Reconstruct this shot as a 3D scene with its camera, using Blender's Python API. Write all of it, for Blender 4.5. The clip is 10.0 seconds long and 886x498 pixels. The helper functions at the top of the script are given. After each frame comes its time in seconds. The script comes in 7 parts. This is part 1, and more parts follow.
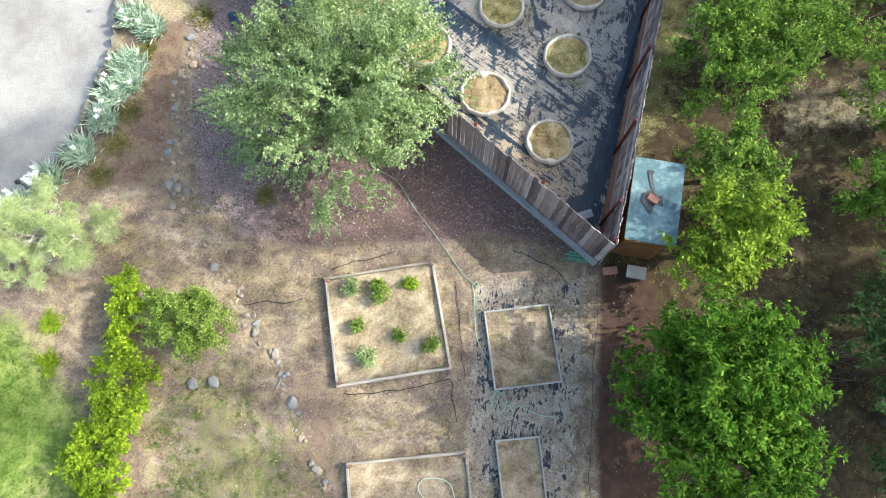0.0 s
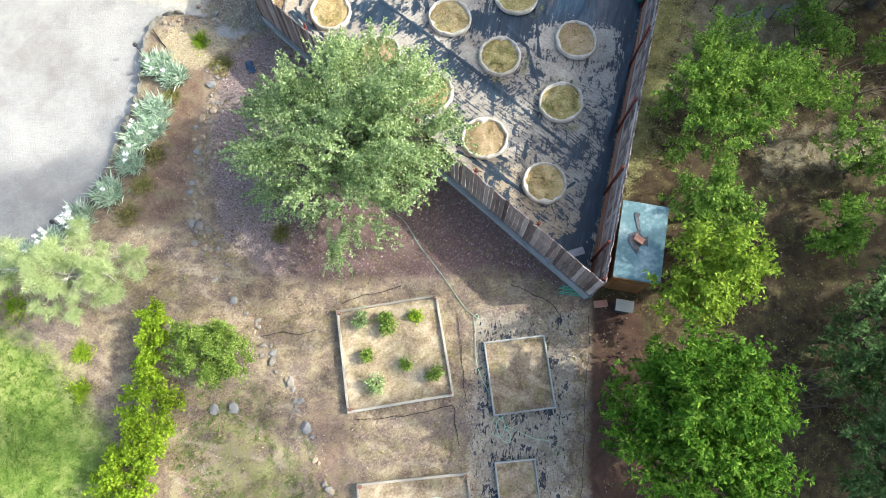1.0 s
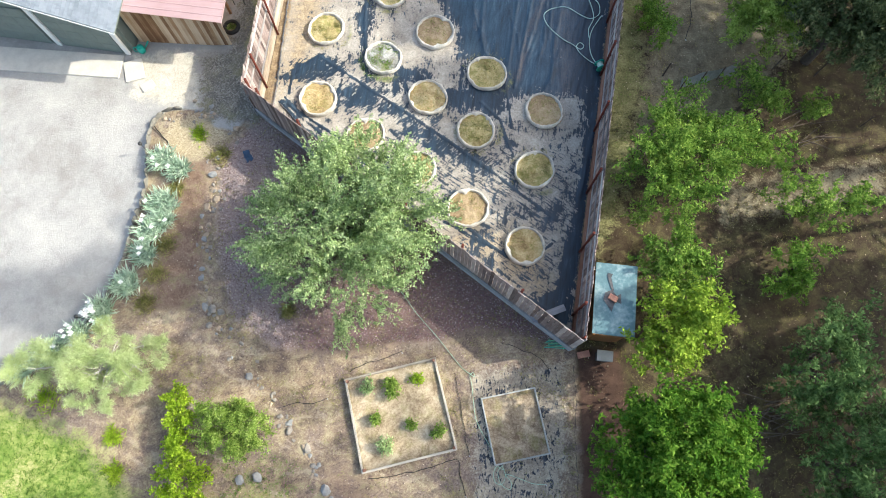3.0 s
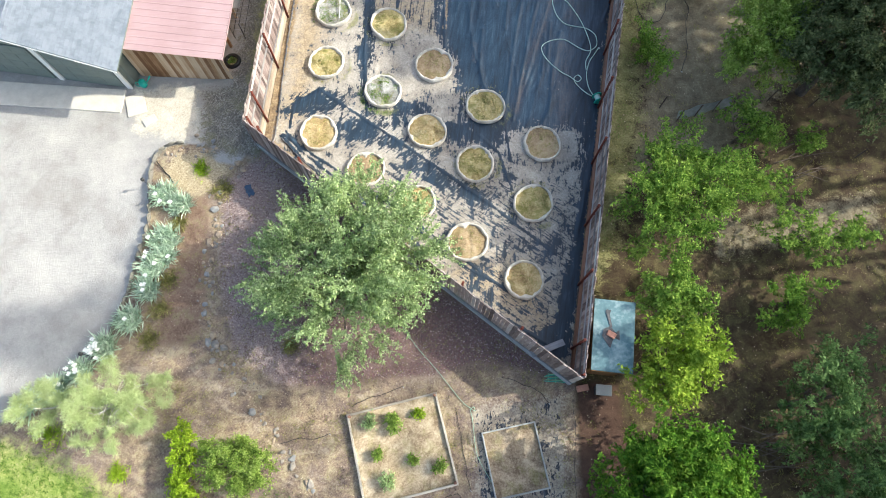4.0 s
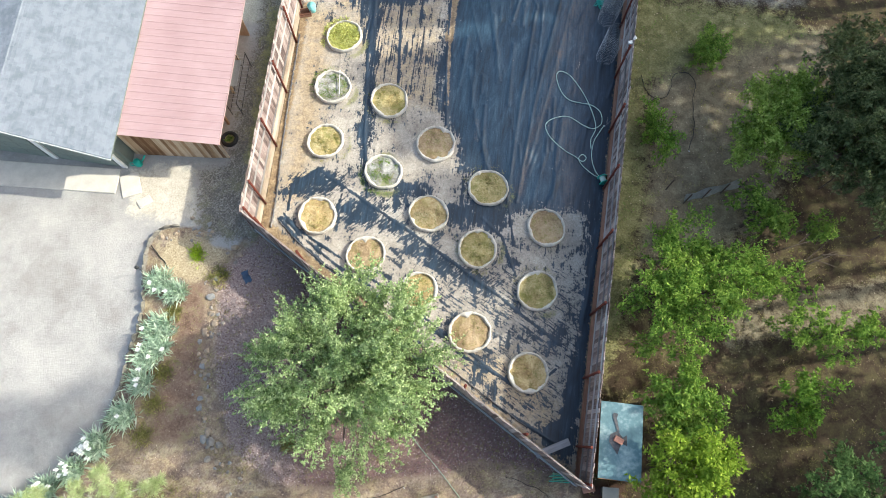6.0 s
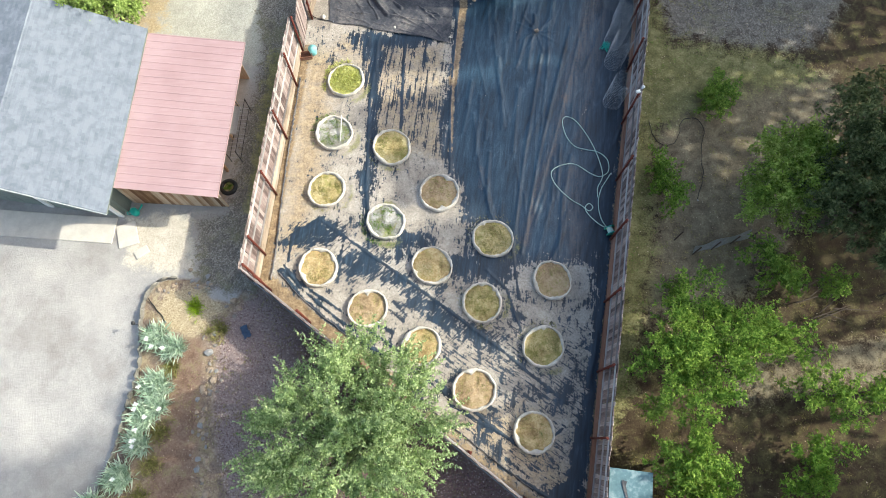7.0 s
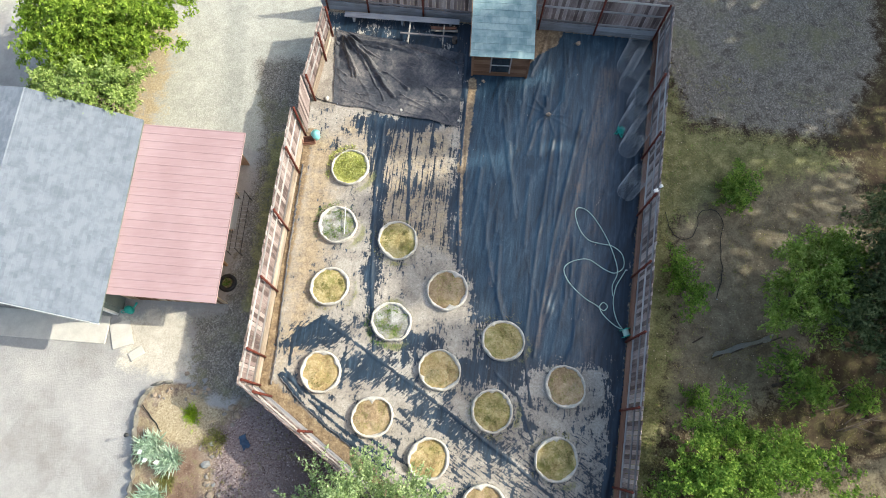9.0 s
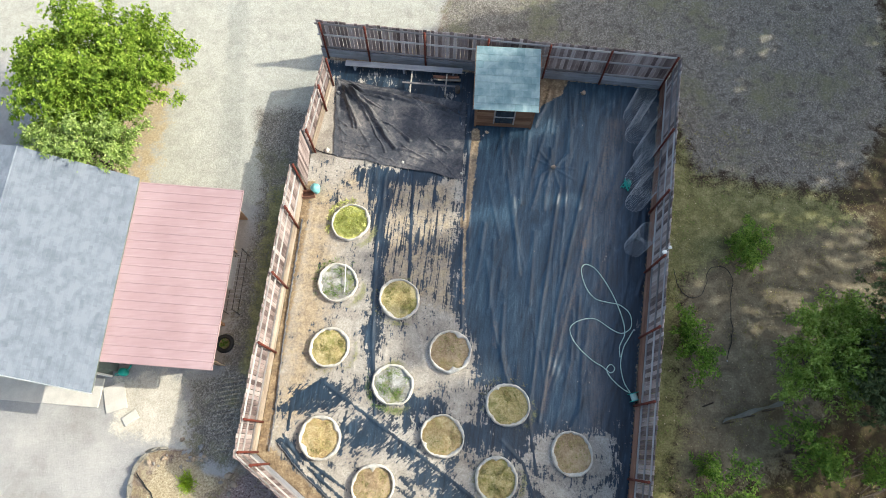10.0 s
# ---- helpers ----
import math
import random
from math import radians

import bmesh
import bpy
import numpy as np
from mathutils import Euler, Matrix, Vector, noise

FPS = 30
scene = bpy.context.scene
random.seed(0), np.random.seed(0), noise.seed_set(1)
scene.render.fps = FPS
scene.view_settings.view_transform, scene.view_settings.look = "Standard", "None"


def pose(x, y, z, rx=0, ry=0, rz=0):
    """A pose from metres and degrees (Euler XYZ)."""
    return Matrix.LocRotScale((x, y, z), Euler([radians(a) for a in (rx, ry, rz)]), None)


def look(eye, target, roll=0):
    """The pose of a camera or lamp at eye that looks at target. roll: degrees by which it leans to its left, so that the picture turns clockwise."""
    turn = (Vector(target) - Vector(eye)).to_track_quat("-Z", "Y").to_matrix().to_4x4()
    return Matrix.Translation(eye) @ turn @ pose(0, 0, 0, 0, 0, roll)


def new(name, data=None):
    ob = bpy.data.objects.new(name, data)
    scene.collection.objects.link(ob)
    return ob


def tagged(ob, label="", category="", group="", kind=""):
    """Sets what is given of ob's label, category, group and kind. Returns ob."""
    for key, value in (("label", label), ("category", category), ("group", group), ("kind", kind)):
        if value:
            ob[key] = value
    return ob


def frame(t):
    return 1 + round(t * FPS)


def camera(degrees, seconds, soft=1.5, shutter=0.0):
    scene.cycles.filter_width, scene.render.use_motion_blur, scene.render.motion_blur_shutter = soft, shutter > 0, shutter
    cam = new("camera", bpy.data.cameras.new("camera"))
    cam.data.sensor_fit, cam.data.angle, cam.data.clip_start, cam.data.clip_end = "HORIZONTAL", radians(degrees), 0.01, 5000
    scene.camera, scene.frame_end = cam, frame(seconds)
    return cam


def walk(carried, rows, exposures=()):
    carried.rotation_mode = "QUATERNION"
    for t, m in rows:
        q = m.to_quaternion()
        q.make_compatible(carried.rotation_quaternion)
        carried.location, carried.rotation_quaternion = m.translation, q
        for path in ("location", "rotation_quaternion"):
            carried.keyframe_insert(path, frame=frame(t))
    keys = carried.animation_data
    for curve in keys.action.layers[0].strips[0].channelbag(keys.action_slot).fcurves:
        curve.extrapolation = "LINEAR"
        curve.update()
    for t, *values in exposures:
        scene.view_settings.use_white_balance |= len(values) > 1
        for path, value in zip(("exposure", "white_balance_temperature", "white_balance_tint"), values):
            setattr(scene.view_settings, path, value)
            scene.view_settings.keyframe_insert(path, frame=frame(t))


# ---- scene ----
cam = camera(70.9, 10.0, 0.95)
PATH = [
    (0, (0.424, 0.059, 17.861), (0.403, 0.562, 15.926), -0.9),
    (0.5, (0.369, 0.232, 18.647), (0.349, 0.754, 16.716), -0.7),
    (1, (0.313, 0.462, 19.482), (0.293, 0.994, 17.555), -0.7),
    (1.5, (0.269, 0.763, 20.299), (0.257, 1.307, 18.375), -0.5),
    (2, (0.174, 1.045, 20.945), (0.179, 1.599, 19.023), -0.1),
    (2.5, (0.119, 1.409, 21.474), (0.139, 1.967, 19.553), 0.0),
    (4, (0.095, 2.957, 22.526), (0.129, 3.519, 20.607), 0.3),
    (4.5, (0.136, 3.667, 22.625), (0.17, 4.228, 20.705), 0.4),
    (5, (0.18, 4.427, 22.708), (0.214, 4.991, 20.79), 0.4),
    (5.5, (0.199, 5.225, 22.799), (0.234, 5.795, 20.883), 0.4),
    (7, (0.161, 8.171, 22.91), (0.197, 8.751, 20.996), 0.5),
    (7.5, (0.135, 9.1, 22.944), (0.174, 9.681, 21.031), 0.8),
    (8, (0.123, 10.034, 22.972), (0.16, 10.617, 21.059), 0.7),
    (8.5, (0.052, 10.967, 22.999), (0.09, 11.552, 21.087), 0.8),
    (9, (0.045, 11.999, 23.004), (0.082, 12.587, 21.092), 0.8),
    (9.5, (0.057, 13.041, 23.02), (0.095, 13.635, 21.111), 0.8),
    (10, (0.054, 14.04, 23.026), (0.091, 14.649, 21.122), 0.7),
]
walk(cam, [(t, look(eye, target, roll)) for t, eye, target, roll in PATH], [(0.0, 1.70, 6200, 4), (2.5, 1.67, 6230, 4), (5.0, 1.60, 6290, 4), (7.5, 1.49, 6350, 4), (10.0, 1.42, 6350, 4)])

# ---- world, sun and exposure ----
TO_SUN = Vector((0.79, 0.087, 0.60)).normalized()
sky_world = bpy.data.worlds.new("sky")
scene.world = sky_world
sky_world.use_nodes = True
wn = sky_world.node_tree
sky_tex = wn.nodes.new("ShaderNodeTexSky")
sky_tex.sky_type = "NISHITA"
sky_tex.sun_disc = False
sky_tex.sun_elevation = math.asin(TO_SUN.z)
sky_tex.sun_rotation = math.atan2(TO_SUN.x, TO_SUN.y)
sky_tex.dust_density, sky_tex.ozone_density = 4.0, 0.4
wn.links.new(sky_tex.outputs[0], wn.nodes["Background"].inputs[0])
wn.nodes["Background"].inputs[1].default_value = 0.12
sun_data = bpy.data.lights.new("sun", "SUN")
sun_data.energy, sun_data.angle, sun_data.color = 2.2, radians(0.6), (1.0, 0.93, 0.82)
sun = new("sun", sun_data)
sun.matrix_world = look(TO_SUN * 60, (0, 0, 0))


# ---- materials ----
class Shader:
    """A small wrapper for building a node material."""

    def __init__(self, name, rough=0.8, spec=0.3, metal=0.0):
        self.m = bpy.data.materials.new(name)
        self.m.use_nodes = True
        self.t = self.m.node_tree
        self.b = self.t.nodes["Principled BSDF"]
        self.b.inputs["Roughness"].default_value = rough
        self.b.inputs["Specular IOR Level"].default_value = spec
        self.b.inputs["Metallic"].default_value = metal
        self.coord = self.t.nodes.new("ShaderNodeTexCoord").outputs["Object"]

    def put(self, socket, value):
        if isinstance(value, bpy.types.NodeSocket):
            self.t.links.new(value, socket)
        elif isinstance(value, (tuple, list)) and len(value) == 3 and len(socket.default_value) == 4:
            socket.default_value = (*value, 1)
        else:
            socket.default_value = value

    def scaled(self, sx, sy, sz, rot=0.0):
        n = self.t.nodes.new("ShaderNodeMapping")
        n.vector_type = "TEXTURE"  # turned first, then stretched
        n.inputs["Scale"].default_value = (1 / sx, 1 / sy, 1 / sz)
        n.inputs["Rotation"].default_value = (0, 0, rot)
        self.put(n.inputs["Vector"], self.coord)
        return n.outputs[0]

    def world(self):
        return self.t.nodes.new("ShaderNodeNewGeometry").outputs["Position"]

    def noise(self, scale, detail=4.0, vec=None, rough=0.55, warp=0.0):
        n = self.t.nodes.new("ShaderNodeTexNoise")
        n.inputs["Scale"].default_value = scale
        n.inputs["Detail"].default_value = detail
        n.inputs["Roughness"].default_value = rough
        n.inputs["Distortion"].default_value = warp
        self.put(n.inputs["Vector"], vec if vec is not None else self.coord)
        return n.outputs["Fac"]

    def cells(self, scale, vec=None, out="Color"):
        n = self.t.nodes.new("ShaderNodeTexVoronoi")
        n.inputs["Scale"].default_value = scale
        self.put(n.inputs["Vector"], vec if vec is not None else self.coord)
        return n.outputs[out]

    def ramp(self, fac, stops):
        n = self.t.nodes.new("ShaderNodeValToRGB")
        el = n.color_ramp.elements
        while len(el) < len(stops):
            el.new(0.5)
        for e, (p, c) in zip(el, stops):
            e.position = p
            e.color = (*c, 1) if isinstance(c, (tuple, list)) else (c, c, c, 1)
        self.put(n.inputs[0], fac)
        return n.outputs[0]

    def mix(self, fac, a, b, mode="MIX"):
        n = self.t.nodes.new("ShaderNodeMix")
        n.data_type, n.blend_type = "RGBA", mode
        self.put(n.inputs[0], fac)
        self.put(n.inputs[6], a)
        self.put(n.inputs[7], b)
        return n.outputs[2]

    def calc(self, op, a, b=0.0, c=0.0):
        n = self.t.nodes.new("ShaderNodeMath")
        n.operation = op
        for s, v in zip(n.inputs, (a, b, c)):
            self.put(s, v)
        return n.outputs[0]

    def attr(self, name):
        n = self.t.nodes.new("ShaderNodeAttribute")
        n.attribute_name = name
        return n.outputs["Fac"]

    def chance(self):
        return self.t.nodes.new("ShaderNodeObjectInfo").outputs["Random"]

    def island(self):
        return self.t.nodes.new("ShaderNodeNewGeometry").outputs["Random Per Island"]

    def bump(self, height, strength=0.4, distance=0.02):
        n = self.t.nodes.new("ShaderNodeBump")
        n.inputs["Strength"].default_value = strength
        n.inputs["Distance"].default_value = distance
        self.put(n.inputs["Height"], height)
        self.put(self.b.inputs["Normal"], n.outputs[0])

    def colour(self, c):
        self.put(self.b.inputs["Base Color"], c)
        return self.m

    def rough(self, r):
        self.put(self.b.inputs["Roughness"], r)


def plain(name, colour, rough=0.7, metal=0.0, wobble=0.25, scale=6.0, spec=0.3):
    s = Shader(name, rough, spec, metal)
    dark = tuple(c * (1 - wobble) for c in colour)
    light = tuple(min(1, c * (1 + wobble)) for c in colour)
    f = s.noise(scale, 6)
    g = s.noise(scale * 9, 3)
    s.bump(g, 0.2, 0.005)
    return s.colour(s.ramp(s.calc("MULTIPLY_ADD", g, 0.35, s.calc("MULTIPLY", f, 0.65)), [(0.3, dark), (0.7, light)]))


def wood(name, dark, mid, light, along="z", rough=0.85, tone=1.0):
    """Weathered board: long grain, stains, and a tone of its own for each board."""
    s = Shader(name, rough, 0.2)
    sc = {"x": (1.2, 26, 26), "y": (26, 1.2, 26), "z": (26, 26, 1.2)}[along]
    grain = s.noise(1.0, 6, s.scaled(*sc), 0.65, 0.4)
    stain = s.noise(1.7, 5, s.world())
    own = s.chance()
    f = s.calc("ADD", s.calc("MULTIPLY", grain, 0.45), s.calc("MULTIPLY", stain, 0.3))
    f = s.calc("ADD", f, s.calc("MULTIPLY_ADD", own, 0.55 * tone, -0.1 * tone))
    s.bump(grain, 0.35, 0.006)
    return s.colour(s.ramp(f, [(0.3, dark), (0.5, mid), (0.78, light)]))


def leaf_material(name, dark, mid, light, glow=0.38, rough=0.65):
    s = Shader(name, rough, 0.1)
    f = s.calc("MULTIPLY_ADD", s.noise(1.6, 4), 0.62, s.calc("MULTIPLY", s.island(), 0.4))
    c = s.ramp(f, [(0.22, dark), (0.5, mid), (0.8, light)])
    s.colour(c)
    tr = s.t.nodes.new("ShaderNodeBsdfTranslucent")
    s.put(tr.inputs[0], c)
    mx = s.t.nodes.new("ShaderNodeMixShader")
    mx.inputs[0].default_value = glow
    s.t.links.new(s.b.outputs[0], mx.inputs[1])
    s.t.links.new(tr.outputs[0], mx.inputs[2])
    s.t.links.new(mx.outputs[0], s.t.nodes["Material Output"].inputs[0])
    return s.m


def ground_material():
    s = Shader("yard_ground", 0.95, 0.12)
    big = s.noise(0.45, 5)
    mid = s.noise(2.3, 6, None, 0.6, 0.6)
    fine = s.noise(14.0, 6, None, 0.7)
    grit = s.noise(60.0, 4, None, 0.7)
    straw = s.noise(1.0, 5, s.scaled(9, 34, 9, 0.6), 0.7, 1.2)

    def zone(name, spread=0.5):
        a = s.calc("ADD", s.attr(name), s.calc("MULTIPLY", s.calc("SUBTRACT", s.calc("MULTIPLY_ADD", fine, 0.45, s.calc("MULTIPLY", mid, 0.55)), 0.5), spread * 2))
        return s.ramp(a, [(0.38, 0.0), (0.62, 1.0)])

    soil = s.ramp(s.calc("MULTIPLY_ADD", straw, 0.35, s.calc("MULTIPLY_ADD", fine, 0.25, s.calc("MULTIPLY", mid, 0.45))),
                  [(0.36, (0.065, 0.042, 0.035)), (0.46, (0.152, 0.107, 0.080)), (0.54, (0.293, 0.221, 0.151)), (0.63, (0.47, 0.383, 0.270))])
    greyed = s.ramp(s.calc("MULTIPLY_ADD", big, 0.55, s.calc("MULTIPLY", mid, 0.45)), [(0.42, 0.75), (0.56, 0.0)])
    soil = s.mix(greyed, soil, s.ramp(s.calc("MULTIPLY_ADD", grit, 0.5, s.calc("MULTIPLY", fine, 0.5)), [(0.36, (0.095, 0.068, 0.058)), (0.5, (0.19, 0.145, 0.125)), (0.64, (0.34, 0.28, 0.24))]))
    pale = s.noise(1.0, 7, s.scaled(0.55, 1.15, 1, -0.25), 0.62, 1.3)
    sward = s.noise(1.0, 6, s.scaled(0.9, 1.5, 1, 0.5), 0.6, 0.8)
    soil = s.mix(s.ramp(sward, [(0.52, 0.0), (0.66, 0.35)]), soil, s.ramp(fine, [(0.35, (0.115, 0.105, 0.042)), (0.65, (0.29, 0.255, 0.125))]))
    soil = s.mix(s.ramp(pale, [(0.53, 0.0), (0.66, 0.48)]), soil, s.ramp(fine, [(0.35, (0.370, 0.302, 0.218)), (0.65, (0.588, 0.512, 0.395))]))
    soil = s.mix(s.ramp(pale, [(0.32, 0.55), (0.44, 0.0)]), soil, s.ramp(fine, [(0.35, (0.071, 0.049, 0.040)), (0.65, (0.185, 0.139, 0.109))]))
    grain = s.ramp(s.cells(24.0), [(0.0, 0.0), (1.0, 1.0)])
    soil = s.mix(0.22, soil, s.ramp(grain, [(0.15, 0.25), (0.5, 0.5), (0.85, 0.85)]), "OVERLAY")
    weeds = s.ramp(s.calc("MULTIPLY_ADD", mid, 0.6, s.calc("MULTIPLY", fine, 0.4)), [(0.5, 0.0), (0.64, 0.8)])
    soil = s.mix(s.calc("MULTIPLY", weeds, 0.45), soil, (0.15, 0.16, 0.055))
    chips = s.mix(s.cells(38.0, None, "Distance"), s.cells(30.0), (0.5, 0.5, 0.5))
    mulch = s.mix(0.35, s.ramp(s.calc("MULTIPLY_ADD", grit, 0.6, s.calc("MULTIPLY", fine, 0.4)), [(0.35, (0.055, 0.032, 0.03)), (0.52, (0.165, 0.095, 0.085)), (0.68, (0.38, 0.27, 0.25))]),
                  s.mix(0.8, chips, (0.165, 0.10, 0.092)))
    gravel = s.ramp(s.calc("MULTIPLY_ADD", grit, 0.06, s.calc("MULTIPLY_ADD", big, 0.62, s.calc("MULTIPLY", mid, 0.32))),
                    [(0.34, (0.228, 0.223, 0.217)), (0.5, (0.328, 0.320, 0.306)), (0.66, (0.413, 0.401, 0.375))])
    peb = s.cells(20.0)
    peb_v = s.calc("MULTIPLY_ADD", s.ramp(peb, [(0.0, 0.0), (1.0, 1.0)]), 0.5, s.calc("MULTIPLY", s.ramp(s.cells(34.0), [(0.0, 0.0), (1.0, 1.0)]), 0.5))
    gravel = s.mix(0.09, gravel, s.ramp(peb_v, [(0.25, (0.20, 0.19, 0.175)), (0.5, (0.37, 0.355, 0.325)), (0.8, (0.62, 0.60, 0.55))]))
    stain = s.ramp(s.calc("MULTIPLY_ADD", big, 0.7, s.calc("MULTIPLY", mid, 0.3)), [(0.40, 0.22), (0.5, 0.0)])
    gravel = s.mix(stain, gravel, s.ramp(grit, [(0.3, (0.20, 0.175, 0.15)), (0.7, (0.38, 0.34, 0.30))]))
    # dark gravel of the yard pad, also used for painted fence shade on the path
    pad_and_shade = s.ramp(s.calc("MULTIPLY_ADD", grit, 0.6, s.calc("MULTIPLY_ADD", mid, 0.3, s.calc("MULTIPLY", fine, 0.2))),
                 [(0.38, (0.075, 0.068, 0.058)), (0.55, (0.17, 0.157, 0.135)), (0.72, (0.33, 0.31, 0.275))])
    pad_and_shade = s.mix(0.55, pad_and_shade, s.ramp(peb_v, [(0.25, (0.065, 0.055, 0.046)), (0.5, (0.175, 0.156, 0.131)), (0.82, (0.48, 0.45, 0.39))]))
    pad_and_shade = s.mix(s.ramp(mid, [(0.36, 0.6), (0.46, 0.0)]), pad_and_shade, s.ramp(fine, [(0.35, (0.05, 0.043, 0.032)), (0.65, (0.14, 0.122, 0.095))]))
    pad_and_shade = s.mix(s.ramp(s.calc("MULTIPLY_ADD", big, 0.6, s.calc("MULTIPLY", mid, 0.4)), [(0.5, 0.0), (0.64, 0.6)]), pad_and_shade, (0.17, 0.165, 0.075))
    lawn = s.ramp(s.calc("MULTIPLY_ADD", big, 0.4, s.calc("MULTIPLY_ADD", mid, 0.3, s.calc("MULTIPLY", fine, 0.3))), [(0.37, (0.08, 0.135, 0.025)), (0.46, (0.145, 0.22, 0.042)), (0.54, (0.25, 0.30, 0.085)), (0.62, (0.42, 0.38, 0.18))])
    # soil darkened so that its colour carries part of the orchard's tree shade
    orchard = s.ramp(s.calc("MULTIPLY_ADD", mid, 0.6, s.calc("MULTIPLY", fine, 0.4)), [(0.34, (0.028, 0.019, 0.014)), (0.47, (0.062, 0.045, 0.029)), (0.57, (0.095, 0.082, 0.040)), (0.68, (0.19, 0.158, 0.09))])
    moss = s.ramp(s.calc("MULTIPLY_ADD", mid, 0.5, s.calc("MULTIPLY", fine, 0.5)), [(0.35, (0.09, 0.088, 0.042)), (0.5, (0.18, 0.175, 0.075)), (0.66, (0.34, 0.315, 0.165))])
    red = s.ramp(s.calc("MULTIPLY_ADD", mid, 0.5, s.calc("MULTIPLY", grit, 0.5)), [(0.38, (0.05, 0.029, 0.022)), (0.6, (0.105, 0.064, 0.047))])
    straw_c = s.ramp(s.calc("MULTIPLY_ADD", straw, 0.5, s.calc("MULTIPLY", fine, 0.5)), [(0.38, (0.19, 0.145, 0.09)), (0.5, (0.37, 0.30, 0.19)), (0.62, (0.58, 0.51, 0.365))])
    plastic = s.ramp(s.noise(1.0, 4, s.scaled(30, 2.2, 8, 0.15)), [(0.4, (0.025, 0.03, 0.04)), (0.7, (0.09, 0.10, 0.12))])
    brown = s.ramp(s.calc("MULTIPLY_ADD", mid, 0.35, s.calc("MULTIPLY_ADD", fine, 0.35, s.calc("MULTIPLY", grit, 0.3))), [(0.36, (0.085, 0.052, 0.036)), (0.5, (0.20, 0.135, 0.098)), (0.64, (0.36, 0.275, 0.21))])
    brown = s.mix(s.ramp(mid, [(0.54, 0.0), (0.66, 0.5)]), brown, (0.17, 0.165, 0.06))
    # paler orchard floor, shared by the dry duff and a painted sunlit band
    duff_and_sun = s.ramp(s.calc("MULTIPLY_ADD", mid, 0.55, s.calc("MULTIPLY", fine, 0.45)), [(0.34, (0.085, 0.070, 0.046)), (0.5, (0.175, 0.148, 0.100)), (0.66, (0.30, 0.265, 0.18))])
    cream = s.ramp(s.calc("MULTIPLY_ADD", peb_v, 0.4, s.calc("MULTIPLY", mid, 0.6)), [(0.3, (0.40, 0.355, 0.28)), (0.5, (0.52, 0.475, 0.385)), (0.7, (0.62, 0.58, 0.49))])
    mulch = s.mix(s.attr("faded"), mulch, s.ramp(s.calc("MULTIPLY_ADD", grit, 0.5, s.calc("MULTIPLY", fine, 0.5)), [(0.36, (0.13, 0.098, 0.093)), (0.5, (0.30, 0.24, 0.225)), (0.66, (0.55, 0.475, 0.45))]))
    c = s.mix(zone("mulch"), soil, mulch)
    c = s.mix(zone("brown"), c, brown)
    c = s.mix(zone("straw"), c, straw_c)
    c = s.mix(zone("lawn"), c, lawn)
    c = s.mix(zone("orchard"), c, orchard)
    c = s.mix(zone("duff_and_sun", 0.8), c, duff_and_sun)
    c = s.mix(zone("redsoil"), c, red)
    c = s.mix(s.calc("MULTIPLY", zone("greysoil", 0.9), 0.75), c, s.ramp(s.calc("MULTIPLY_ADD", mid, 0.4, s.calc("MULTIPLY", fine, 0.6)), [(0.36, (0.17, 0.145, 0.115)), (0.5, (0.32, 0.28, 0.225)), (0.64, (0.50, 0.45, 0.37))]))
    shred = s.noise(1.0, 5, s.scaled(7, 3.2, 4, -0.12), 0.65, 1.2)
    shreds = s.ramp(s.calc("ADD", s.attr("plastic"), s.calc("MULTIPLY", s.calc("SUBTRACT", s.calc("MULTIPLY_ADD", shred, 0.65, s.calc("MULTIPLY", mid, 0.35)), 0.5), 2.6)), [(0.47, 0.0), (0.53, 1.0)])
    c = s.mix(shreds, c, plastic)
    c = s.mix(zone("gravel", 0.35), c, gravel)
    crushed = s.ramp(s.calc("MULTIPLY_ADD", peb_v, 0.35, s.calc("MULTIPLY_ADD", mid, 0.4, s.calc("MULTIPLY", grit, 0.25))), [(0.25, (0.21, 0.205, 0.17)), (0.5, (0.375, 0.37, 0.31)), (0.78, (0.58, 0.575, 0.50))])
    c = s.mix(s.calc("MULTIPLY", zone("crushed", 0.7), 0.75), c, crushed)
    c = s.mix(s.calc("MULTIPLY", zone("litter", 0.9), 0.8), c, s.ramp(s.calc("MULTIPLY_ADD", straw, 0.4, s.calc("MULTIPLY", fine, 0.6)), [(0.36, (0.18, 0.125, 0.06)), (0.5, (0.36, 0.265, 0.14)), (0.64, (0.55, 0.47, 0.31))]))
    c = s.mix(s.calc("MULTIPLY", zone("cream", 0.8), 0.85), c, cream)
    c = s.mix(zone("pad_and_shade", 0.9), c, pad_and_shade)
    c = s.mix(zone("moss", 0.7), c, moss)
    s.bump(s.calc("MULTIPLY_ADD", fine, 0.7, s.calc("MULTIPLY", grit, 0.35)), 0.6, 0.05)
    return s.colour(c)


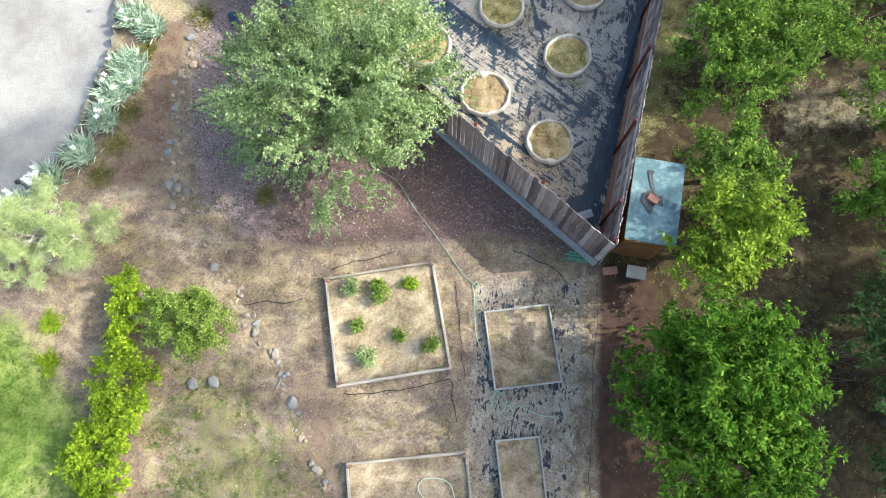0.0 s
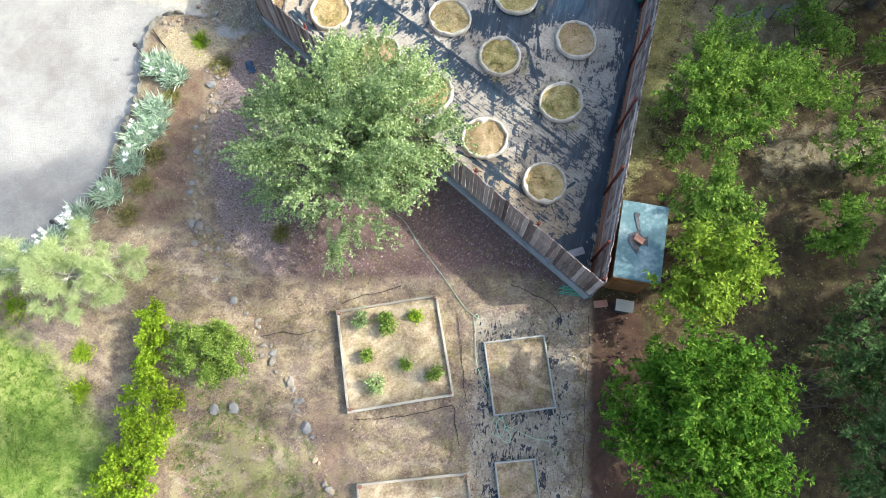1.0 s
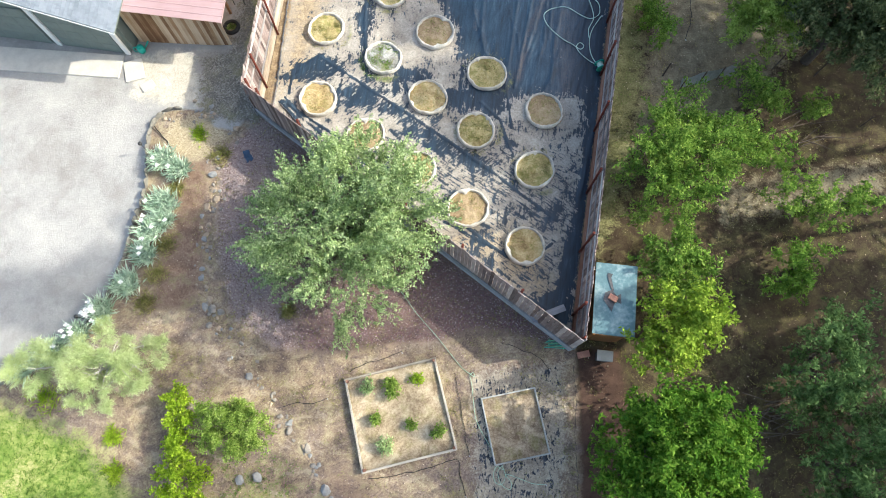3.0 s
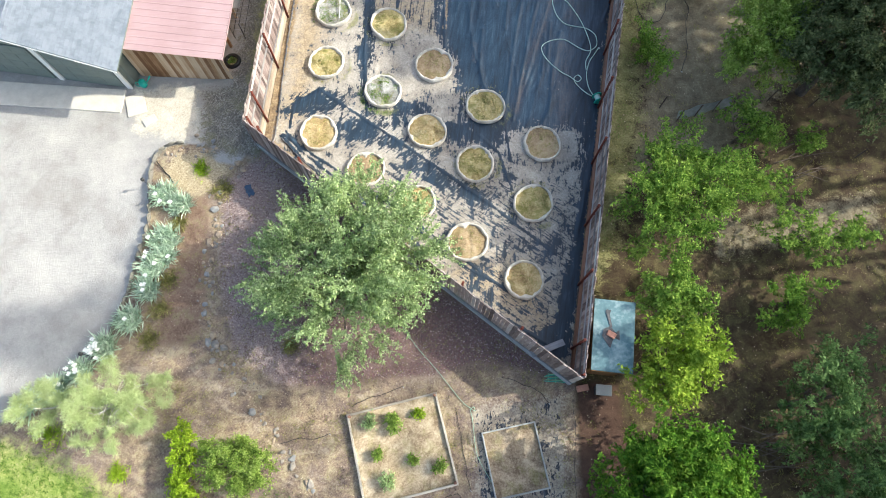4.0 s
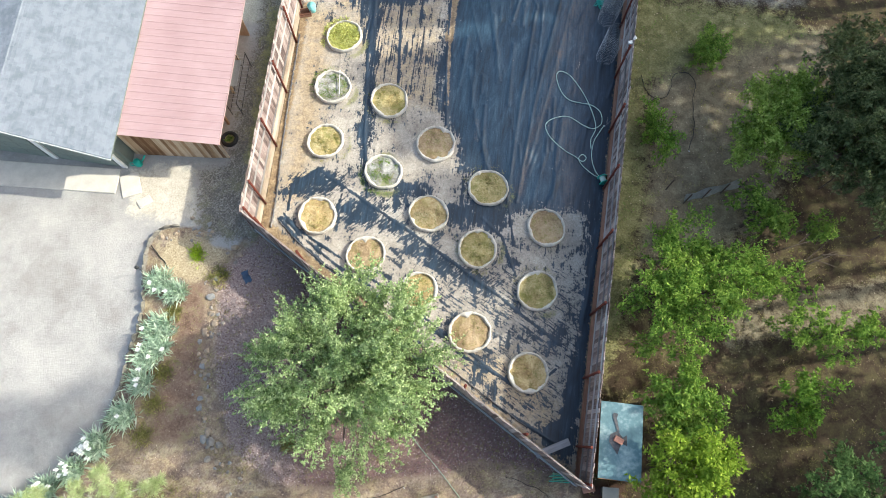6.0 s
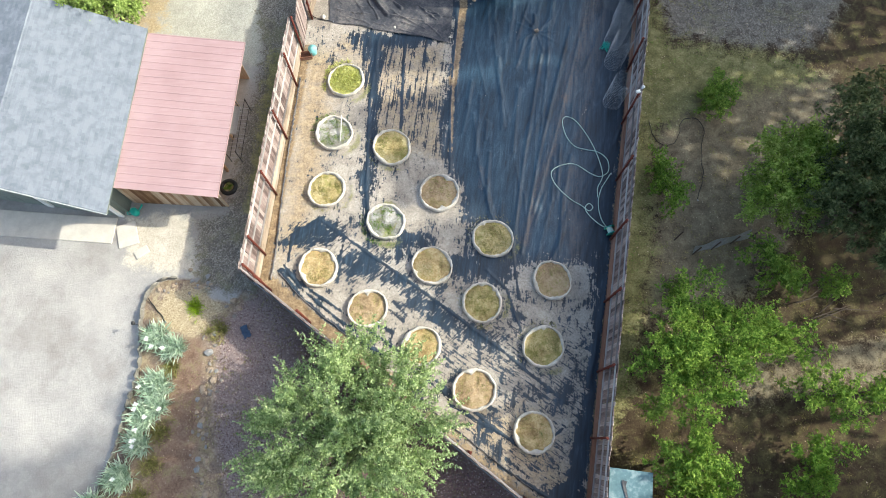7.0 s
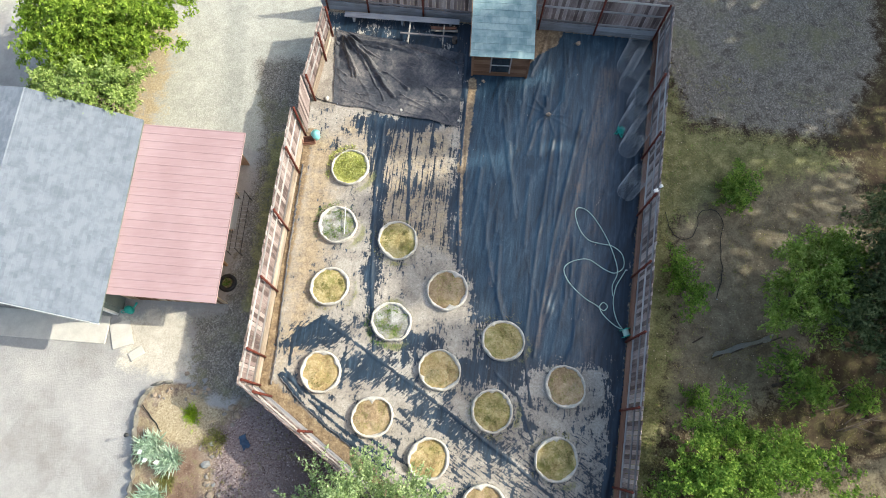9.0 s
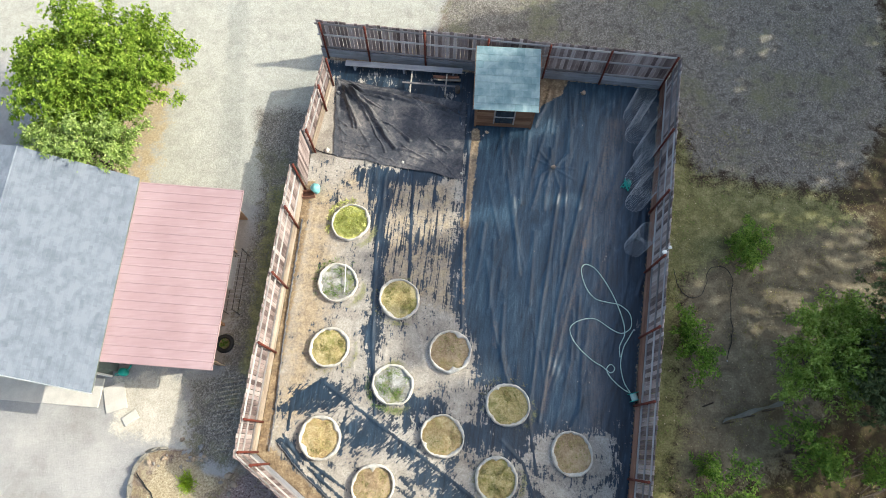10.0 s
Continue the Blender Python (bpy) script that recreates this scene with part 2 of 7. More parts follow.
def liner_material(name):
    """Black-blue woven ground cloth with dried silt washed over it in torn strokes."""
    s = Shader(name, 0.42, 0.55)
    long = s.noise(1.0, 6, s.scaled(9, 0.7, 4, -0.17), 0.62, 0.5)
    stroke = s.noise(1.0, 5, s.scaled(13, 2.4, 4, -0.13), 0.62, 0.7)
    hatch = s.noise(1.0, 5, s.scaled(3.0, 15, 4, 0.70), 0.62, 0.7)
    slash = s.noise(1.0, 4, s.scaled(2.0, 15, 4, -0.66), 0.6, 0.6)
    blot = s.noise(0.9, 8, None, 0.62, 0.7)
    mid = s.noise(3.2, 6, None, 0.65, 0.4)
    fine = s.noise(12.0, 5, None, 0.7)
    crumbs = s.noise(38.0, 4, None, 0.75)
    smear = s.noise(1.0, 7, s.scaled(2.4, 0.6, 1, -0.3), 0.68, 0.9)
    thread = s.noise(1.0, 3, s.scaled(46, 0.5, 4, -0.15), 0.6, 0.1)
    cloth = s.ramp(s.calc("ADD", s.calc("MULTIPLY", thread, 0.15), s.calc("MULTIPLY_ADD", long, 0.27, s.calc("MULTIPLY", smear, 0.58))),
                   [(0.36, (0.005, 0.015, 0.027)), (0.48, (0.014, 0.042, 0.072)), (0.57, (0.034, 0.075, 0.112)), (0.69, (0.12, 0.168, 0.20))])
    cloth = s.mix(s.attr("blue"), s.ramp(s.calc("MULTIPLY_ADD", long, 0.5, s.calc("MULTIPLY", smear, 0.5)), [(0.38, (0.005, 0.012, 0.021)), (0.54, (0.014, 0.032, 0.054)), (0.68, (0.055, 0.088, 0.12))]), cloth)
    silt = s.ramp(s.calc("MULTIPLY_ADD", blot, 0.4, s.calc("MULTIPLY_ADD", mid, 0.3, s.calc("MULTIPLY", fine, 0.3))), [(0.37, (0.165, 0.142, 0.118)), (0.5, (0.32, 0.288, 0.244)), (0.63, (0.53, 0.49, 0.425))])
    specks = s.ramp(s.calc("MULTIPLY_ADD", crumbs, 0.6, s.calc("MULTIPLY", mid, 0.4)), [(0.52, 0.0), (0.62, 0.75)])
    silt = s.mix(specks, silt, (0.115, 0.095, 0.078))
    tan = s.ramp(s.calc("MULTIPLY_ADD", mid, 0.5, s.calc("MULTIPLY", fine, 0.5)), [(0.36, (0.15, 0.105, 0.06)), (0.52, (0.33, 0.25, 0.15)), (0.66, (0.50, 0.41, 0.26))])
    silt = s.mix(s.ramp(s.calc("ADD", s.attr("tan"), s.calc("SUBTRACT", mid, 0.5)), [(0.3, 0.0), (0.75, 0.8)]), silt, tan)
    torn = s.mix(s.attr("cross"), s.calc("MULTIPLY_ADD", stroke, 0.7, s.calc("MULTIPLY", fine, 0.3)), s.calc("MULTIPLY_ADD", hatch, 0.75, s.calc("MULTIPLY", fine, 0.25)))
    torn = s.mix(s.attr("thread"), torn, s.calc("MULTIPLY_ADD", long, 0.8, s.calc("MULTIPLY", fine, 0.2)))
    rag = s.calc("ADD", s.calc("MULTIPLY", s.calc("SUBTRACT", torn, 0.5), 2.9), s.calc("MULTIPLY", s.calc("MULTIPLY_ADD", s.attr("thread"), -0.65, 1.0), s.calc("ADD", s.calc("MULTIPLY", s.calc("SUBTRACT", blot, 0.5), 2.0), s.calc("MULTIPLY", s.calc("SUBTRACT", mid, 0.5), 1.7))))
    amount = s.calc("ADD", s.attr("silt"), rag)
    nick = s.calc("MULTIPLY_ADD", slash, 0.6, s.calc("MULTIPLY", stroke, 0.4))
    amount = s.calc("MULTIPLY_ADD", s.calc("MULTIPLY", s.attr("scratch"), s.ramp(nick, [(0.52, 0.0), (0.60, 1.0)])), -0.9, amount)
    mask = s.ramp(amount, [(0.44, 0.0), (0.50, 0.8), (0.58, 1.0)])
    film = s.ramp(amount, [(0.2, 0.0), (0.5, 0.22)])
    s.bump(s.calc("MULTIPLY_ADD", long, 0.35, s.calc("MULTIPLY_ADD", fine, 0.3, s.calc("MULTIPLY", crumbs, s.ramp(mask, [(0.0, 0.0), (1.0, 0.25)])))), 0.8, 0.035)
    s.rough(s.ramp(mask, [(0.0, 0.42), (1.0, 0.95)]))
    cloth = s.mix(s.calc("MULTIPLY", film, s.ramp(fine, [(0.4, 0.3), (0.65, 1.0)])), cloth, (0.15, 0.14, 0.125))
    dusty = s.calc("MULTIPLY", s.attr("dust"), s.ramp(s.calc("MULTIPLY_ADD", long, 0.6, s.calc("MULTIPLY", fine, 0.4)), [(0.40, 0.0), (0.58, 1.0)]))
    cloth = s.mix(s.ramp(dusty, [(0.0, 0.0), (1.0, 0.85)]), cloth, (0.135, 0.105, 0.09))
    brown = s.ramp(s.calc("ADD", s.attr("earth"), s.calc("MULTIPLY", s.calc("SUBTRACT", s.calc("MULTIPLY_ADD", mid, 0.5, s.calc("MULTIPLY", fine, 0.5)), 0.5), 1.6)), [(0.42, 0.0), (0.6, 1.0)])
    earth = s.ramp(s.calc("MULTIPLY_ADD", mid, 0.5, s.calc("MULTIPLY", fine, 0.5)), [(0.34, (0.085, 0.054, 0.030)), (0.5, (0.215, 0.152, 0.088)), (0.64, (0.38, 0.30, 0.188))])
    grow = s.ramp(s.calc("ADD", s.attr("weed"), s.calc("MULTIPLY", s.calc("SUBTRACT", s.calc("MULTIPLY_ADD", mid, 0.5, s.calc("MULTIPLY", fine, 0.5)), 0.5), 1.8)), [(0.45, 0.0), (0.7, 0.7)])
    c = s.mix(brown, s.mix(mask, cloth, silt), earth)
    return s.colour(s.mix(grow, c, s.ramp(fine, [(0.35, (0.07, 0.085, 0.02)), (0.65, (0.24, 0.24, 0.08))])))


M = {}
M["ground"] = ground_material()
M["liner"] = liner_material("ground_cloth")
M["picket"] = wood("weathered_picket", (0.105, 0.076, 0.071), (0.275, 0.213, 0.198), (0.57, 0.495, 0.465), "z", 0.85, 0.65)
M["rail"] = wood("bleached_rail", (0.16, 0.145, 0.14), (0.30, 0.28, 0.275), (0.50, 0.475, 0.45), "x")
M["kick"] = wood("grey_kickboard", (0.19, 0.19, 0.20), (0.32, 0.325, 0.345), (0.46, 0.47, 0.495), "x", 0.75, 0.4)
M["kick_brown"] = wood("brown_kickboard", (0.15, 0.075, 0.052), (0.29, 0.155, 0.108), (0.43, 0.28, 0.215), "x", 0.85, 0.4)
M["kick_pale"] = wood("bleached_kickboard", (0.20, 0.15, 0.11), (0.40, 0.33, 0.26), (0.58, 0.51, 0.42), "x", 0.85, 0.5)
M["bedboard"] = wood("bed_board", (0.22, 0.19, 0.15), (0.40, 0.36, 0.30), (0.58, 0.54, 0.47), "x", 0.85, 0.5)
M["bedboard_grey"] = wood("bed_board_grey", (0.25, 0.25, 0.24), (0.40, 0.40, 0.38), (0.55, 0.55, 0.52), "x", 0.85, 0.4)
M["cedar"] = wood("cedar_siding", (0.17, 0.085, 0.04), (0.37, 0.22, 0.12), (0.58, 0.44, 0.30))
M["hutwood"] = wood("stained_plywood", (0.14, 0.07, 0.03), (0.30, 0.15, 0.06), (0.44, 0.25, 0.11), "x", 0.8, 0.3)
M["coopwood"] = wood("coop_siding", (0.085, 0.04, 0.022), (0.16, 0.085, 0.05), (0.27, 0.17, 0.11), "x", 0.8, 0.6)
M["bark"] = plain("bark", (0.10, 0.08, 0.065), 0.95, 0, 0.5, 9)
M["bark_grey"] = plain("silvery_bark", (0.46, 0.43, 0.39), 0.95, 0, 0.3, 9)
M["rust"] = plain("rusty_steel_post", (0.14, 0.036, 0.024), 0.75, 0.2, 0.4, 12)
M["steel"] = plain("galvanised_wire", (0.45, 0.46, 0.47), 0.45, 0.9, 0.15, 20)
M["cage"] = plain("dull_grey_wire", (0.40, 0.42, 0.43), 0.6, 0.3, 0.15, 20)
M["darkmetal"] = plain("dark_painted_metal", (0.05, 0.05, 0.05), 0.5, 0.4, 0.3, 8)
M["felt"] = plain("pale_felt", (0.52, 0.49, 0.43), 0.95, 0, 0.4, 4.5, 0.1)
M["rock"] = plain("field_stone", (0.25, 0.225, 0.195), 0.9, 0, 0.4, 5)
M["rock_tan"] = plain("tan_stone", (0.33, 0.26, 0.19), 0.9, 0, 0.35, 6)
M["rock_blue"] = plain("blue_grey_stone", (0.25, 0.25, 0.245), 0.88, 0, 0.3, 6)
M["kerb"] = plain("mossy_kerb_stone", (0.19, 0.18, 0.155), 0.92, 0, 0.4, 5)
M["concrete"] = plain("pale_concrete", (0.53, 0.50, 0.44), 0.9, 0, 0.16, 2.5)
M["white"] = plain("white_paint", (0.74, 0.73, 0.70), 0.6, 0, 0.08, 3)
M["garage"] = plain("grey_green_panel", (0.17, 0.20, 0.18), 0.65, 0, 0.12, 2)
M["hose_green"] = plain("green_hose", (0.20, 0.46, 0.27), 0.45, 0, 0.15, 4, 0.5)
M["hose_dull"] = plain("dull_green_hose", (0.30, 0.46, 0.34), 0.5, 0, 0.2, 4, 0.4)
M["hose_pale"] = plain("pale_green_hose", (0.46, 0.60, 0.52), 0.45, 0, 0.1, 4, 0.5)
M["black"] = plain("black_rubber", (0.018, 0.018, 0.018), 0.6, 0, 0.3, 9)
M["teal"] = plain("teal_plastic", (0.02, 0.36, 0.28), 0.35, 0, 0.1, 4, 0.5)
M["aqua"] = plain("aqua_plastic", (0.25, 0.62, 0.60), 0.4, 0, 0.1, 4, 0.5)
M["glass"] = plain("dark_window_glass", (0.02, 0.025, 0.03), 0.08, 0, 0.1, 2, 0.7)
M["brick"] = plain("pinkish_brick", (0.42, 0.21, 0.15), 0.9, 0, 0.2, 14)
M["tarp"] = None
M["petal"] = plain("white_petal", (0.80, 0.80, 0.76), 0.6, 0, 0.06, 12)
M["net"] = plain("dark_netting", (0.24, 0.26, 0.265), 0.8, 0, 0.3, 8)
M["hutroof"] = None


def roof_panel_material():
    s = Shader("blue_green_roll_roofing", 0.55, 0.4)
    blot = s.noise(1.1, 6, None, 0.62, 0.4)
    fine = s.noise(8, 5)
    base = s.ramp(s.calc("MULTIPLY_ADD", blot, 0.7, s.calc("MULTIPLY", fine, 0.3)), [(0.36, (0.06, 0.125, 0.15)), (0.5, (0.105, 0.195, 0.22)), (0.64, (0.30, 0.39, 0.40))])
    s.bump(fine, 0.2, 0.01)
    return s.colour(base)


def shingle_material(name, dark, mid, light, rough=0.85):
    s = Shader(name, rough, 0.3)
    own = s.chance()
    isl = s.island()
    blot = s.noise(2.6, 5, s.world(), 0.6, 0.4)
    f = s.calc("ADD", s.calc("MULTIPLY", own, 0.16), s.calc("ADD", s.calc("MULTIPLY", isl, 0.14), s.calc("MULTIPLY_ADD", blot, 0.75, s.calc("MULTIPLY", s.noise(0.5, 4, s.world()), 0.25))))
    grit = s.noise(90, 3)
    s.bump(grit, 0.4, 0.006)
    return s.colour(s.ramp(s.calc("MULTIPLY_ADD", grit, 0.12, f), [(0.46, dark), (0.66, mid), (0.88, light)]))


def red_roof_material():
    s = Shader("faded_red_sheet_metal", 0.55, 0.4)
    f = s.calc("MULTIPLY_ADD", s.noise(0.5, 5), 0.7, s.calc("MULTIPLY", s.noise(1.0, 4, s.scaled(1.2, 14, 4)), 0.3))
    return s.colour(s.ramp(f, [(0.32, (0.29, 0.19, 0.194)), (0.5, (0.335, 0.228, 0.232)), (0.68, (0.39, 0.278, 0.28))]))


def bed_soil_material(name, dark, mid, light, green=0.0):
    s = Shader(name, 0.95, 0.1)
    f = s.calc("MULTIPLY_ADD", s.noise(1.6, 7, s.world(), 0.65, 0.6), 0.62, s.calc("MULTIPLY", s.noise(16, 5, s.world(), 0.7), 0.38))
    c = s.ramp(f, [(0.39, dark), (0.5, mid), (0.61, light)])
    g = s.ramp(s.noise(2.7, 5, s.world(), 0.65), [(0.5, 0.0), (0.62, green)])
    s.bump(s.noise(22, 5, None, 0.7), 0.7, 0.03)
    return s.colour(s.mix(g, c, (0.18, 0.19, 0.04)))


M["hutroof"] = roof_panel_material()


def tarp_material():
    s = Shader("charcoal_tarpaulin", 0.5, 0.45)
    blot, fine = s.noise(0.9, 6, s.world(), 0.6, 0.5), s.noise(7, 5, s.world(), 0.65, 0.6)
    s.bump(fine, 0.35, 0.03)
    return s.colour(s.ramp(s.calc("MULTIPLY_ADD", blot, 0.6, s.calc("MULTIPLY", fine, 0.4)), [(0.36, (0.020, 0.022, 0.028)), (0.48, (0.048, 0.05, 0.058)), (0.56, (0.10, 0.095, 0.095)), (0.66, (0.22, 0.195, 0.175))]))


M["tarp"] = tarp_material()
M["shingle"] = shingle_material("grey_blue_shingle", (0.115, 0.138, 0.165), (0.152, 0.176, 0.208), (0.215, 0.241, 0.275))
M["coopshingle"] = shingle_material("blue_green_shingle", (0.10, 0.175, 0.195), (0.155, 0.24, 0.26), (0.27, 0.36, 0.375))
M["redroof"] = red_roof_material()
M["bedsoil"] = bed_soil_material("dry_bed_soil", (0.19, 0.138, 0.088), (0.37, 0.292, 0.195), (0.57, 0.475, 0.34), 0.25)
M["bedsoil_brown"] = bed_soil_material("brown_bed_soil", (0.15, 0.105, 0.068), (0.31, 0.24, 0.165), (0.48, 0.39, 0.275), 0.3)
M["potsoil_gold"] = bed_soil_material("golden_pot_straw", (0.23, 0.16, 0.075), (0.41, 0.31, 0.155), (0.57, 0.47, 0.27), 0.3)
M["potsoil_tan"] = bed_soil_material("tan_pot_straw", (0.20, 0.14, 0.08), (0.34, 0.25, 0.15), (0.46, 0.36, 0.23), 0.25)
M["potsoil_pale"] = bed_soil_material("bleached_pot_straw", (0.160, 0.152, 0.128), (0.288, 0.280, 0.248), (0.448, 0.440, 0.408), 0.6)
M["potsoil_lush"] = bed_soil_material("bright_grassy_pot", (0.24, 0.24, 0.06), (0.42, 0.42, 0.12), (0.58, 0.56, 0.22), 0.2)
M["potsoil_green"] = bed_soil_material("weedy_pot_straw", (0.22, 0.17, 0.07), (0.39, 0.32, 0.15), (0.55, 0.47, 0.26), 0.6)
M["leaf_willow"] = leaf_material("grey_green_leaf", (0.10, 0.165, 0.065), (0.35, 0.465, 0.20), (0.65, 0.75, 0.43), 0.45)
M["leaf_fruit"] = leaf_material("fresh_green_leaf", (0.045, 0.11, 0.018), (0.17, 0.295, 0.046), (0.38, 0.51, 0.11))
M["leaf_lime"] = leaf_material("lime_green_leaf", (0.08, 0.155, 0.016), (0.235, 0.355, 0.036), (0.46, 0.57, 0.09))
M["leaf_walnut"] = leaf_material("rich_green_leaf", (0.024, 0.080, 0.008), (0.105, 0.235, 0.022), (0.275, 0.42, 0.06))
M["leaf_yellow"] = leaf_material("yellow_green_leaf", (0.12, 0.2, 0.014), (0.29, 0.43, 0.028), (0.52, 0.64, 0.075))
M["leaf_lilac"] = leaf_material("pale_green_leaf", (0.12, 0.19, 0.04), (0.31, 0.42, 0.11), (0.55, 0.64, 0.25))
M["leaf_deep"] = leaf_material("deep_green_leaf", (0.05, 0.12, 0.018), (0.15, 0.28, 0.04), (0.3, 0.46, 0.08))
# leaf colour darkened and cooled for fruit trees that stand in shade
M["leaf_shade"] = leaf_material("shaded_green_leaf", (0.035, 0.08, 0.025), (0.10, 0.18, 0.055), (0.22, 0.33, 0.12))
M["leaf_dark"] = leaf_material("dark_evergreen_leaf", (0.025, 0.042, 0.016), (0.085, 0.115, 0.045), (0.24, 0.275, 0.13), 0.3, 0.5)
M["leaf_bush"] = leaf_material("mid_green_leaf", (0.07, 0.125, 0.02), (0.23, 0.345, 0.06), (0.46, 0.56, 0.17))
M["leaf_maple"] = leaf_material("bright_maple_leaf", (0.095, 0.165, 0.02), (0.25, 0.375, 0.045), (0.48, 0.58, 0.12))
M["needle"] = leaf_material("soft_pine_needle", (0.22, 0.29, 0.11), (0.47, 0.56, 0.26), (0.7, 0.75, 0.45))
M["needle_dark"] = leaf_material("conifer_needle", (0.02, 0.04, 0.015), (0.04, 0.07, 0.03), (0.07, 0.11, 0.05), 0.15)
M["leaf_lush"] = leaf_material("lush_grass_blade", (0.36, 0.40, 0.10), (0.56, 0.58, 0.20), (0.72, 0.72, 0.36), 0.4)
M["leaf_iris"] = leaf_material("iris_blade", (0.20, 0.30, 0.20), (0.48, 0.61, 0.46), (0.76, 0.83, 0.70), 0.3)
M["grass"] = leaf_material("dry_grass_blade", (0.10, 0.13, 0.03), (0.25, 0.24, 0.08), (0.45, 0.38, 0.18), 0.3)
M["grass_green"] = leaf_material("green_grass_blade", (0.06, 0.12, 0.02), (0.13, 0.225, 0.038), (0.25, 0.35, 0.085), 0.3)


# ---- building tools ----
def mesh_of(name, verts, faces, material, smooth=False):
    me = bpy.data.meshes.new(name)
    me.from_pydata([tuple(v) for v in verts], [], faces)
    if material is not None:
        me.materials.append(material)
    if smooth:
        me.polygons.foreach_set("use_smooth", [True] * len(me.polygons))
    me.update()
    return me


def part(name, geo, material, parent=None, label="", smooth=False):
    """Links geometry (verts, faces) or a ready mesh as one object under a thing or part."""
    me = geo if isinstance(geo, bpy.types.Mesh) else mesh_of(name, geo[0], geo[1], material, smooth)
    ob = new(name, me)
    if parent is not None:
        ob.parent = parent
    if label:
        ob["label"] = label
    return ob


def thing(name, at, turn, label, category, group="", kind=""):
    ob = new(name)
    ob.matrix_basis = pose(at[0], at[1], at[2], 0, 0, turn)
    return tagged(ob, label, category, group, kind)


def join(*geos):
    verts, faces = [], []
    for v, f in geos:
        n = len(verts)
        verts.extend(v)
        faces.extend([tuple(i + n for i in q) for q in f])
    return verts, faces


def moved(geo, m):
    return [m @ Vector(v) for v in geo[0]], geo[1]


def block(cx, cy, cz, sx, sy, sz, chamfer=0.0, rng=None, wonk=0.0):
    """A box with chamfered edges, its corners a little off if wonk is given."""
    if chamfer <= 0:
        verts = [Vector((cx + sx * a / 2, cy + sy * b / 2, cz + sz * c / 2)) for c in (-1, 1) for b in (-1, 1) for a in (-1, 1)]
        faces = [(0, 2, 3, 1), (4, 5, 7, 6), (0, 1, 5, 4), (2, 6, 7, 3), (0, 4, 6, 2), (1, 3, 7, 5)]
    else:
        bm = bmesh.new()
        bmesh.ops.create_cube(bm, size=1, matrix=Matrix.Diagonal((sx, sy, sz, 1)))
        bmesh.ops.bevel(bm, geom=bm.edges[:], offset=chamfer, segments=1, affect="EDGES")
        bm.verts.index_update()
        verts = [v.co + Vector((cx, cy, cz)) for v in bm.verts]
        faces = [tuple(v.index for v in f.verts) for f in bm.faces]
        bm.free()
    if rng and wonk:
        verts = [v + Vector([rng.uniform(-wonk, wonk) for _ in range(3)]) for v in verts]
    return verts, faces


def tube(points, radii, sides=8, cap=True):
    """A tapered tube through points."""
    pts = [Vector(p) for p in points]
    if not isinstance(radii, (list, tuple)):
        radii = [radii] * len(pts)
    verts, faces = [], []
    for i, (p, r) in enumerate(zip(pts, radii)):
        d = (pts[min(i + 1, len(pts) - 1)] - pts[max(i - 1, 0)])
        d = d.normalized() if d.length > 1e-9 else Vector((0, 0, 1))
        a = d.cross(Vector((0.31, 0.17, 0.93)))
        a = a.normalized() if a.length > 1e-4 else Vector((1, 0, 0))
        b = d.cross(a)
        verts.extend(p + (a * math.cos(k * 2 * math.pi / sides) + b * math.sin(k * 2 * math.pi / sides)) * r for k in range(sides))
    for i in range(len(pts) - 1):
        for k in range(sides):
            j = (k + 1) % sides
            faces.append((i * sides + k, i * sides + j, (i + 1) * sides + j, (i + 1) * sides + k))
    if cap:
        faces.append(tuple(range(sides - 1, -1, -1)))
        faces.append(tuple((len(pts) - 1) * sides + k for k in range(sides)))
    return verts, faces


def glide(points, steps=8):
    """A Catmull-Rom curve through points."""
    p = [Vector(q) for q in points]
    out = []
    for i in range(len(p) - 1):
        a, b, c, d = p[max(i - 1, 0)], p[i], p[i + 1], p[min(i + 2, len(p) - 1)]
        for k in range(steps):
            t = k / steps
            out.append(0.5 * ((2 * b) + (c - a) * t + (2 * a - 5 * b + 4 * c - d) * t * t + (3 * b - a - 3 * c + d) * t ** 3))
    return out + [p[-1]]


def stone(rng, sx, sy, sz):
    """An angular broken stone with worn corners, its base near z = 0."""
    bm = bmesh.new()
    for _ in range(22):
        d = Vector((rng.gauss(0, 1), rng.gauss(0, 1), rng.gauss(0, 1))).normalized()
        k = rng.uniform(0.42, 0.56)
        bm.verts.new((d.x * sx * k, d.y * sy * k, max(d.z * sz * k, -0.3 * sz) + 0.25 * sz))
    bmesh.ops.convex_hull(bm, input=bm.verts[:])
    bmesh.ops.delete(bm, geom=[v for v in bm.verts if not v.link_faces], context="VERTS")
    bmesh.ops.bevel(bm, geom=bm.edges[:], offset=min(sx, sy, sz) * 0.05, segments=1, affect="EDGES")
    bm.verts.index_update()
    geo = ([v.co.copy() for v in bm.verts], [tuple(v.index for v in f.verts) for f in bm.faces])
    bm.free()
    return geo


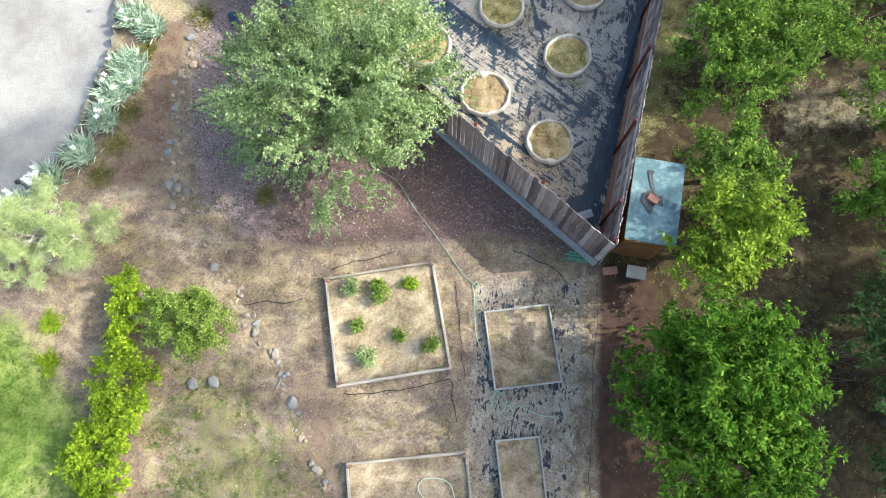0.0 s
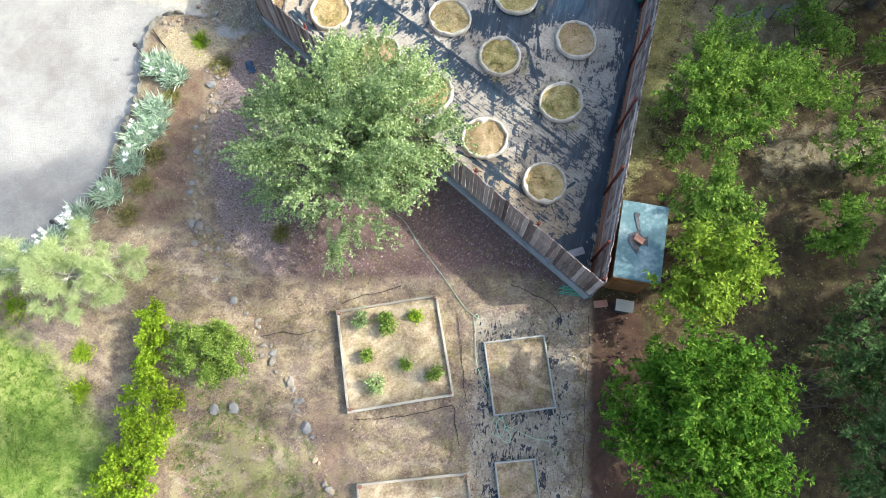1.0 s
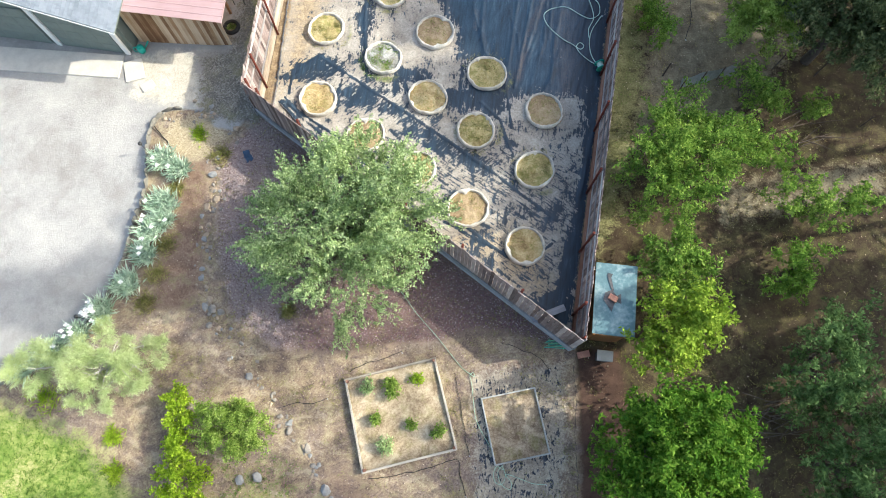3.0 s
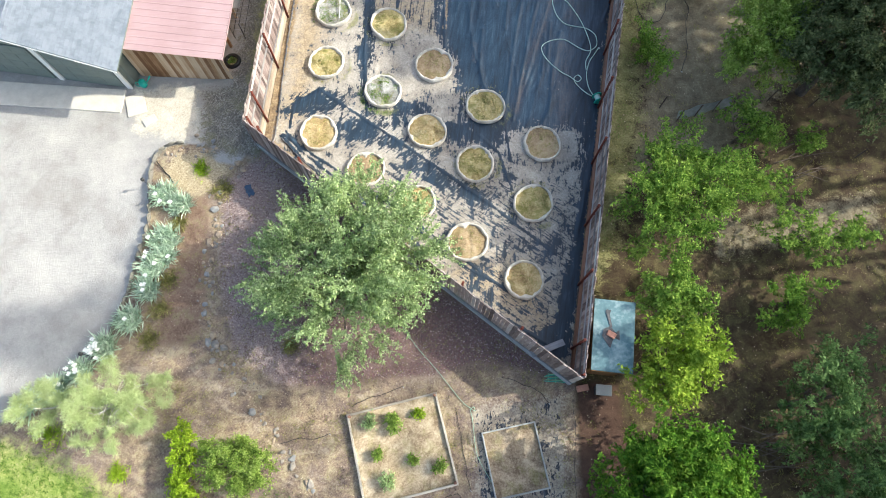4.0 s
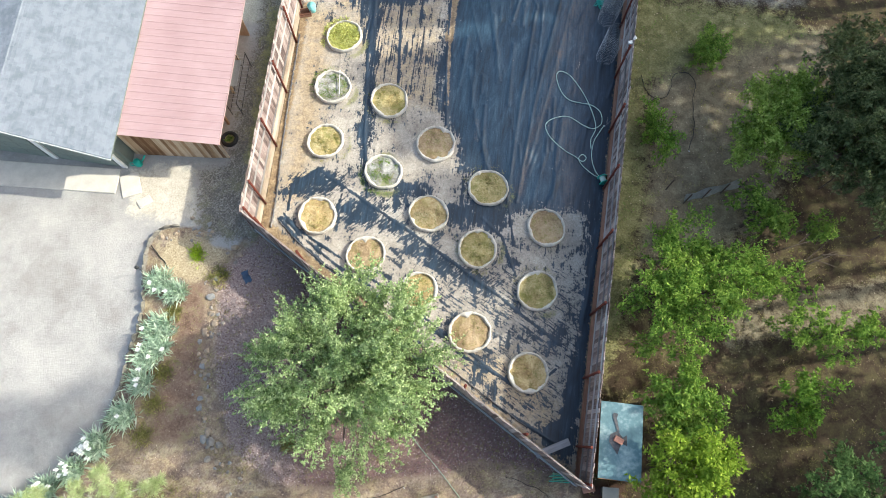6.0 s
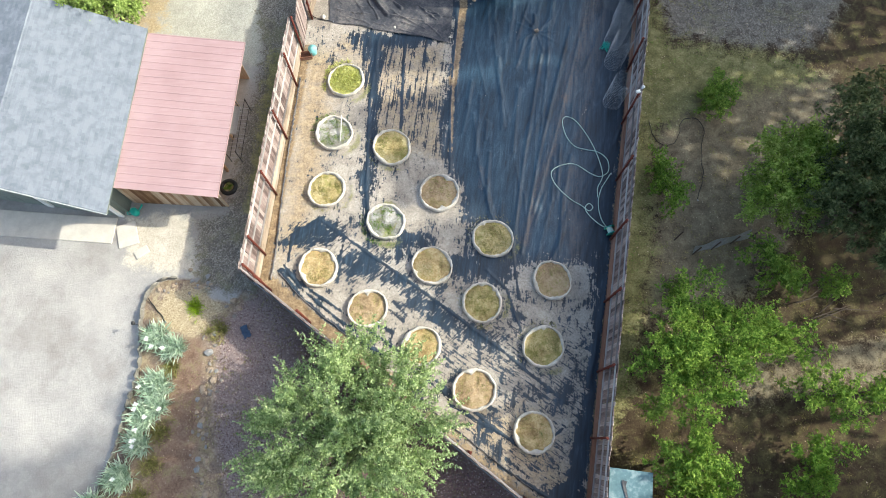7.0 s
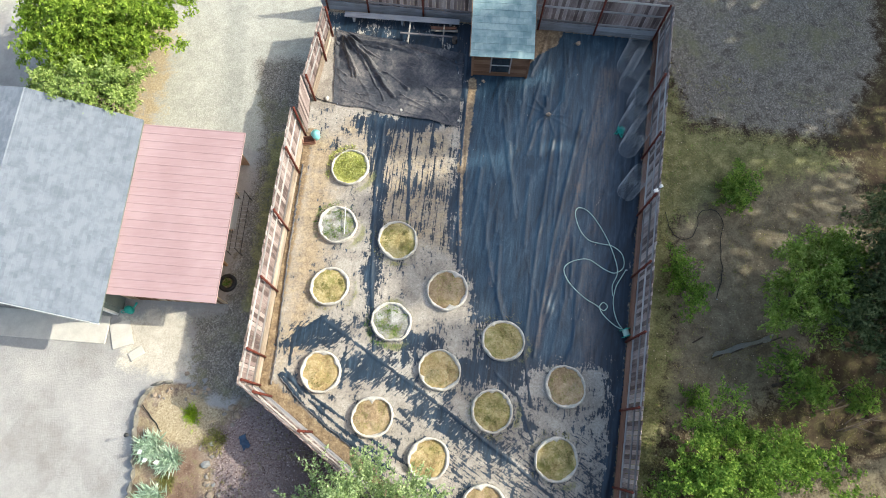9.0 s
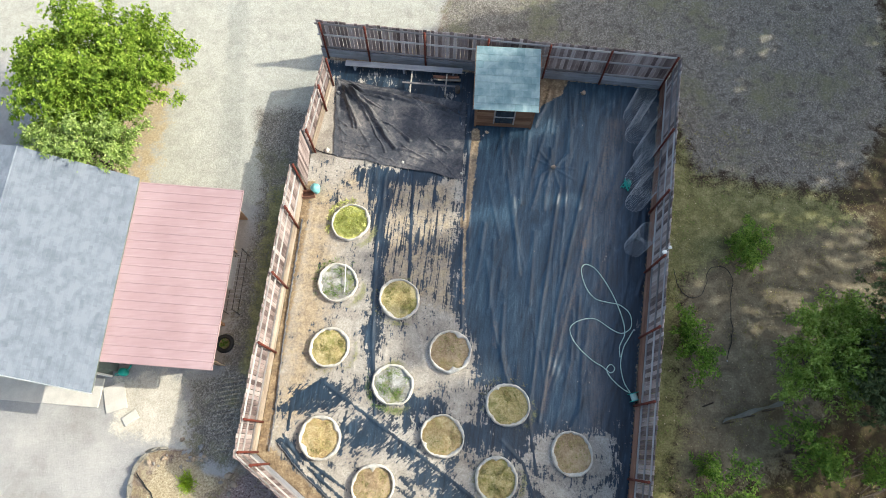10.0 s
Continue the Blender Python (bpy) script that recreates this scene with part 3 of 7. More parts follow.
def blades_mesh(name, root, tip_dir, length, width, material, droop=0.25, face=0.0):
    """Many folded leaf blades at once, from arrays of roots, directions, lengths and widths."""
    n = len(root)
    d = tip_dir / np.linalg.norm(tip_dir, axis=1, keepdims=True)
    ref = np.random.normal(size=(n, 3)) + np.array([0, 0, face])
    side = np.cross(d, ref)
    side /= np.linalg.norm(side, axis=1, keepdims=True) + 1e-9
    up = np.cross(side, d)
    L, W = length[:, None], width[:, None]
    v = np.empty((n, 4, 3))
    v[:, 0] = root
    v[:, 1] = root + d * L * 0.45 + side * W * 0.5 + up * W * 0.12
    v[:, 2] = root + d * L
    v[:, 2, 2] -= length * droop
    v[:, 3] = root + d * L * 0.45 - side * W * 0.5 + up * W * 0.12
    me = bpy.data.meshes.new(name)
    me.vertices.add(n * 4)
    me.vertices.foreach_set("co", v.reshape(-1))
    me.loops.add(n * 4)
    me.loops.foreach_set("vertex_index", np.arange(n * 4, dtype=np.int32))
    me.polygons.add(n)
    me.polygons.foreach_set("loop_start", np.arange(n, dtype=np.int32) * 4)
    me.materials.append(material)
    me.update(calc_edges=True)
    return me


def crown_points(rs, lobes, clumps, shell=0.6, under=0.25, boughs=0, loose=0.3):
    """Twig roots spread over the outer shell of ellipsoid lobes, more of them on top; gathered into boughs if given."""
    count = boughs or clumps
    vol = np.array([l[3] * l[4] + l[3] * l[5] for l in lobes])
    pick = rs.choice(len(lobes), size=count, p=vol / vol.sum())
    u = rs.normal(size=(count, 3))
    u /= np.linalg.norm(u, axis=1, keepdims=True)
    low = (u[:, 2] < -0.15) & (rs.rand(count) > under)
    u[low, 2] *= -1
    r = shell + (1 - shell) * rs.rand(count) ** 0.7
    bumpy = 1 + 0.16 * np.sin(u[:, 0] * 7 + pick) * np.cos(u[:, 1] * 6 + 2 * pick) + 0.10 * np.sin(u[:, 2] * 9 + u[:, 0] * 11)
    lob = np.array(lobes)[pick]
    c = lob[:, :3] + u * lob[:, 3:] * (r * bumpy)[:, None]
    if boughs:
        j = rs.randint(0, boughs, size=clumps)
        along = rs.rand(clumps)
        c = c[j] + u[j] * ((along - 0.6) * loose * 2.2)[:, None] + rs.normal(size=(clumps, 3)) * (loose * (0.75 - 0.4 * along))[:, None] * np.array([1, 1, 0.6])
        u = u[j] + rs.normal(size=(clumps, 3)) * 0.25
        u /= np.linalg.norm(u, axis=1, keepdims=True)
        c[:, 2] = np.maximum(c[:, 2], 0.12)
    return c, u


def tree(name, at, lobes, clumps, per, leaf, material, label, category="tree", trunk_h=1.2, trunk_r=0.12, twig=0.45, seed=1, shell=0.55, droop=0.25, spread=0.09, lift=0.5, under=0.25, limbs=9, group="", boughs=None, loose=0.26, spray=0.0, bark="bark", face=0.9):
    """A tree: tapered trunk and limbs, and a crown of leaf sprays round the lobes (given relative to the foot)."""
    rs = np.random.RandomState(seed)
    ob = thing(name, at, 0, label, category, group)
    c, u = crown_points(rs, lobes, clumps, shell, under, boughs or max(4, clumps // 8), loose)
    way = u + rs.normal(size=u.shape) * (0.22 if spray else 0.45)
    way[:, 2] += lift
    way /= np.linalg.norm(way, axis=1, keepdims=True)
    k = rs.rand(clumps, per)
    roots = c[:, None, :] + way[:, None, :] * (k * twig)[:, :, None] + rs.normal(size=(clumps, per, 3)) * (spread * (1.1 - 0.7 * k))[:, :, None]
    roots[:, :, 2] -= (k ** 2) * twig * droop * 0.8
    if spray:
        dirs = way[:, None, :] * spray + rs.normal(size=(clumps, per, 3)) * 0.6
    else:
        roots = c[:, None, :] + way[:, None, :] * (twig * 0.5 * (k > 0.55))[:, :, None] + rs.normal(size=(clumps, per, 3)) * 0.035
        fan = rs.normal(size=(clumps, per, 3))
        fan -= way[:, None, :] * (fan * way[:, None, :]).sum(axis=2, keepdims=True)
        fan /= np.linalg.norm(fan, axis=2, keepdims=True)
        dirs = fan + way[:, None, :] * (0.1 + 0.7 * rs.rand(clumps, per, 1))
    dirs[:, :, 2] += 0.15
    n = clumps * per
    size = leaf[0] * (0.6 + 0.7 * rs.rand(n))
    np.random.seed(seed)
    me = blades_mesh("crown", roots.reshape(n, 3), dirs.reshape(n, 3), size, size * leaf[1], material, 0.2, face)
    part("crown", me, None, ob)
    geos = []
    top = Vector((0.05, -0.04, trunk_h))
    geos.append(tube(glide([(0, 0, -0.1), (0.04, 0.02, trunk_h * 0.5), top], 4), [trunk_r * (1.25 - 0.07 * i) for i in range(9)], 9))
    rng = random.Random(seed)
    for i in range(limbs):
        l = lobes[i % len(lobes)]
        j = rng.randrange(clumps)
        end = Vector(c[j]) * 0.85 + Vector(l[:3]) * 0.15
        mid = top.lerp(end, 0.5) + Vector((rng.uniform(-.2, .2), rng.uniform(-.2, .2), rng.uniform(-0.05, .25)))
        path = glide([top - Vector((0, 0, 0.12)), mid, end], 5)
        geos.append(tube(path, [trunk_r * 0.62 * (1 - 0.88 * q / (len(path) - 1)) for q in range(len(path))], 6))
        for _ in range(3):
            q = path[rng.randrange(3, len(path))]
            e2 = q + Vector((rng.uniform(-1, 1), rng.uniform(-1, 1), rng.uniform(0, .6))) * 0.55
            geos.append(tube([q, q.lerp(e2, 0.5) + Vector((0, 0, 0.05)), e2], [trunk_r * 0.16, trunk_r * 0.1, trunk_r * 0.04], 5))
    part("trunk", join(*geos), M[bark], ob, "", True)
    return ob


def tuft_mesh(name, centres, per, height, width, material, splay, seed):
    rs = np.random.RandomState(seed)
    np.random.seed(seed)
    c = np.repeat(np.array(centres, dtype=float), per, axis=0)
    n = len(c)
    a = rs.rand(n) * 2 * np.pi
    root = c.copy()
    root[:, 0] += rs.normal(size=n) * splay * 0.3
    root[:, 1] += rs.normal(size=n) * splay * 0.3
    d = np.stack([np.cos(a) * splay * 2.2, np.sin(a) * splay * 2.2, np.full(n, height)], axis=1) * (0.5 + rs.rand(n, 1))
    d[:, 2] = height * (0.4 + 0.8 * rs.rand(n))
    L = np.linalg.norm(d, axis=1)
    return blades_mesh(name, root, d, L, np.full(n, width) * (0.6 + 0.8 * rs.rand(n)), material, 0.15)


# ---- plan: fence corners, in metres ----
SE, SW, NW, NE = (4.72, 4.35), (-6.47, 14.15), (-4.05, 30.25), (10.10, 28.10)


def inside(poly, X, Y):
    """Signed distance (positive inside) of grids X, Y from a polygon."""
    sign = np.zeros(X.shape, bool)
    dist = np.full(X.shape, 1e9)
    for (ax, ay), (bx, by) in zip(poly, poly[1:] + poly[:1]):
        cross = ((ay > Y) != (by > Y)) & (X < (bx - ax) * (Y - ay) / (by - ay + 1e-12) + ax)
        sign ^= cross
        t = np.clip(((X - ax) * (bx - ax) + (Y - ay) * (by - ay)) / ((bx - ax) ** 2 + (by - ay) ** 2 + 1e-12), 0, 1)
        dist = np.minimum(dist, np.hypot(X - ax - t * (bx - ax), Y - ay - t * (by - ay)))
    return np.where(sign, dist, -dist)


KERB = [(-9.75, 14.5), (-10.25, 14.4), (-10.7, 13.7), (-10.74, 12.57), (-10.68, 11.3), (-10.98, 9.9), (-11.22, 8.6), (-11.52, 7.6), (-11.9, 6.8), (-12.5, 5.9), (-13.7, 4.9), (-14.7, 4.3), (-17.5, 3.2)]
DRIVE = KERB + [(-60, -8), (-60, 70), (2.5, 70), (1.6, 34), (0.5, 30.6), (-4.2, 30.7), (-4.6, 28.0), (-6.7, 14.3), (-7.4, 13.4), (-8.2, 13.6), (-8.6, 14.4)]
LAWN = [(-15.0, 3.4), (-12.1, 2.15), (-10.87, 0.93), (-9.88, 0.04), (-9.25, -1.43), (-9.1, -2.6), (-8.6, -30), (-90, -30), (-90, -2)]
MULCH = [(-7.9, 12.4), (-6.4, 13.9), (-3.5, 11.4), (4.5, 4.5), (2.9, 5.0), (1.4, 5.3), (0.2, 4.9), (-1.6, 4.9), (-3.5, 4.7), (-5.6, 4.9), (-7.2, 6.2), (-7.8, 8.8)]
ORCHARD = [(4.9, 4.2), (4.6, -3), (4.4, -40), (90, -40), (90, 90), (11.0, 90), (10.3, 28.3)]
PAD = [(1.5, 34), (0.5, 30.4), (10.2, 28.3), (10.9, 24.2), (13.5, 23.6), (16.2, 23.2), (17.4, 23.7), (19.5, 26.5), (22, 40), (30, 90), (2.5, 90)]
REDSOIL = [(4.95, 4.3), (4.75, 1.75), (4.55, -0.4), (4.7, -8), (6.9, -8), (6.6, -1), (6.4, 4.3)]
PLASTIC = [(1.1, 3.4), (1.5, 3.9), (3.3, 3.9), (4.55, 4.1), (4.3, 1.0), (4.0, -0.6), (3.9, -4), (1.1, -4), (1.0, 0.2)]
STRAW = [(-9.9, 14.2), (-10.2, 13.4), (-10.2, 12.6), (-8.6, 12.2), (-7.5, 13.3), (-8.4, 14.3)]
YARDGRASS = [(-7.7, 1.9), (-6.6, 1.6), (-5.0, 1.3), (-4.2, 0.4), (-3.3, -0.6), (-2.6, -2), (-2.0, -12), (-8, -12)]
# west fence's shadow on the gravel path, painted in with darker gravel
PATH_SHADE = [(-6.4, 13.4), (-8.9, 14.0), (-9.2, 17.0), (-7.9, 17.2), (-6.8, 24), (-7.2, 28), (-4.5, 28), (-4.9, 24)]
BORDER = [(-9.6, 12.0), (-8.3, 12.4), (-8.25, 7.6), (-8.6, 6.4), (-10.2, 6.4), (-9.8, 9)]
WORN = [(-5.0, -6), (-2.2, -6), (-1.9, 0.0), (-2.9, 1.4), (-4.6, 1.2), (-4.2, -0.4)]
# sunlit band across the orchard floor, put in as paler soil
SUN_BAND = [(10.4, 8.4), (17.5, 9.2), (17.5, 11.2), (10.6, 10.6)]
DUFF = [(7.6, 11.5), (10.4, 24.0), (17.5, 22.0), (17.0, 18.0), (12.4, 12.8), (9.6, 12.0)]
PATHMOSS = [(-6.6, 15.6), (-7.4, 17.2), (-6.5, 24.6), (-5.0, 24.6)]
MOSS = [(5.3, 7.2), (10.2, 28.2), (11.0, 24.0), (16.3, 23.0), (17.2, 21.6), (12.5, 20.8), (9.6, 19.5), (8.9, 14.5), (7.2, 9.0)]


CRUSHED = [(-11.0, 24.0), (-5.2, 23.5), (-4.0, 30.6), (1.0, 31.5), (2.4, 60), (-60, 60), (-60, 31.5), (-13, 31.0)]
LITTER = [(-13.5, 24.4), (-10.9, 24.3), (-10.6, 26.2), (-10.3, 28.6), (-10.4, 30.2), (-10.8, 31.0), (-15.5, 31.0), (-15.5, 25)]
CREAM = [(-11.6, 14.9), (-8.9, 14.5), (-8.9, 17.0), (-10.2, 17.4), (-11.8, 17.0)]


def build_ground():
    def axis(lo, hi, step, far):
        mid = np.arange(lo, hi + 1e-6, step)
        out = [far * (k / 14) ** 2.6 for k in range(1, 15)]
        return np.concatenate([[lo - o for o in reversed(out)], mid, [hi + o for o in out]])

    xs, ys = axis(-20, 22, 0.16, 2500), axis(-5, 38, 0.16, 2500)
    X, Y = np.meshgrid(xs, ys)

    def soft(poly, w):
        return np.clip(0.5 + inside(poly, X, Y) / (2 * w), 0, 1)

    zones = {"crushed": soft(CRUSHED, 1.2), "cream": soft(CREAM, 0.6) * 0.8, "brown": np.maximum(soft(BORDER, 0.5) * 0.85, soft(WORN, 1.0) * 0.56), "duff_and_sun": np.maximum(soft(DUFF, 1.2) * 0.9, soft(SUN_BAND, 0.5) * 0.6), "litter": soft(LITTER, 0.8) * 0.66, "gravel": soft(DRIVE, 0.25), "lawn": soft(LAWN, 1.6), "mulch": soft(MULCH, 0.7), "orchard": soft(ORCHARD, 0.35), "pad_and_shade": np.maximum(soft(PAD, 1.0), soft(PATH_SHADE, 0.5) * 0.76), "redsoil": soft(REDSOIL, 0.5),
             "greysoil": soft(PLASTIC, 0.4) * 0.8, "plastic": soft(PLASTIC, 0.25) * 0.33, "straw": soft(STRAW, 0.45) * 0.85, "faded": np.clip((-4.4 - X) / 1.5, 0, 1) * 0.85, "moss": np.maximum(soft(MOSS, 1.2) * 0.85, np.maximum(soft(YARDGRASS, 1.6) * 0.55, soft(PATHMOSS, 0.5) * 0.62))}
    for bx, by, bw, bd in ((2.52, 1.83, 1.83, 2.17), (2.53, -1.72, 1.16, 2.2)):
        edge = np.maximum(np.abs(X - bx) - bw / 2, np.abs(Y - by) - bd / 2)
        zones["plastic"] += 0.16 * np.exp(-(edge / 0.25) ** 2)
    drive_low = np.clip(0.5 + inside(KERB + [(-60, -8), (-60, 70), (-8, 70), (-8.0, 16.0), (-8.4, 14.6)], X, Y) / 0.9, 0, 1)
    rel = np.array([[noise.noise((x * 0.35, y * 0.35, 0.0)) for x in xs[::4]] for y in ys[::4]])
    rel = np.kron(rel, np.ones((4, 4)))[: len(ys), : len(xs)]
    near = (np.abs(X) < 23) & (Y > -6) & (Y < 39)
    Z = np.where(near, 0.02 * rel, 0) * (1 - drive_low) - 0.12 * drive_low
    Z += near * (1 - drive_low) * 0.008 * np.sin(X * 9.1 + 2 * np.sin(Y * 5.3)) * np.sin(Y * 8.3)
    bury = np.clip(inside([SE, NE, NW, SW], X, Y) / 0.3, 0, 1)
    Z -= 0.10 * bury
    ny, nx = X.shape
    idx = np.arange(nx * ny).reshape(ny, nx)
    faces = np.stack([idx[:-1, :-1], idx[:-1, 1:], idx[1:, 1:], idx[1:, :-1]], axis=-1).reshape(-1, 4)
    me = bpy.data.meshes.new("ground")
    me.vertices.add(nx * ny)
    me.vertices.foreach_set("co", np.stack([X, Y, Z], axis=-1).reshape(-1))
    me.loops.add(faces.size)
    me.loops.foreach_set("vertex_index", faces.reshape(-1).astype(np.int32))
    me.polygons.add(len(faces))
    me.polygons.foreach_set("loop_start", np.arange(len(faces), dtype=np.int32) * 4)
    me.polygons.foreach_set("use_smooth", np.ones(len(faces), bool))
    for k, v in zones.items():
        me.attributes.new(k, "FLOAT", "POINT").data.foreach_set("value", v.astype(np.float32).reshape(-1))
    me.materials.append(M["ground"])
    me.update(calc_edges=True)
    return tagged(new("ground", me), "dry yard soil with mulch, gravel drive, lawn and orchard grass", "ground", "", "structure")


build_ground()

POTS = [(-4.17, 14.60, "gold", 1), (-3.86, 17.78, "green", 0), (-3.56, 20.23, "weedy", 0), (-3.06, 22.64, "lush", 0), (-1.24, 19.47, "green", 0), (-1.57, 16.31, "weedy", 0),
        (0.57, 17.40, "tan", 1), (0.14, 14.45, "gold", 0), (2.53, 15.40, "green", 0), (1.93, 12.92, "green", 1), (4.64, 13.63, "tan", 0), (-2.34, 12.92, "tan", 1),
        (4.06, 11.16, "green", 0), (1.42, 9.75, "tan", 0), (-0.40, 11.40, "gold", 0), (3.42, 8.17, "gold", 1)]


def build_liner():
    """The ground cloth over the whole enclosure: folds, seams and silt."""
    xs, ys = np.arange(-6.6, 10.4, 0.045), np.arange(4.2, 30.5, 0.045)
    X, Y = np.meshgrid(xs, ys)
    s = inside([SE, NE, NW, SW], X, Y)

    def band(ax, ay, bx, by, w):
        """Closeness to a line from a to b."""
        t = np.clip(((X - ax) * (bx - ax) + (Y - ay) * (by - ay)) / ((bx - ax) ** 2 + (by - ay) ** 2), 0, 1)
        return np.exp(-((X - ax - t * (bx - ax)) ** 2 + (Y - ay - t * (by - ay)) ** 2) / (w * w))

    def run(pts, w):
        """Closeness to a line through several points."""
        return np.max([band(*p, *q, w) for p, q in zip(pts, pts[1:])], axis=0)

    def area(poly, w):
        return np.clip(0.5 + inside(poly, X, Y) / (2 * w), 0, 1)

    # bare cloth: the broad clean sheet, and patches that the rain kept clear
    clean = area([(1.15, 21.2), (2.3, 26.6), (2.4, 30), (10.2, 28.3), (6.3, 10.2), (6.3, 14.4), (3.7, 14.5), (2.6, 13.7), (1.9, 14.6), (2.0, 16.8), (1.15, 18.3)], 0.55)
    clean = np.maximum(clean, area([(5.55, 9.6), (5.2, 8.7), (4.8, 7.5), (4.4, 6.4), (3.9, 6.2), (3.8, 5.7), (4.5, 5.0), (6.6, 11.5), (6.2, 12.5)], 0.2))
    patches = np.max([area(p, 0.22) for p in (
        [(-5.24, 16.3), (-3.9, 16.7), (-3.1, 15.85), (-3.9, 15.45), (-4.94, 15.5)],
        [(-3.5, 15.1), (-2.8, 15.3), (-2.4, 15.3), (0.27, 13.1), (2.4, 11.4), (2.35, 10.95), (0.25, 12.2), (-0.7, 12.9), (-1.3, 13.7), (-3.1, 14.3)],
        [(-2.75, 18.6), (-1.9, 18.6), (-2.05, 17.2), (-1.85, 15.05), (-2.35, 16.1), (-2.55, 17.2)],
        [(-1.0, 15.9), (0.28, 15.6), (0.6, 15.0), (1.96, 14.64), (2.2, 14.1), (0.78, 14.0), (0.17, 13.3), (-0.33, 14.6), (-1.5, 14.55), (-1.95, 15.07)],
        [(-3.0, 25.0), (-2.35, 23.5), (-2.1, 21.6), (-2.4, 18.8), (-1.85, 18.7), (-1.7, 21.3), (-1.45, 24.2), (1.2, 24.4), (1.2, 25.0)])], axis=0)
    silt = 0.70 - 0.95 * clean - 0.55 * patches
    silt -= 0.14 * area([(-1.6, 24.3), (1.1, 24.2), (1.0, 19.0), (0.4, 18.4), (-1.0, 19.5), (-1.7, 21.5)], 0.5)
    silt -= 0.08 * area([(2.0, 12.6), (5.6, 12.6), (5.2, 8.8), (3.4, 9.3)], 0.6) + 0.16 * area([(2.2, 14.6), (6.0, 14.6), (5.6, 12.2), (2.6, 12.4)], 0.5)
    silt += 0.30 * area([(3.6, 14.3), (6.0, 14.3), (5.7, 12.4), (3.8, 12.4)], 0.6) + 0.25 * area([(-1.3, 18.0), (1.0, 18.6), (1.0, 16.6), (-0.8, 16.2)], 0.4)
    silt += 0.35 * band(-5.2, 17, -4.5, 24, 0.5)
    for px, py, kind, _ in POTS:
        silt += 0.16 * np.exp(-((X - px) ** 2 + (Y - py) ** 2) / 1.1)
    silt -= 0.6 * area([(-4.0, 30), (2.4, 29.5), (2.2, 25.4), (-3.4, 26.4)], 0.3)
    silt += 0.5 * area([(-4.4, 29.5), (-3.7, 29.2), (-3.5, 25.6), (-4.9, 25.4)], 0.15)
    tan = 0.75 * area([(-5.9, 14.6), (-4.9, 24.4), (-3.2, 24.4), (-3.8, 19.0), (-4.6, 15.4)], 0.7) + 0.6 * area([(1.0, 9.2), (3.9, 9.4), (4.9, 6.4), (4.2, 5.0), (-1.0, 9.6)], 0.8)
    blue = area([(1.2, 20.0), (2.3, 26.6), (2.6, 29), (9.0, 28.3), (5.6, 14.0), (3.9, 14.6), (1.6, 17.6)], 0.5)
    thread = area([(-3.2, 25.2), (-1.9, 19.0), (-0.6, 19.2), (0.9, 18.6), (1.3, 24.4)], 0.5)
    tan += 0.6 * thread
    cross = area([(-5.4, 16.9), (-3.6, 16.9), (3.0, 11.6), (2.6, 10.6), (-3.4, 13.8), (-5.4, 15.2)], 0.3)
    scratch = area([(-0.5, 12.2), (5.4, 12.0), (5.2, 8.0), (4.2, 5.4), (0.2, 9.2)], 0.6)
    weed = np.zeros(X.shape)
    for px, py, kind, _ in POTS:
        if kind in ("weedy", "green", "lush"):
            weed = np.maximum(weed, (0.62 if kind == "green" else 0.75) * np.exp(-((np.hypot(X - px - 0.12, Y - py + 0.1) - 0.85) / 0.2) ** 2) * (0.5 + 0.5 * np.sin(np.arctan2(Y - py, X - px) * 2 + px)))
    weed = np.maximum(weed, 0.55 * area([(-5.9, 14.4), (-5.0, 20.0), (-4.8, 20.0), (-5.6, 14.4)], 0.3))
    earth = 1.0 * band(1.40, 22.4, 2.12, 26.4, 0.2) + 0.8 * band(1.1, 19.2, 1.40, 22.4, 0.13) + 1.2 * area([(4.2, 28.9), (6.2, 28.7), (5.8, 28.0), (4.92, 27.5), (4.25, 26.8)], 0.15)
    dust = 0.95 * run([(3.75, 15.2), (4.3, 17.0), (5.2, 19.0), (6.0, 21.4)], 0.17) + 0.8 * run([(6.0, 21.4), (6.9, 23.7), (7.8, 26.5)], 0.28) + 0.5 * band(6.4, 19.5, 8.3, 26.5, 0.3) + 0.55 * band(5.6, 14.5, 6.0, 18.0, 0.4) + 0.6 * band(2.2, 17.6, 2.3, 18.4, 0.1)
    dw = np.abs((X - SW[0]) * (NW[1] - SW[1]) - (Y - SW[1]) * (NW[0] - SW[0])) / math.hypot(NW[0] - SW[0], NW[1] - SW[1])
    ds = np.abs((X - SW[0]) * (SE[1] - SW[1]) - (Y - SW[1]) * (SE[0] - SW[0])) / math.hypot(SE[0] - SW[0], SE[1] - SW[1])
    earth = np.maximum(earth, np.clip(1.3 - dw / 0.5, 0, 1) * (Y < 24.5))
    earth = np.maximum(earth, np.clip(1.35 - ds / 0.62, 0, 1) * (0.55 + 0.45 * (X < -0.8)))
    de = np.abs((X - SE[0]) * (NE[1] - SE[1]) - (Y - SE[1]) * (NE[0] - SE[0])) / math.hypot(NE[0] - SE[0], NE[1] - SE[1])
    earth = np.maximum(earth, np.clip(1.0 - de / 0.3, 0, 1) * 0.6 * (Y > 5.2))
    rs = np.random.RandomState(5)
    Z = 0.012 + 0.012 * np.sin(X * 2.3 + 1.3 * np.sin(Y * 0.8)) * np.sin(Y * 1.1)
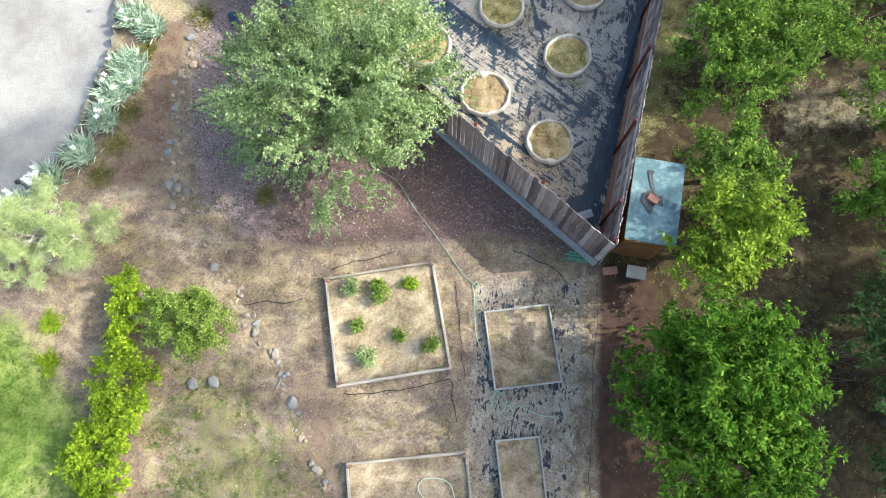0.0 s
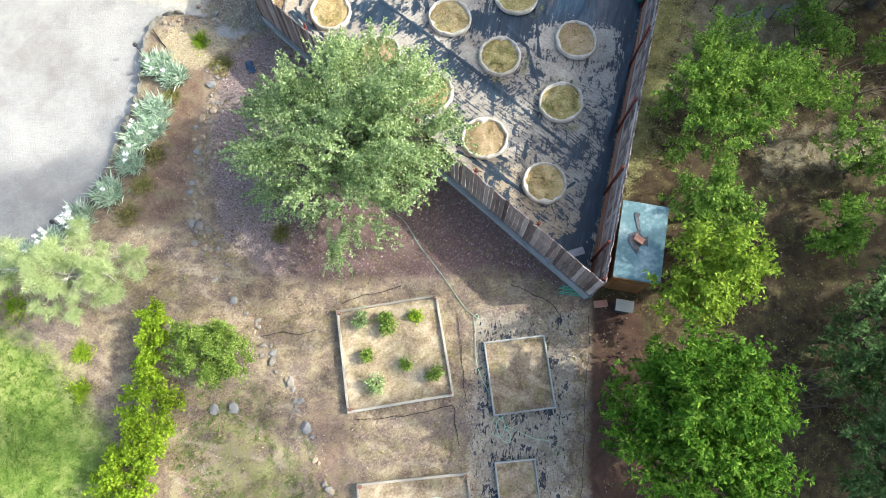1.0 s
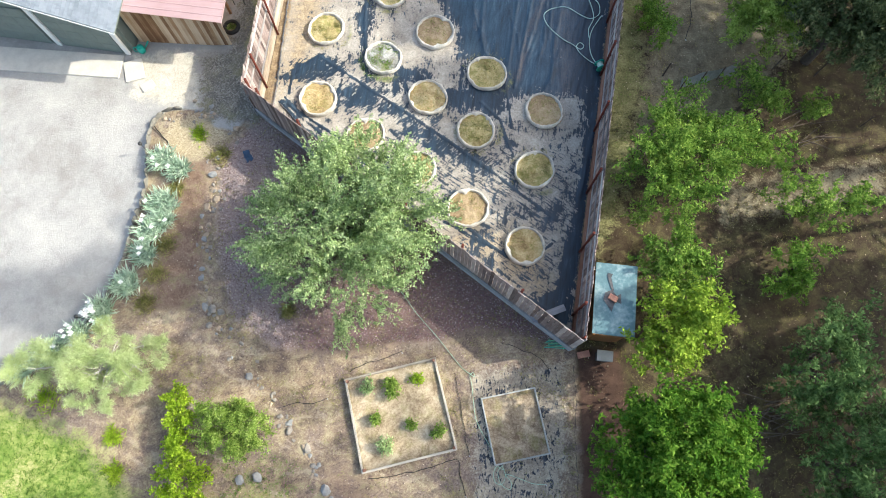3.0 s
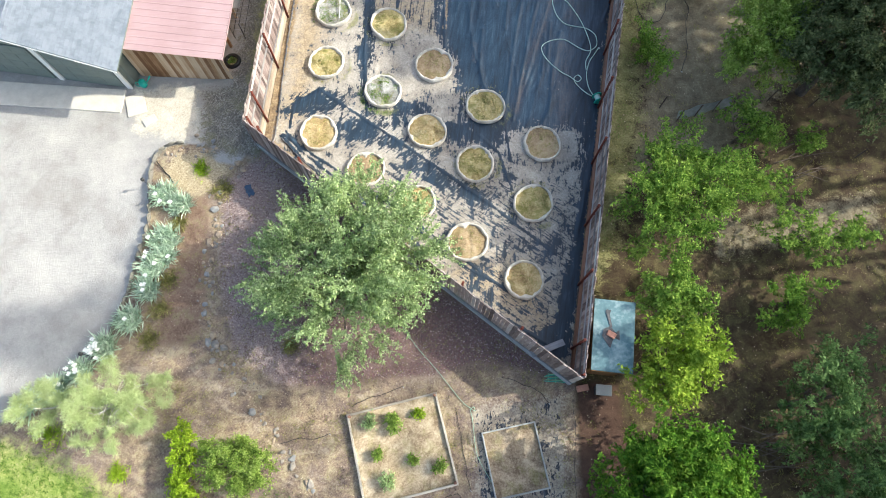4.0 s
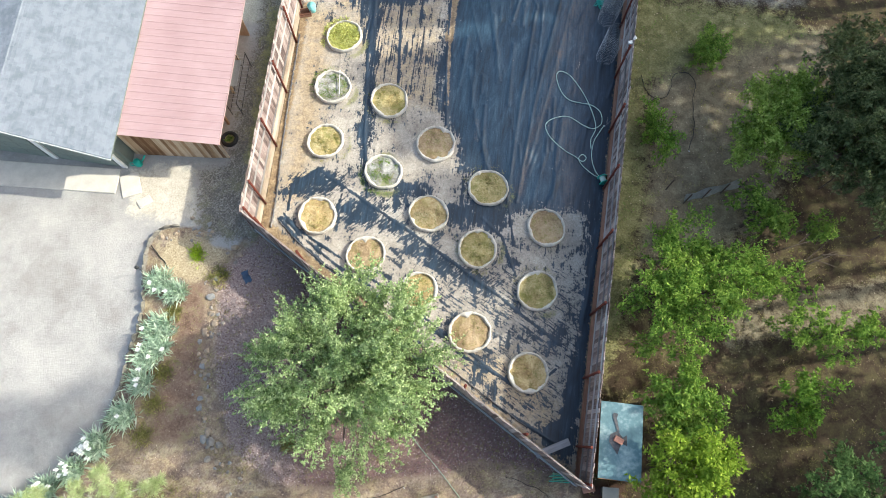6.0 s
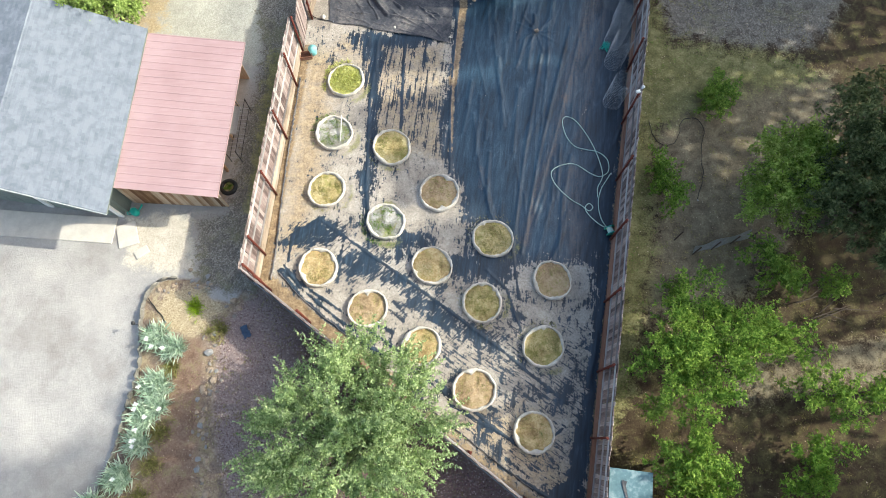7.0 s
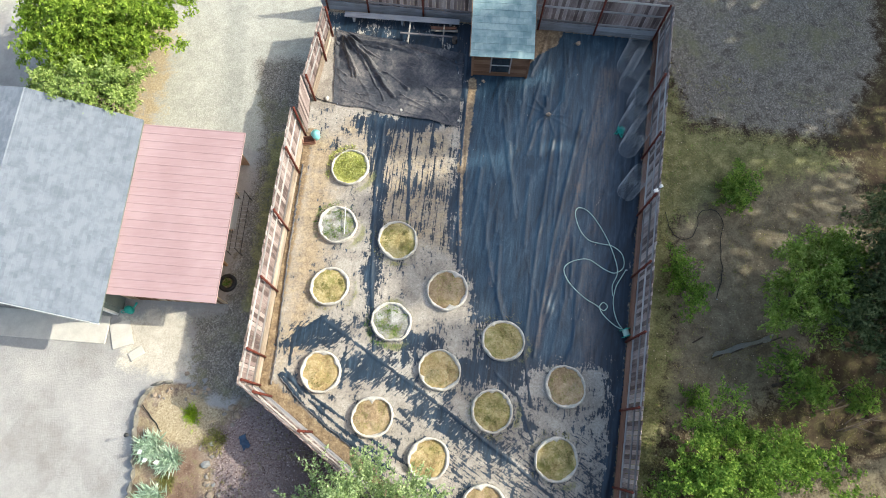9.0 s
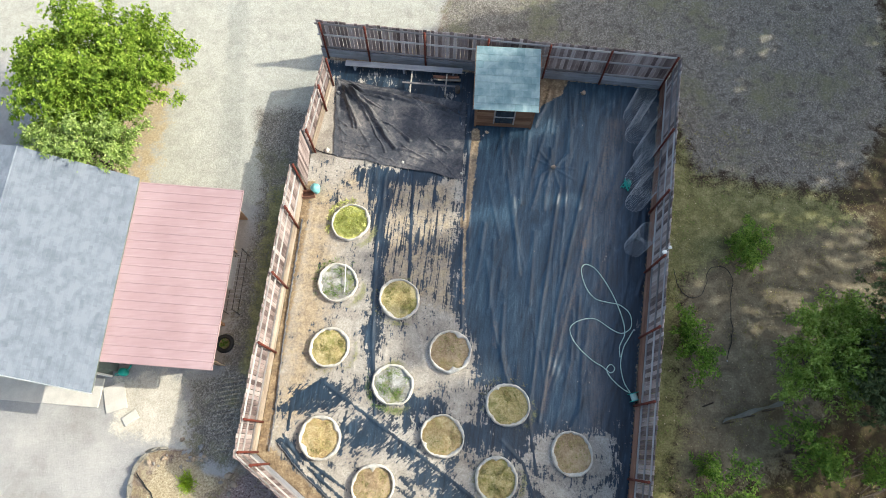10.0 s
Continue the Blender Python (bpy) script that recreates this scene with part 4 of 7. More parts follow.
    for _ in range(150):
        ax, ay = rs.uniform(1.4, 9.0), rs.uniform(14, 28)
        ln, an = rs.uniform(0.8, 3.4), 1.30 + 0.16 * (ax < 4) + rs.normal() * 0.12
        Z += rs.uniform(0.006, 0.028) * band(ax, ay, ax + ln * math.cos(an), ay + ln * math.sin(an), rs.uniform(0.045, 0.085))
    for _ in range(60):
        ax, ay = rs.uniform(-5.0, 1.2), rs.uniform(16, 25)
        ln, an = rs.uniform(0.6, 2.5), 1.45 + rs.normal() * 0.1
        Z += rs.uniform(0.006, 0.018) * band(ax, ay, ax + ln * math.cos(an), ay + ln * math.sin(an), rs.uniform(0.05, 0.08))
    star = np.zeros(X.shape)
    for k in range(9):
        ax, ay = 5.12, 24.65
        an = k * 0.698 + rs.normal() * 0.12
        star = np.maximum(star, 0.026 * band(ax, ay, ax + 0.9 * math.cos(an), ay + 0.9 * math.sin(an), 0.05))
    Z += star
    # long folds, dark where the cloth is bare along their crests
    FOLDS = [([(-4.1, 16.55), (-0.1, 13.35), (2.4, 11.25), (4.7, 9.1)], 0.075, 0.05), ([(-5.67, 14.57), (-4.8, 13.5), (-3.9, 12.6), (-2.24, 11.45), (-0.5, 10.4), (0.6, 9.5)], 0.10, 0.07),
             ([(-5.6, 14.65), (-4.6, 13.84), (-1.04, 11.15), (0.73, 9.55), (2.7, 7.85), (3.4, 7.5)], 0.055, 0.05), ([(-5.5, 14.8), (-4.9, 13.9), (-3.6, 12.7), (-2.2, 11.7)], 0.05, 0.05), ([(0.5, 9.3), (2.65, 7.95), (3.35, 7.45), (4.45, 8.25)], 0.05, 0.04),
             ([(2.1, 7.15), (3.2, 6.4), (4.3, 5.6)], 0.07, 0.06), ([(-2.25, 15.3), (-2.3, 18.0), (-2.1, 21.6), (-1.6, 24.9)], 0.055, 0.04), ([(-0.9, 19.5), (-0.75, 22.0), (-0.5, 24.9)], 0.045, 0.03), ([(1.05, 18.3), (1.2, 21.2), (1.85, 26.3)], 0.06, 0.06),
             ([(3.35, 13.0), (3.25, 15.0), (4.0, 18.5), (5.2, 23.5)], 0.06, 0.06), ([(3.0, 14.6), (2.6, 16.2), (2.25, 18.2)], 0.05, 0.05), ([(3.6, 14.8), (4.7, 19.0), (6.6, 24.8)], 0.06, 0.07), ([(4.2, 16.4), (5.5, 20.0), (6.9, 24.2)], 0.05, 0.05), ([(2.2, 14.2), (2.9, 13.4), (3.3, 11.8)], 0.05, 0.04),
             ([(-5.2, 15.7), (-4.3, 16.4), (-3.95, 16.65)], 0.05, 0.03), ([(5.6, 9.8), (6.9, 14.0), (8.0, 18.0), (9.4, 25.0)], 0.1, 0.05), ([(-5.35, 14.9), (-5.2, 16.0), (-4.2, 16.6)], 0.04, 0.03)]
    wob = 0.5 + 0.5 * np.sin(X * 2.9 + 1.7 * np.sin(Y * 2.1)) * np.sin(Y * 2.3 + X)
    for pts, w, h in FOLDS:
        line = run(pts, w)
        Z += 0.6 * h * line * (0.5 + 0.7 * wob)
        bare = np.clip(1.25 * run(pts, max(0.038, 0.5 * w)), 0, 1) * (0.6 + 0.6 * wob)
        silt -= 1.1 * bare
        dust -= 0.5 * line
        earth -= 0.8 * bare
    for _ in range(90):
        ax, ay = rs.uniform(-3.5, 5.0), rs.uniform(6.5, 17.5)
        an = rs.choice([1.40, 1.45, -0.66]) + rs.normal() * 0.1
        ln = rs.uniform(0.3, 1.1)
        silt -= rs.uniform(0.3, 0.7) * band(ax, ay, ax + ln * math.cos(an), ay + ln * math.sin(an), rs.uniform(0.05, 0.07))
    keep = s > 0.04
    ny, nx = X.shape
    idx = np.full(nx * ny, -1)
    idx[keep.reshape(-1)] = np.arange(keep.sum())
    idx = idx.reshape(ny, nx)
    q = np.stack([idx[:-1, :-1], idx[:-1, 1:], idx[1:, 1:], idx[1:, :-1]], axis=-1).reshape(-1, 4)
    q = q[(q >= 0).all(axis=1)]
    me = bpy.data.meshes.new("ground_cloth")
    me.vertices.add(int(keep.sum()))
    me.vertices.foreach_set("co", np.stack([X[keep], Y[keep], Z[keep]], axis=-1).reshape(-1))
    me.loops.add(q.size)
    me.loops.foreach_set("vertex_index", q.reshape(-1).astype(np.int32))
    me.polygons.add(len(q))
    me.polygons.foreach_set("loop_start", np.arange(len(q), dtype=np.int32) * 4)
    me.polygons.foreach_set("use_smooth", np.ones(len(q), bool))
    for k, v in (("silt", silt), ("earth", earth), ("dust", dust), ("scratch", scratch), ("cross", cross), ("tan", tan), ("weed", weed), ("blue", blue), ("thread", thread)):
        me.attributes.new(k, "FLOAT", "POINT").data.foreach_set("value", v[keep].astype(np.float32))
    me.materials.append(M["liner"])
    me.update(calc_edges=True)
    return tagged(new("ground_cloth", me), "wrinkled black weed cloth streaked with pale dried silt", "ground cloth", "", "structure")


build_liner()


# ---- fence round the enclosure ----
def picket_meshes():
    """Eight boards, 0.14 wide and about 1.8 high, foot at the origin."""
    rng, out = random.Random(3), []
    for k in range(8):
        w, h = 0.14 + rng.uniform(-0.006, 0.004), 1.80 + rng.uniform(-0.03, 0.05)
        v, f = block(0, 0, h / 2, w, 0.02, h)
        for i in (4, 5, 6, 7):
            v[i] = v[i] + Vector((rng.uniform(-.006, .006), rng.uniform(-.008, .008), rng.uniform(-.012, .012)))
        out.append(mesh_of("picket", v, f, M["picket"]))
    return out


PICKETS = picket_meshes()


def fence_run(name, a, b, posts, label, kick="kick", side=1, start=0.0, stop=None, low=None, seed=1, rail_zs=(0.62, 1.45, 2.12), pitch=0.151):
    """A board fence from a to b; posts are metres from a; side: +1 when its posts stand to the left of a-b."""
    rng = random.Random(seed)
    a, b = Vector((*a, 0)), Vector((*b, 0))
    length = (b - a).length
    stop = stop or length
    turn = math.degrees(math.atan2(b.y - a.y, b.x - a.x))
    ob = thing(name, a, turn, label, "fence", "enclosure fence")
    x = start + 0.08
    while x < stop - 0.05:
        p = part("picket", rng.choice(PICKETS), None, ob)
        drop = low(x) if low else 0.0
        p.matrix_basis = pose(x, -side * 0.035, 0.5 - drop, rng.uniform(-0.4, 0.4), rng.uniform(-0.12, 0.12), rng.choice((0, 180)))
        x += pitch + rng.uniform(0.0, 0.005)
    edges = [start] + [q for q in posts if start + 0.3 < q < stop - 0.3] + [stop]
    for q0, q1 in zip(edges, edges[1:]):
        for z in rail_zs:
            if low and low(0.5 * (q0 + q1)) > 0.1:
                z -= low(0.5 * (q0 + q1))
            if z > 0.1:
                part("rail", block((q0 + q1) / 2, side * 0.0, z + rng.uniform(-.015, .015), q1 - q0 - 0.01, 0.042, 0.088, 0.005), M["rail"], ob)
        for k, (z, h) in enumerate(((0.135, 0.27), (0.41, 0.27))):
            part("kickboard", block((q0 + q1) / 2, side * (0.02 + 0.004 * k), z - 0.02, q1 - q0 - 0.006, 0.045, h, 0.006), M[kick], ob)
            part("kickboard", block((q0 + q1) / 2, -side * (0.075 + 0.003 * k), z - 0.02, q1 - q0 - 0.006, 0.04, h, 0.006), M["kick"], ob)
    for q in posts:
        if start - 0.1 <= q <= stop + 0.1:
            r = 0.042
            drop = low(q) if low else 0.0
            top = 2.27 - drop
            post = part("post", tube([(q, side * 0.095, -0.1), (q, side * 0.095, 1.2), (q + rng.uniform(-.01, .01), side * 0.095, top)], [r, r, r * 0.98], 10), M["rust"], ob, "rust-brown steel pipe post", True)
            part("cap", tube([(q, side * 0.095, top - 0.005), (q, side * 0.095, top + 0.03), (q, side * 0.095, top + 0.045)], [0.05, 0.05, 0.03], 10), M["rust"], post)
            for z in (1.45, 2.12):
                part("bracket", block(q, side * 0.06, z - drop, 0.10, 0.035, 0.05, 0.006), M["rust"], post)
    return ob


south_len = math.hypot(SW[0] - SE[0], SW[1] - SE[1])
fence_run("fence", SE, SW, [0.05, 2.5, 4.95, 7.4, 9.85, 12.3, south_len - 0.6], "tall grey weathered board fence beside dark mulch", side=-1, seed=11)
fence_run("fence", SE, NE, [1.22, 3.6, 5.94, 8.55, 11.05, 13.55, 16.1, 18.6, 21.1, 24.25], "tall weathered board fence with rusty pipe posts along the orchard", kick="kick_brown", side=1, seed=12)
fence_run("fence", NE, (-4.22, 30.42), [0.1, 2.65, 5.05, 7.5, 10.05, 12.45, 14.25], "tall weathered board fence with rusty pipe posts behind the coop", side=1, seed=13)
west_len = math.hypot(NW[0] - SW[0], NW[1] - SW[1])
GATE0, GATE1 = 10.15, 11.75
fence_run("fence", SW, NW, [0.1, 1.12, 3.6, 6.05, 8.5, GATE0], "sun-bleached board fence with rusty pipe posts beside the gravel drive", kick="kick_pale", side=-1, start=-0.12, stop=GATE0, seed=14, pitch=0.156)
UNIT_W = ((NW[0] - SW[0]) / west_len, (NW[1] - SW[1]) / west_len)
LOW_A = (SW[0] + UNIT_W[0] * GATE1 + 0.12, SW[1] + UNIT_W[1] * GATE1)
LOW_B = (SW[0] + UNIT_W[0] * (west_len - 1.2) + 0.40, SW[1] + UNIT_W[1] * (west_len - 1.2))
fence_run("fence", LOW_A, LOW_B, [0.05, 2.0, west_len - 1.2 - GATE1 - 0.1], "lower sun-bleached board fence beside the gravel drive", kick="kick_pale", side=-1, low=lambda x: 0.38, seed=15, pitch=0.156)


def gate():
    d = (Vector((*NW, 0)) - Vector((*SW, 0))).normalized()
    foot = Vector((*SW, 0)) + d * GATE1
    ob = thing("gate", foot, math.degrees(math.atan2(-d.y, -d.x)) + 6, "weathered wooden gate standing ajar in the board fence", "gate")
    rng = random.Random(8)
    for k in range(10):
        p = part("board", rng.choice(PICKETS), None, ob)
        p.matrix_basis = pose(0.1 + k * 0.152, 0.03, 0.25, 0, rng.uniform(-.5, .5), 0)
    for z in (0.4, 1.75):
        part("rail", block(0.7, 0.0, z, 1.4, 0.04, 0.09, 0.006), M["rail"], ob)
    brace = part("brace", block(0, 0, 0, 1.75, 0.035, 0.08, 0.006), M["rail"], ob)
    brace.matrix_basis = pose(0.7, -0.04, 1.08, 0, -43, 0)
    part("latch", block(1.36, -0.04, 1.15, 0.10, 0.03, 0.05, 0.008), M["darkmetal"], ob, "dark metal latch")
    for z in (0.45, 1.7):
        part("hinge", tube([(0.0, -0.01, z - 0.06), (0.0, -0.01, z + 0.06)], 0.016, 8), M["darkmetal"], ob)


gate()


# ---- garage with lean-to ----
def garage():
    ex, ey = Vector((-11.15, 16.30, 2.40)), Vector((-10.35, 23.85, 2.40))
    run = (ey - ex).normalized()
    out = Vector((run.y, -run.x, 0))
    rs_, rn = ex - out * 3.98 + run * 0.55, ey - out * 3.98 + run * 0.55
    rs_.z = rn.z = 3.36
    ob = thing("garage", (0, 0, 0), 0, "garage with grey-blue shingle roof and grey-green doors", "garage")
    wall_s = ex - out * 0.75 + run * 0.95
    wall_n = ey - out * 0.75 - run * 0.5
    back_s, back_n = wall_s - out * 6.6 + run * 0.6, wall_n - out * 6.6 + run * 0.6

    def wall(name, p, q, h0, h1, th, mat, lab=""):
        d = (q - p)
        d.z = 0
        n = Vector((-d.y, d.x, 0)).normalized() * th
        p, q = Vector((p.x, p.y, -0.12)), Vector((q.x, q.y, -0.12))
        up0, up1 = Vector((0, 0, h0 + 0.12)), Vector((0, 0, h1 + 0.12))
        v = [p, q, q + n, p + n, p + up0, q + up1, q + n + up1, p + n + up0]
        return part(name, (v, [(0, 3, 2, 1), (4, 5, 6, 7), (0, 1, 5, 4), (1, 2, 6, 5), (2, 3, 7, 6), (3, 0, 4, 7)]), M[mat], ob, lab)

    wall("wall", wall_n, wall_s, 2.45, 2.45, 0.15, "garage")
    wall("wall", back_n, wall_n, 2.9, 2.45, 0.15, "garage")
    mid_s = wall_s - out * 3.25 + run * 0.3
    wall("wall", wall_s, mid_s, 2.45, 3.12, 0.15, "garage")
    wall("wall", mid_s, back_s, 3.12, 2.35, 0.15, "garage")
    wall("wall", back_s, back_n, 2.35, 2.4, 0.15, "garage")
    # white corner post, door frames and door panels on the front
    along = (mid_s - wall_s)
    along.z = 0
    along.normalize()
    face = Vector((along.y, -along.x, 0))
    face = face if face.y < 0 else -face
    ang = math.degrees(math.atan2(along.y, along.x))
    for q, w in ((0.08, 0.22), (2.95, 0.22), (6.0, 0.2)):
        c = wall_s + along * q + face * 0.19
        p = part("trim", block(0, 0, 1.08, w, 0.08, 2.4, 0.01), M["white"], ob, "white painted corner board")
        p.matrix_basis = pose(c.x, c.y, 0, 0, 0, ang)
    for q in (1.5, 4.45):
        door = part("door", block(0, 0, 0.98, 2.45, 0.05, 2.12, 0.01), M["garage"], ob, "grey-green sectional garage door")
        c = wall_s + along * q + face * 0.18
        door.matrix_basis = pose(c.x, c.y, 0, 0, 0, ang)
        for z in (0.28, 0.8, 1.32, 1.84):
            for k in (-0.9, -0.3, 0.3, 0.9):
                part("panel", block(k, 0.0, z, 0.5, 0.075, 0.38, 0.012), M["garage"], door)
    # the two roof slopes, in overlapping courses
    for name, e0, e1, r0, r1, flip in (("roof", ex, ey, rs_, rn, 1), ("roof", ex - out * 7.96 + run * 1.1, ey - out * 7.96 + run * 1.1, rs_, rn, -1)):
        verts, faces = [], []
        rows, rng = 30, random.Random(4)
        slope_n = ((e1 - e0).cross(r0 - e0)).normalized() * flip
        if slope_n.z < 0:
            slope_n.negate()
        for i in range(rows):
            t0, t1 = i / rows, min(1, (i + 1.25) / rows)
            cols = 27
            for j in range(cols):
                u0, u1 = max(0, (j - 0.5 * (i % 2)) / (cols - 0.5)), min(1, (j + 1 - 0.5 * (i % 2)) / (cols - 0.5))
                lift = 0.02 + rng.uniform(0, 0.004)
                q = [e0.lerp(e1, u0).lerp(r0.lerp(r1, u0), t0) + slope_n * lift, e0.lerp(e1, u1).lerp(r0.lerp(r1, u1), t0) + slope_n * lift,
                     e0.lerp(e1, u1).lerp(r0.lerp(r1, u1), t1) + slope_n * 0.002, e0.lerp(e1, u0).lerp(r0.lerp(r1, u0), t1) + slope_n * 0.002]
                n = len(verts)
                verts += q + [q[0] - slope_n * 0.018, q[1] - slope_n * 0.018]
                faces += [(n, n + 1, n + 2, n + 3), (n + 4, n + 5, n + 1, n)]
        roof = part(name, (verts, faces), M["shingle"], ob, "grey-blue asphalt shingles")
        roof["kind"] = "stuff"
        v = [e0, e1, r1, r0] + [p - slope_n * 0.12 for p in (e0, e1, r1, r0)]
        part("roof_deck", (v, [(0, 1, 2, 3), (7, 6, 5, 4), (0, 4, 5, 1), (1, 5, 6, 2), (2, 6, 7, 3), (3, 7, 4, 0)]), M["garage"], ob)
        part("rake_board", tube([e0 - slope_n * 0.06, r0 - slope_n * 0.06], 0.035, 4), M["white"], ob, "white painted rake board")
    part("ridge_cap", tube([rs_ + Vector((0, 0, 0.0)), rn + Vector((0, 0, 0.0))], 0.035, 8), M["shingle"], ob)

    # lean-to: red sheet metal roof over cedar walls
    shed = thing("lean_to_shed", (0, 0, 0), 0, "lean-to shed with faded red metal roof and cedar walls", "shed")
    c_se, c_ne, c_nw, c_sw = Vector((-7.50, 16.90, 1.94)), Vector((-6.75, 23.40, 1.94)), Vector((-10.36, 23.74, 2.30)), Vector((-11.08, 17.32, 2.30))
    sheets = 7
    for sh in range(sheets):
        verts, faces = [], []
        prof = []
        u0, u1 = sh / sheets, (sh + 1) / sheets
        ribs = 3
        for r in range(ribs):
            a = u0 + (u1 - u0) * r / ribs
            w = (u1 - u0) / ribs
            prof += [(a, 0.0), (a + w * 0.80, 0.0), (a + w * 0.86, 0.016), (a + w * 0.94, 0.016)]
        prof.append((u1, 0.0))
        for u, h in prof:
            lo, hi = c_se.lerp(c_ne, u), c_sw.lerp(c_nw, u)
            for p in (lo, hi):
                verts += [p + Vector((0, 0, h + 0.006 * (sh % 2))), p + Vector((0, 0, h - 0.012 + 0.006 * (sh % 2)))]
        for k in range(len(prof) - 1):
            a, b = 4 * k, 4 * (k + 1)
            faces += [(a, b, b + 2, a + 2), (a + 1, a + 3, b + 3, b + 1), (a, a + 1, b + 1, b), (a + 2, b + 2, b + 3, a + 3)]
        part("metal_sheet", (verts, faces), M["redroof"], shed)
    fascia = part("fascia", tube([c_se + Vector((0, 0.0, -0.06)), c_ne + Vector((0, 0, -0.06))], 0.028, 4), M["redroof"], shed, "faded red eave trim")
    rng = random.Random(6)
    a, b = Vector((-11.5, 17.72, 0)), Vector((-7.72, 17.32, 0))
    ang2 = math.degrees(math.atan2(b.y - a.y, b.x - a.x))
    k = 0.0
    while k < (b - a).length - 0.1:
        c = a + (b - a).normalized() * (k + 0.075)
        h = 1.96 + rng.uniform(-0.03, 0.02) + 0.26 * (1 - k / 3.8)
        p = part("siding_board", block(0, 0, h / 2 - 0.12, 0.148, 0.025, h + 0.1), M["cedar"], shed)
        p.matrix_basis = pose(c.x, c.y, 0, 0, 0, ang2)
        k += 0.153
    w0, w1 = Vector((-8.0, 17.42, 0)), Vector((-7.35, 23.1, 0))
    ang3 = math.degrees(math.atan2(w1.y - w0.y, w1.x - w0.x))
    for q in range(5):
        c = w0.lerp(w1, q / 4)
        part("post", block(c.x, c.y, 0.88, 0.1, 0.1, 2.0, 0.01), M["cedar"], shed)
    back = part("back_wall", block(0, 0, 0.88, 3.2, 0.03, 2.0), M["cedar"], shed)
    back.matrix_basis = pose(-8.7, 23.1, 0, 0, 0, -4)
    side = part("side_wall", block(0, 0, 0.87, 5.7, 0.03, 1.96), M["cedar"], shed)
    side.matrix_basis = pose(-8.15, 20.3, 0, 0, 0, ang3)
    scoop = thing("watering_can", (-11.35, 17.25, -0.12), 30, "green plastic watering can beside the cedar wall", "watering can")
    part("body", tube([(0, 0, 0), (0, 0, 0.05), (0, 0, 0.3), (0, 0, 0.33)], [0.13, 0.15, 0.14, 0.1], 14), M["teal"], scoop, "", True)
    part("spout", tube([(0.1, 0, 0.08), (0.25, 0, 0.2), (0.4, 0, 0.36)], [0.035, 0.028, 0.04], 8), M["teal"], scoop, "", True)
    part("handle", tube(glide([(-0.08, 0, 0.32), (-0.2, 0, 0.4), (-0.24, 0, 0.2), (-0.13, 0, 0.06)], 5), 0.018, 6), M["teal"], scoop, "", True)
    return ob


garage()


def pavings():
    apron = tagged(part("pavement", block(0, 0, 0, 6.2, 1.05, 0.14, 0.02), M["concrete"]), "pale concrete apron in front of the garage doors", "pavement", "", "structure")
    apron.matrix_basis = pose(-15.2, 16.95, -0.13, 0, 0, -7.5)
    rng = random.Random(2)
    for x, y, sx, sy, a in ((-11.62, 16.35, 0.75, 0.95, 14), (-11.0, 15.62, 0.55, 0.36, 32)):
        ob = thing("paving_slab", (x, y, -0.19), a, "pale concrete slab lying on the gravel", "slab", "loose paving slabs")
        part("slab", block(0, 0, 0.06, sx, sy, 0.14, 0.015, rng, 0.012), M["concrete"], ob)


pavings()


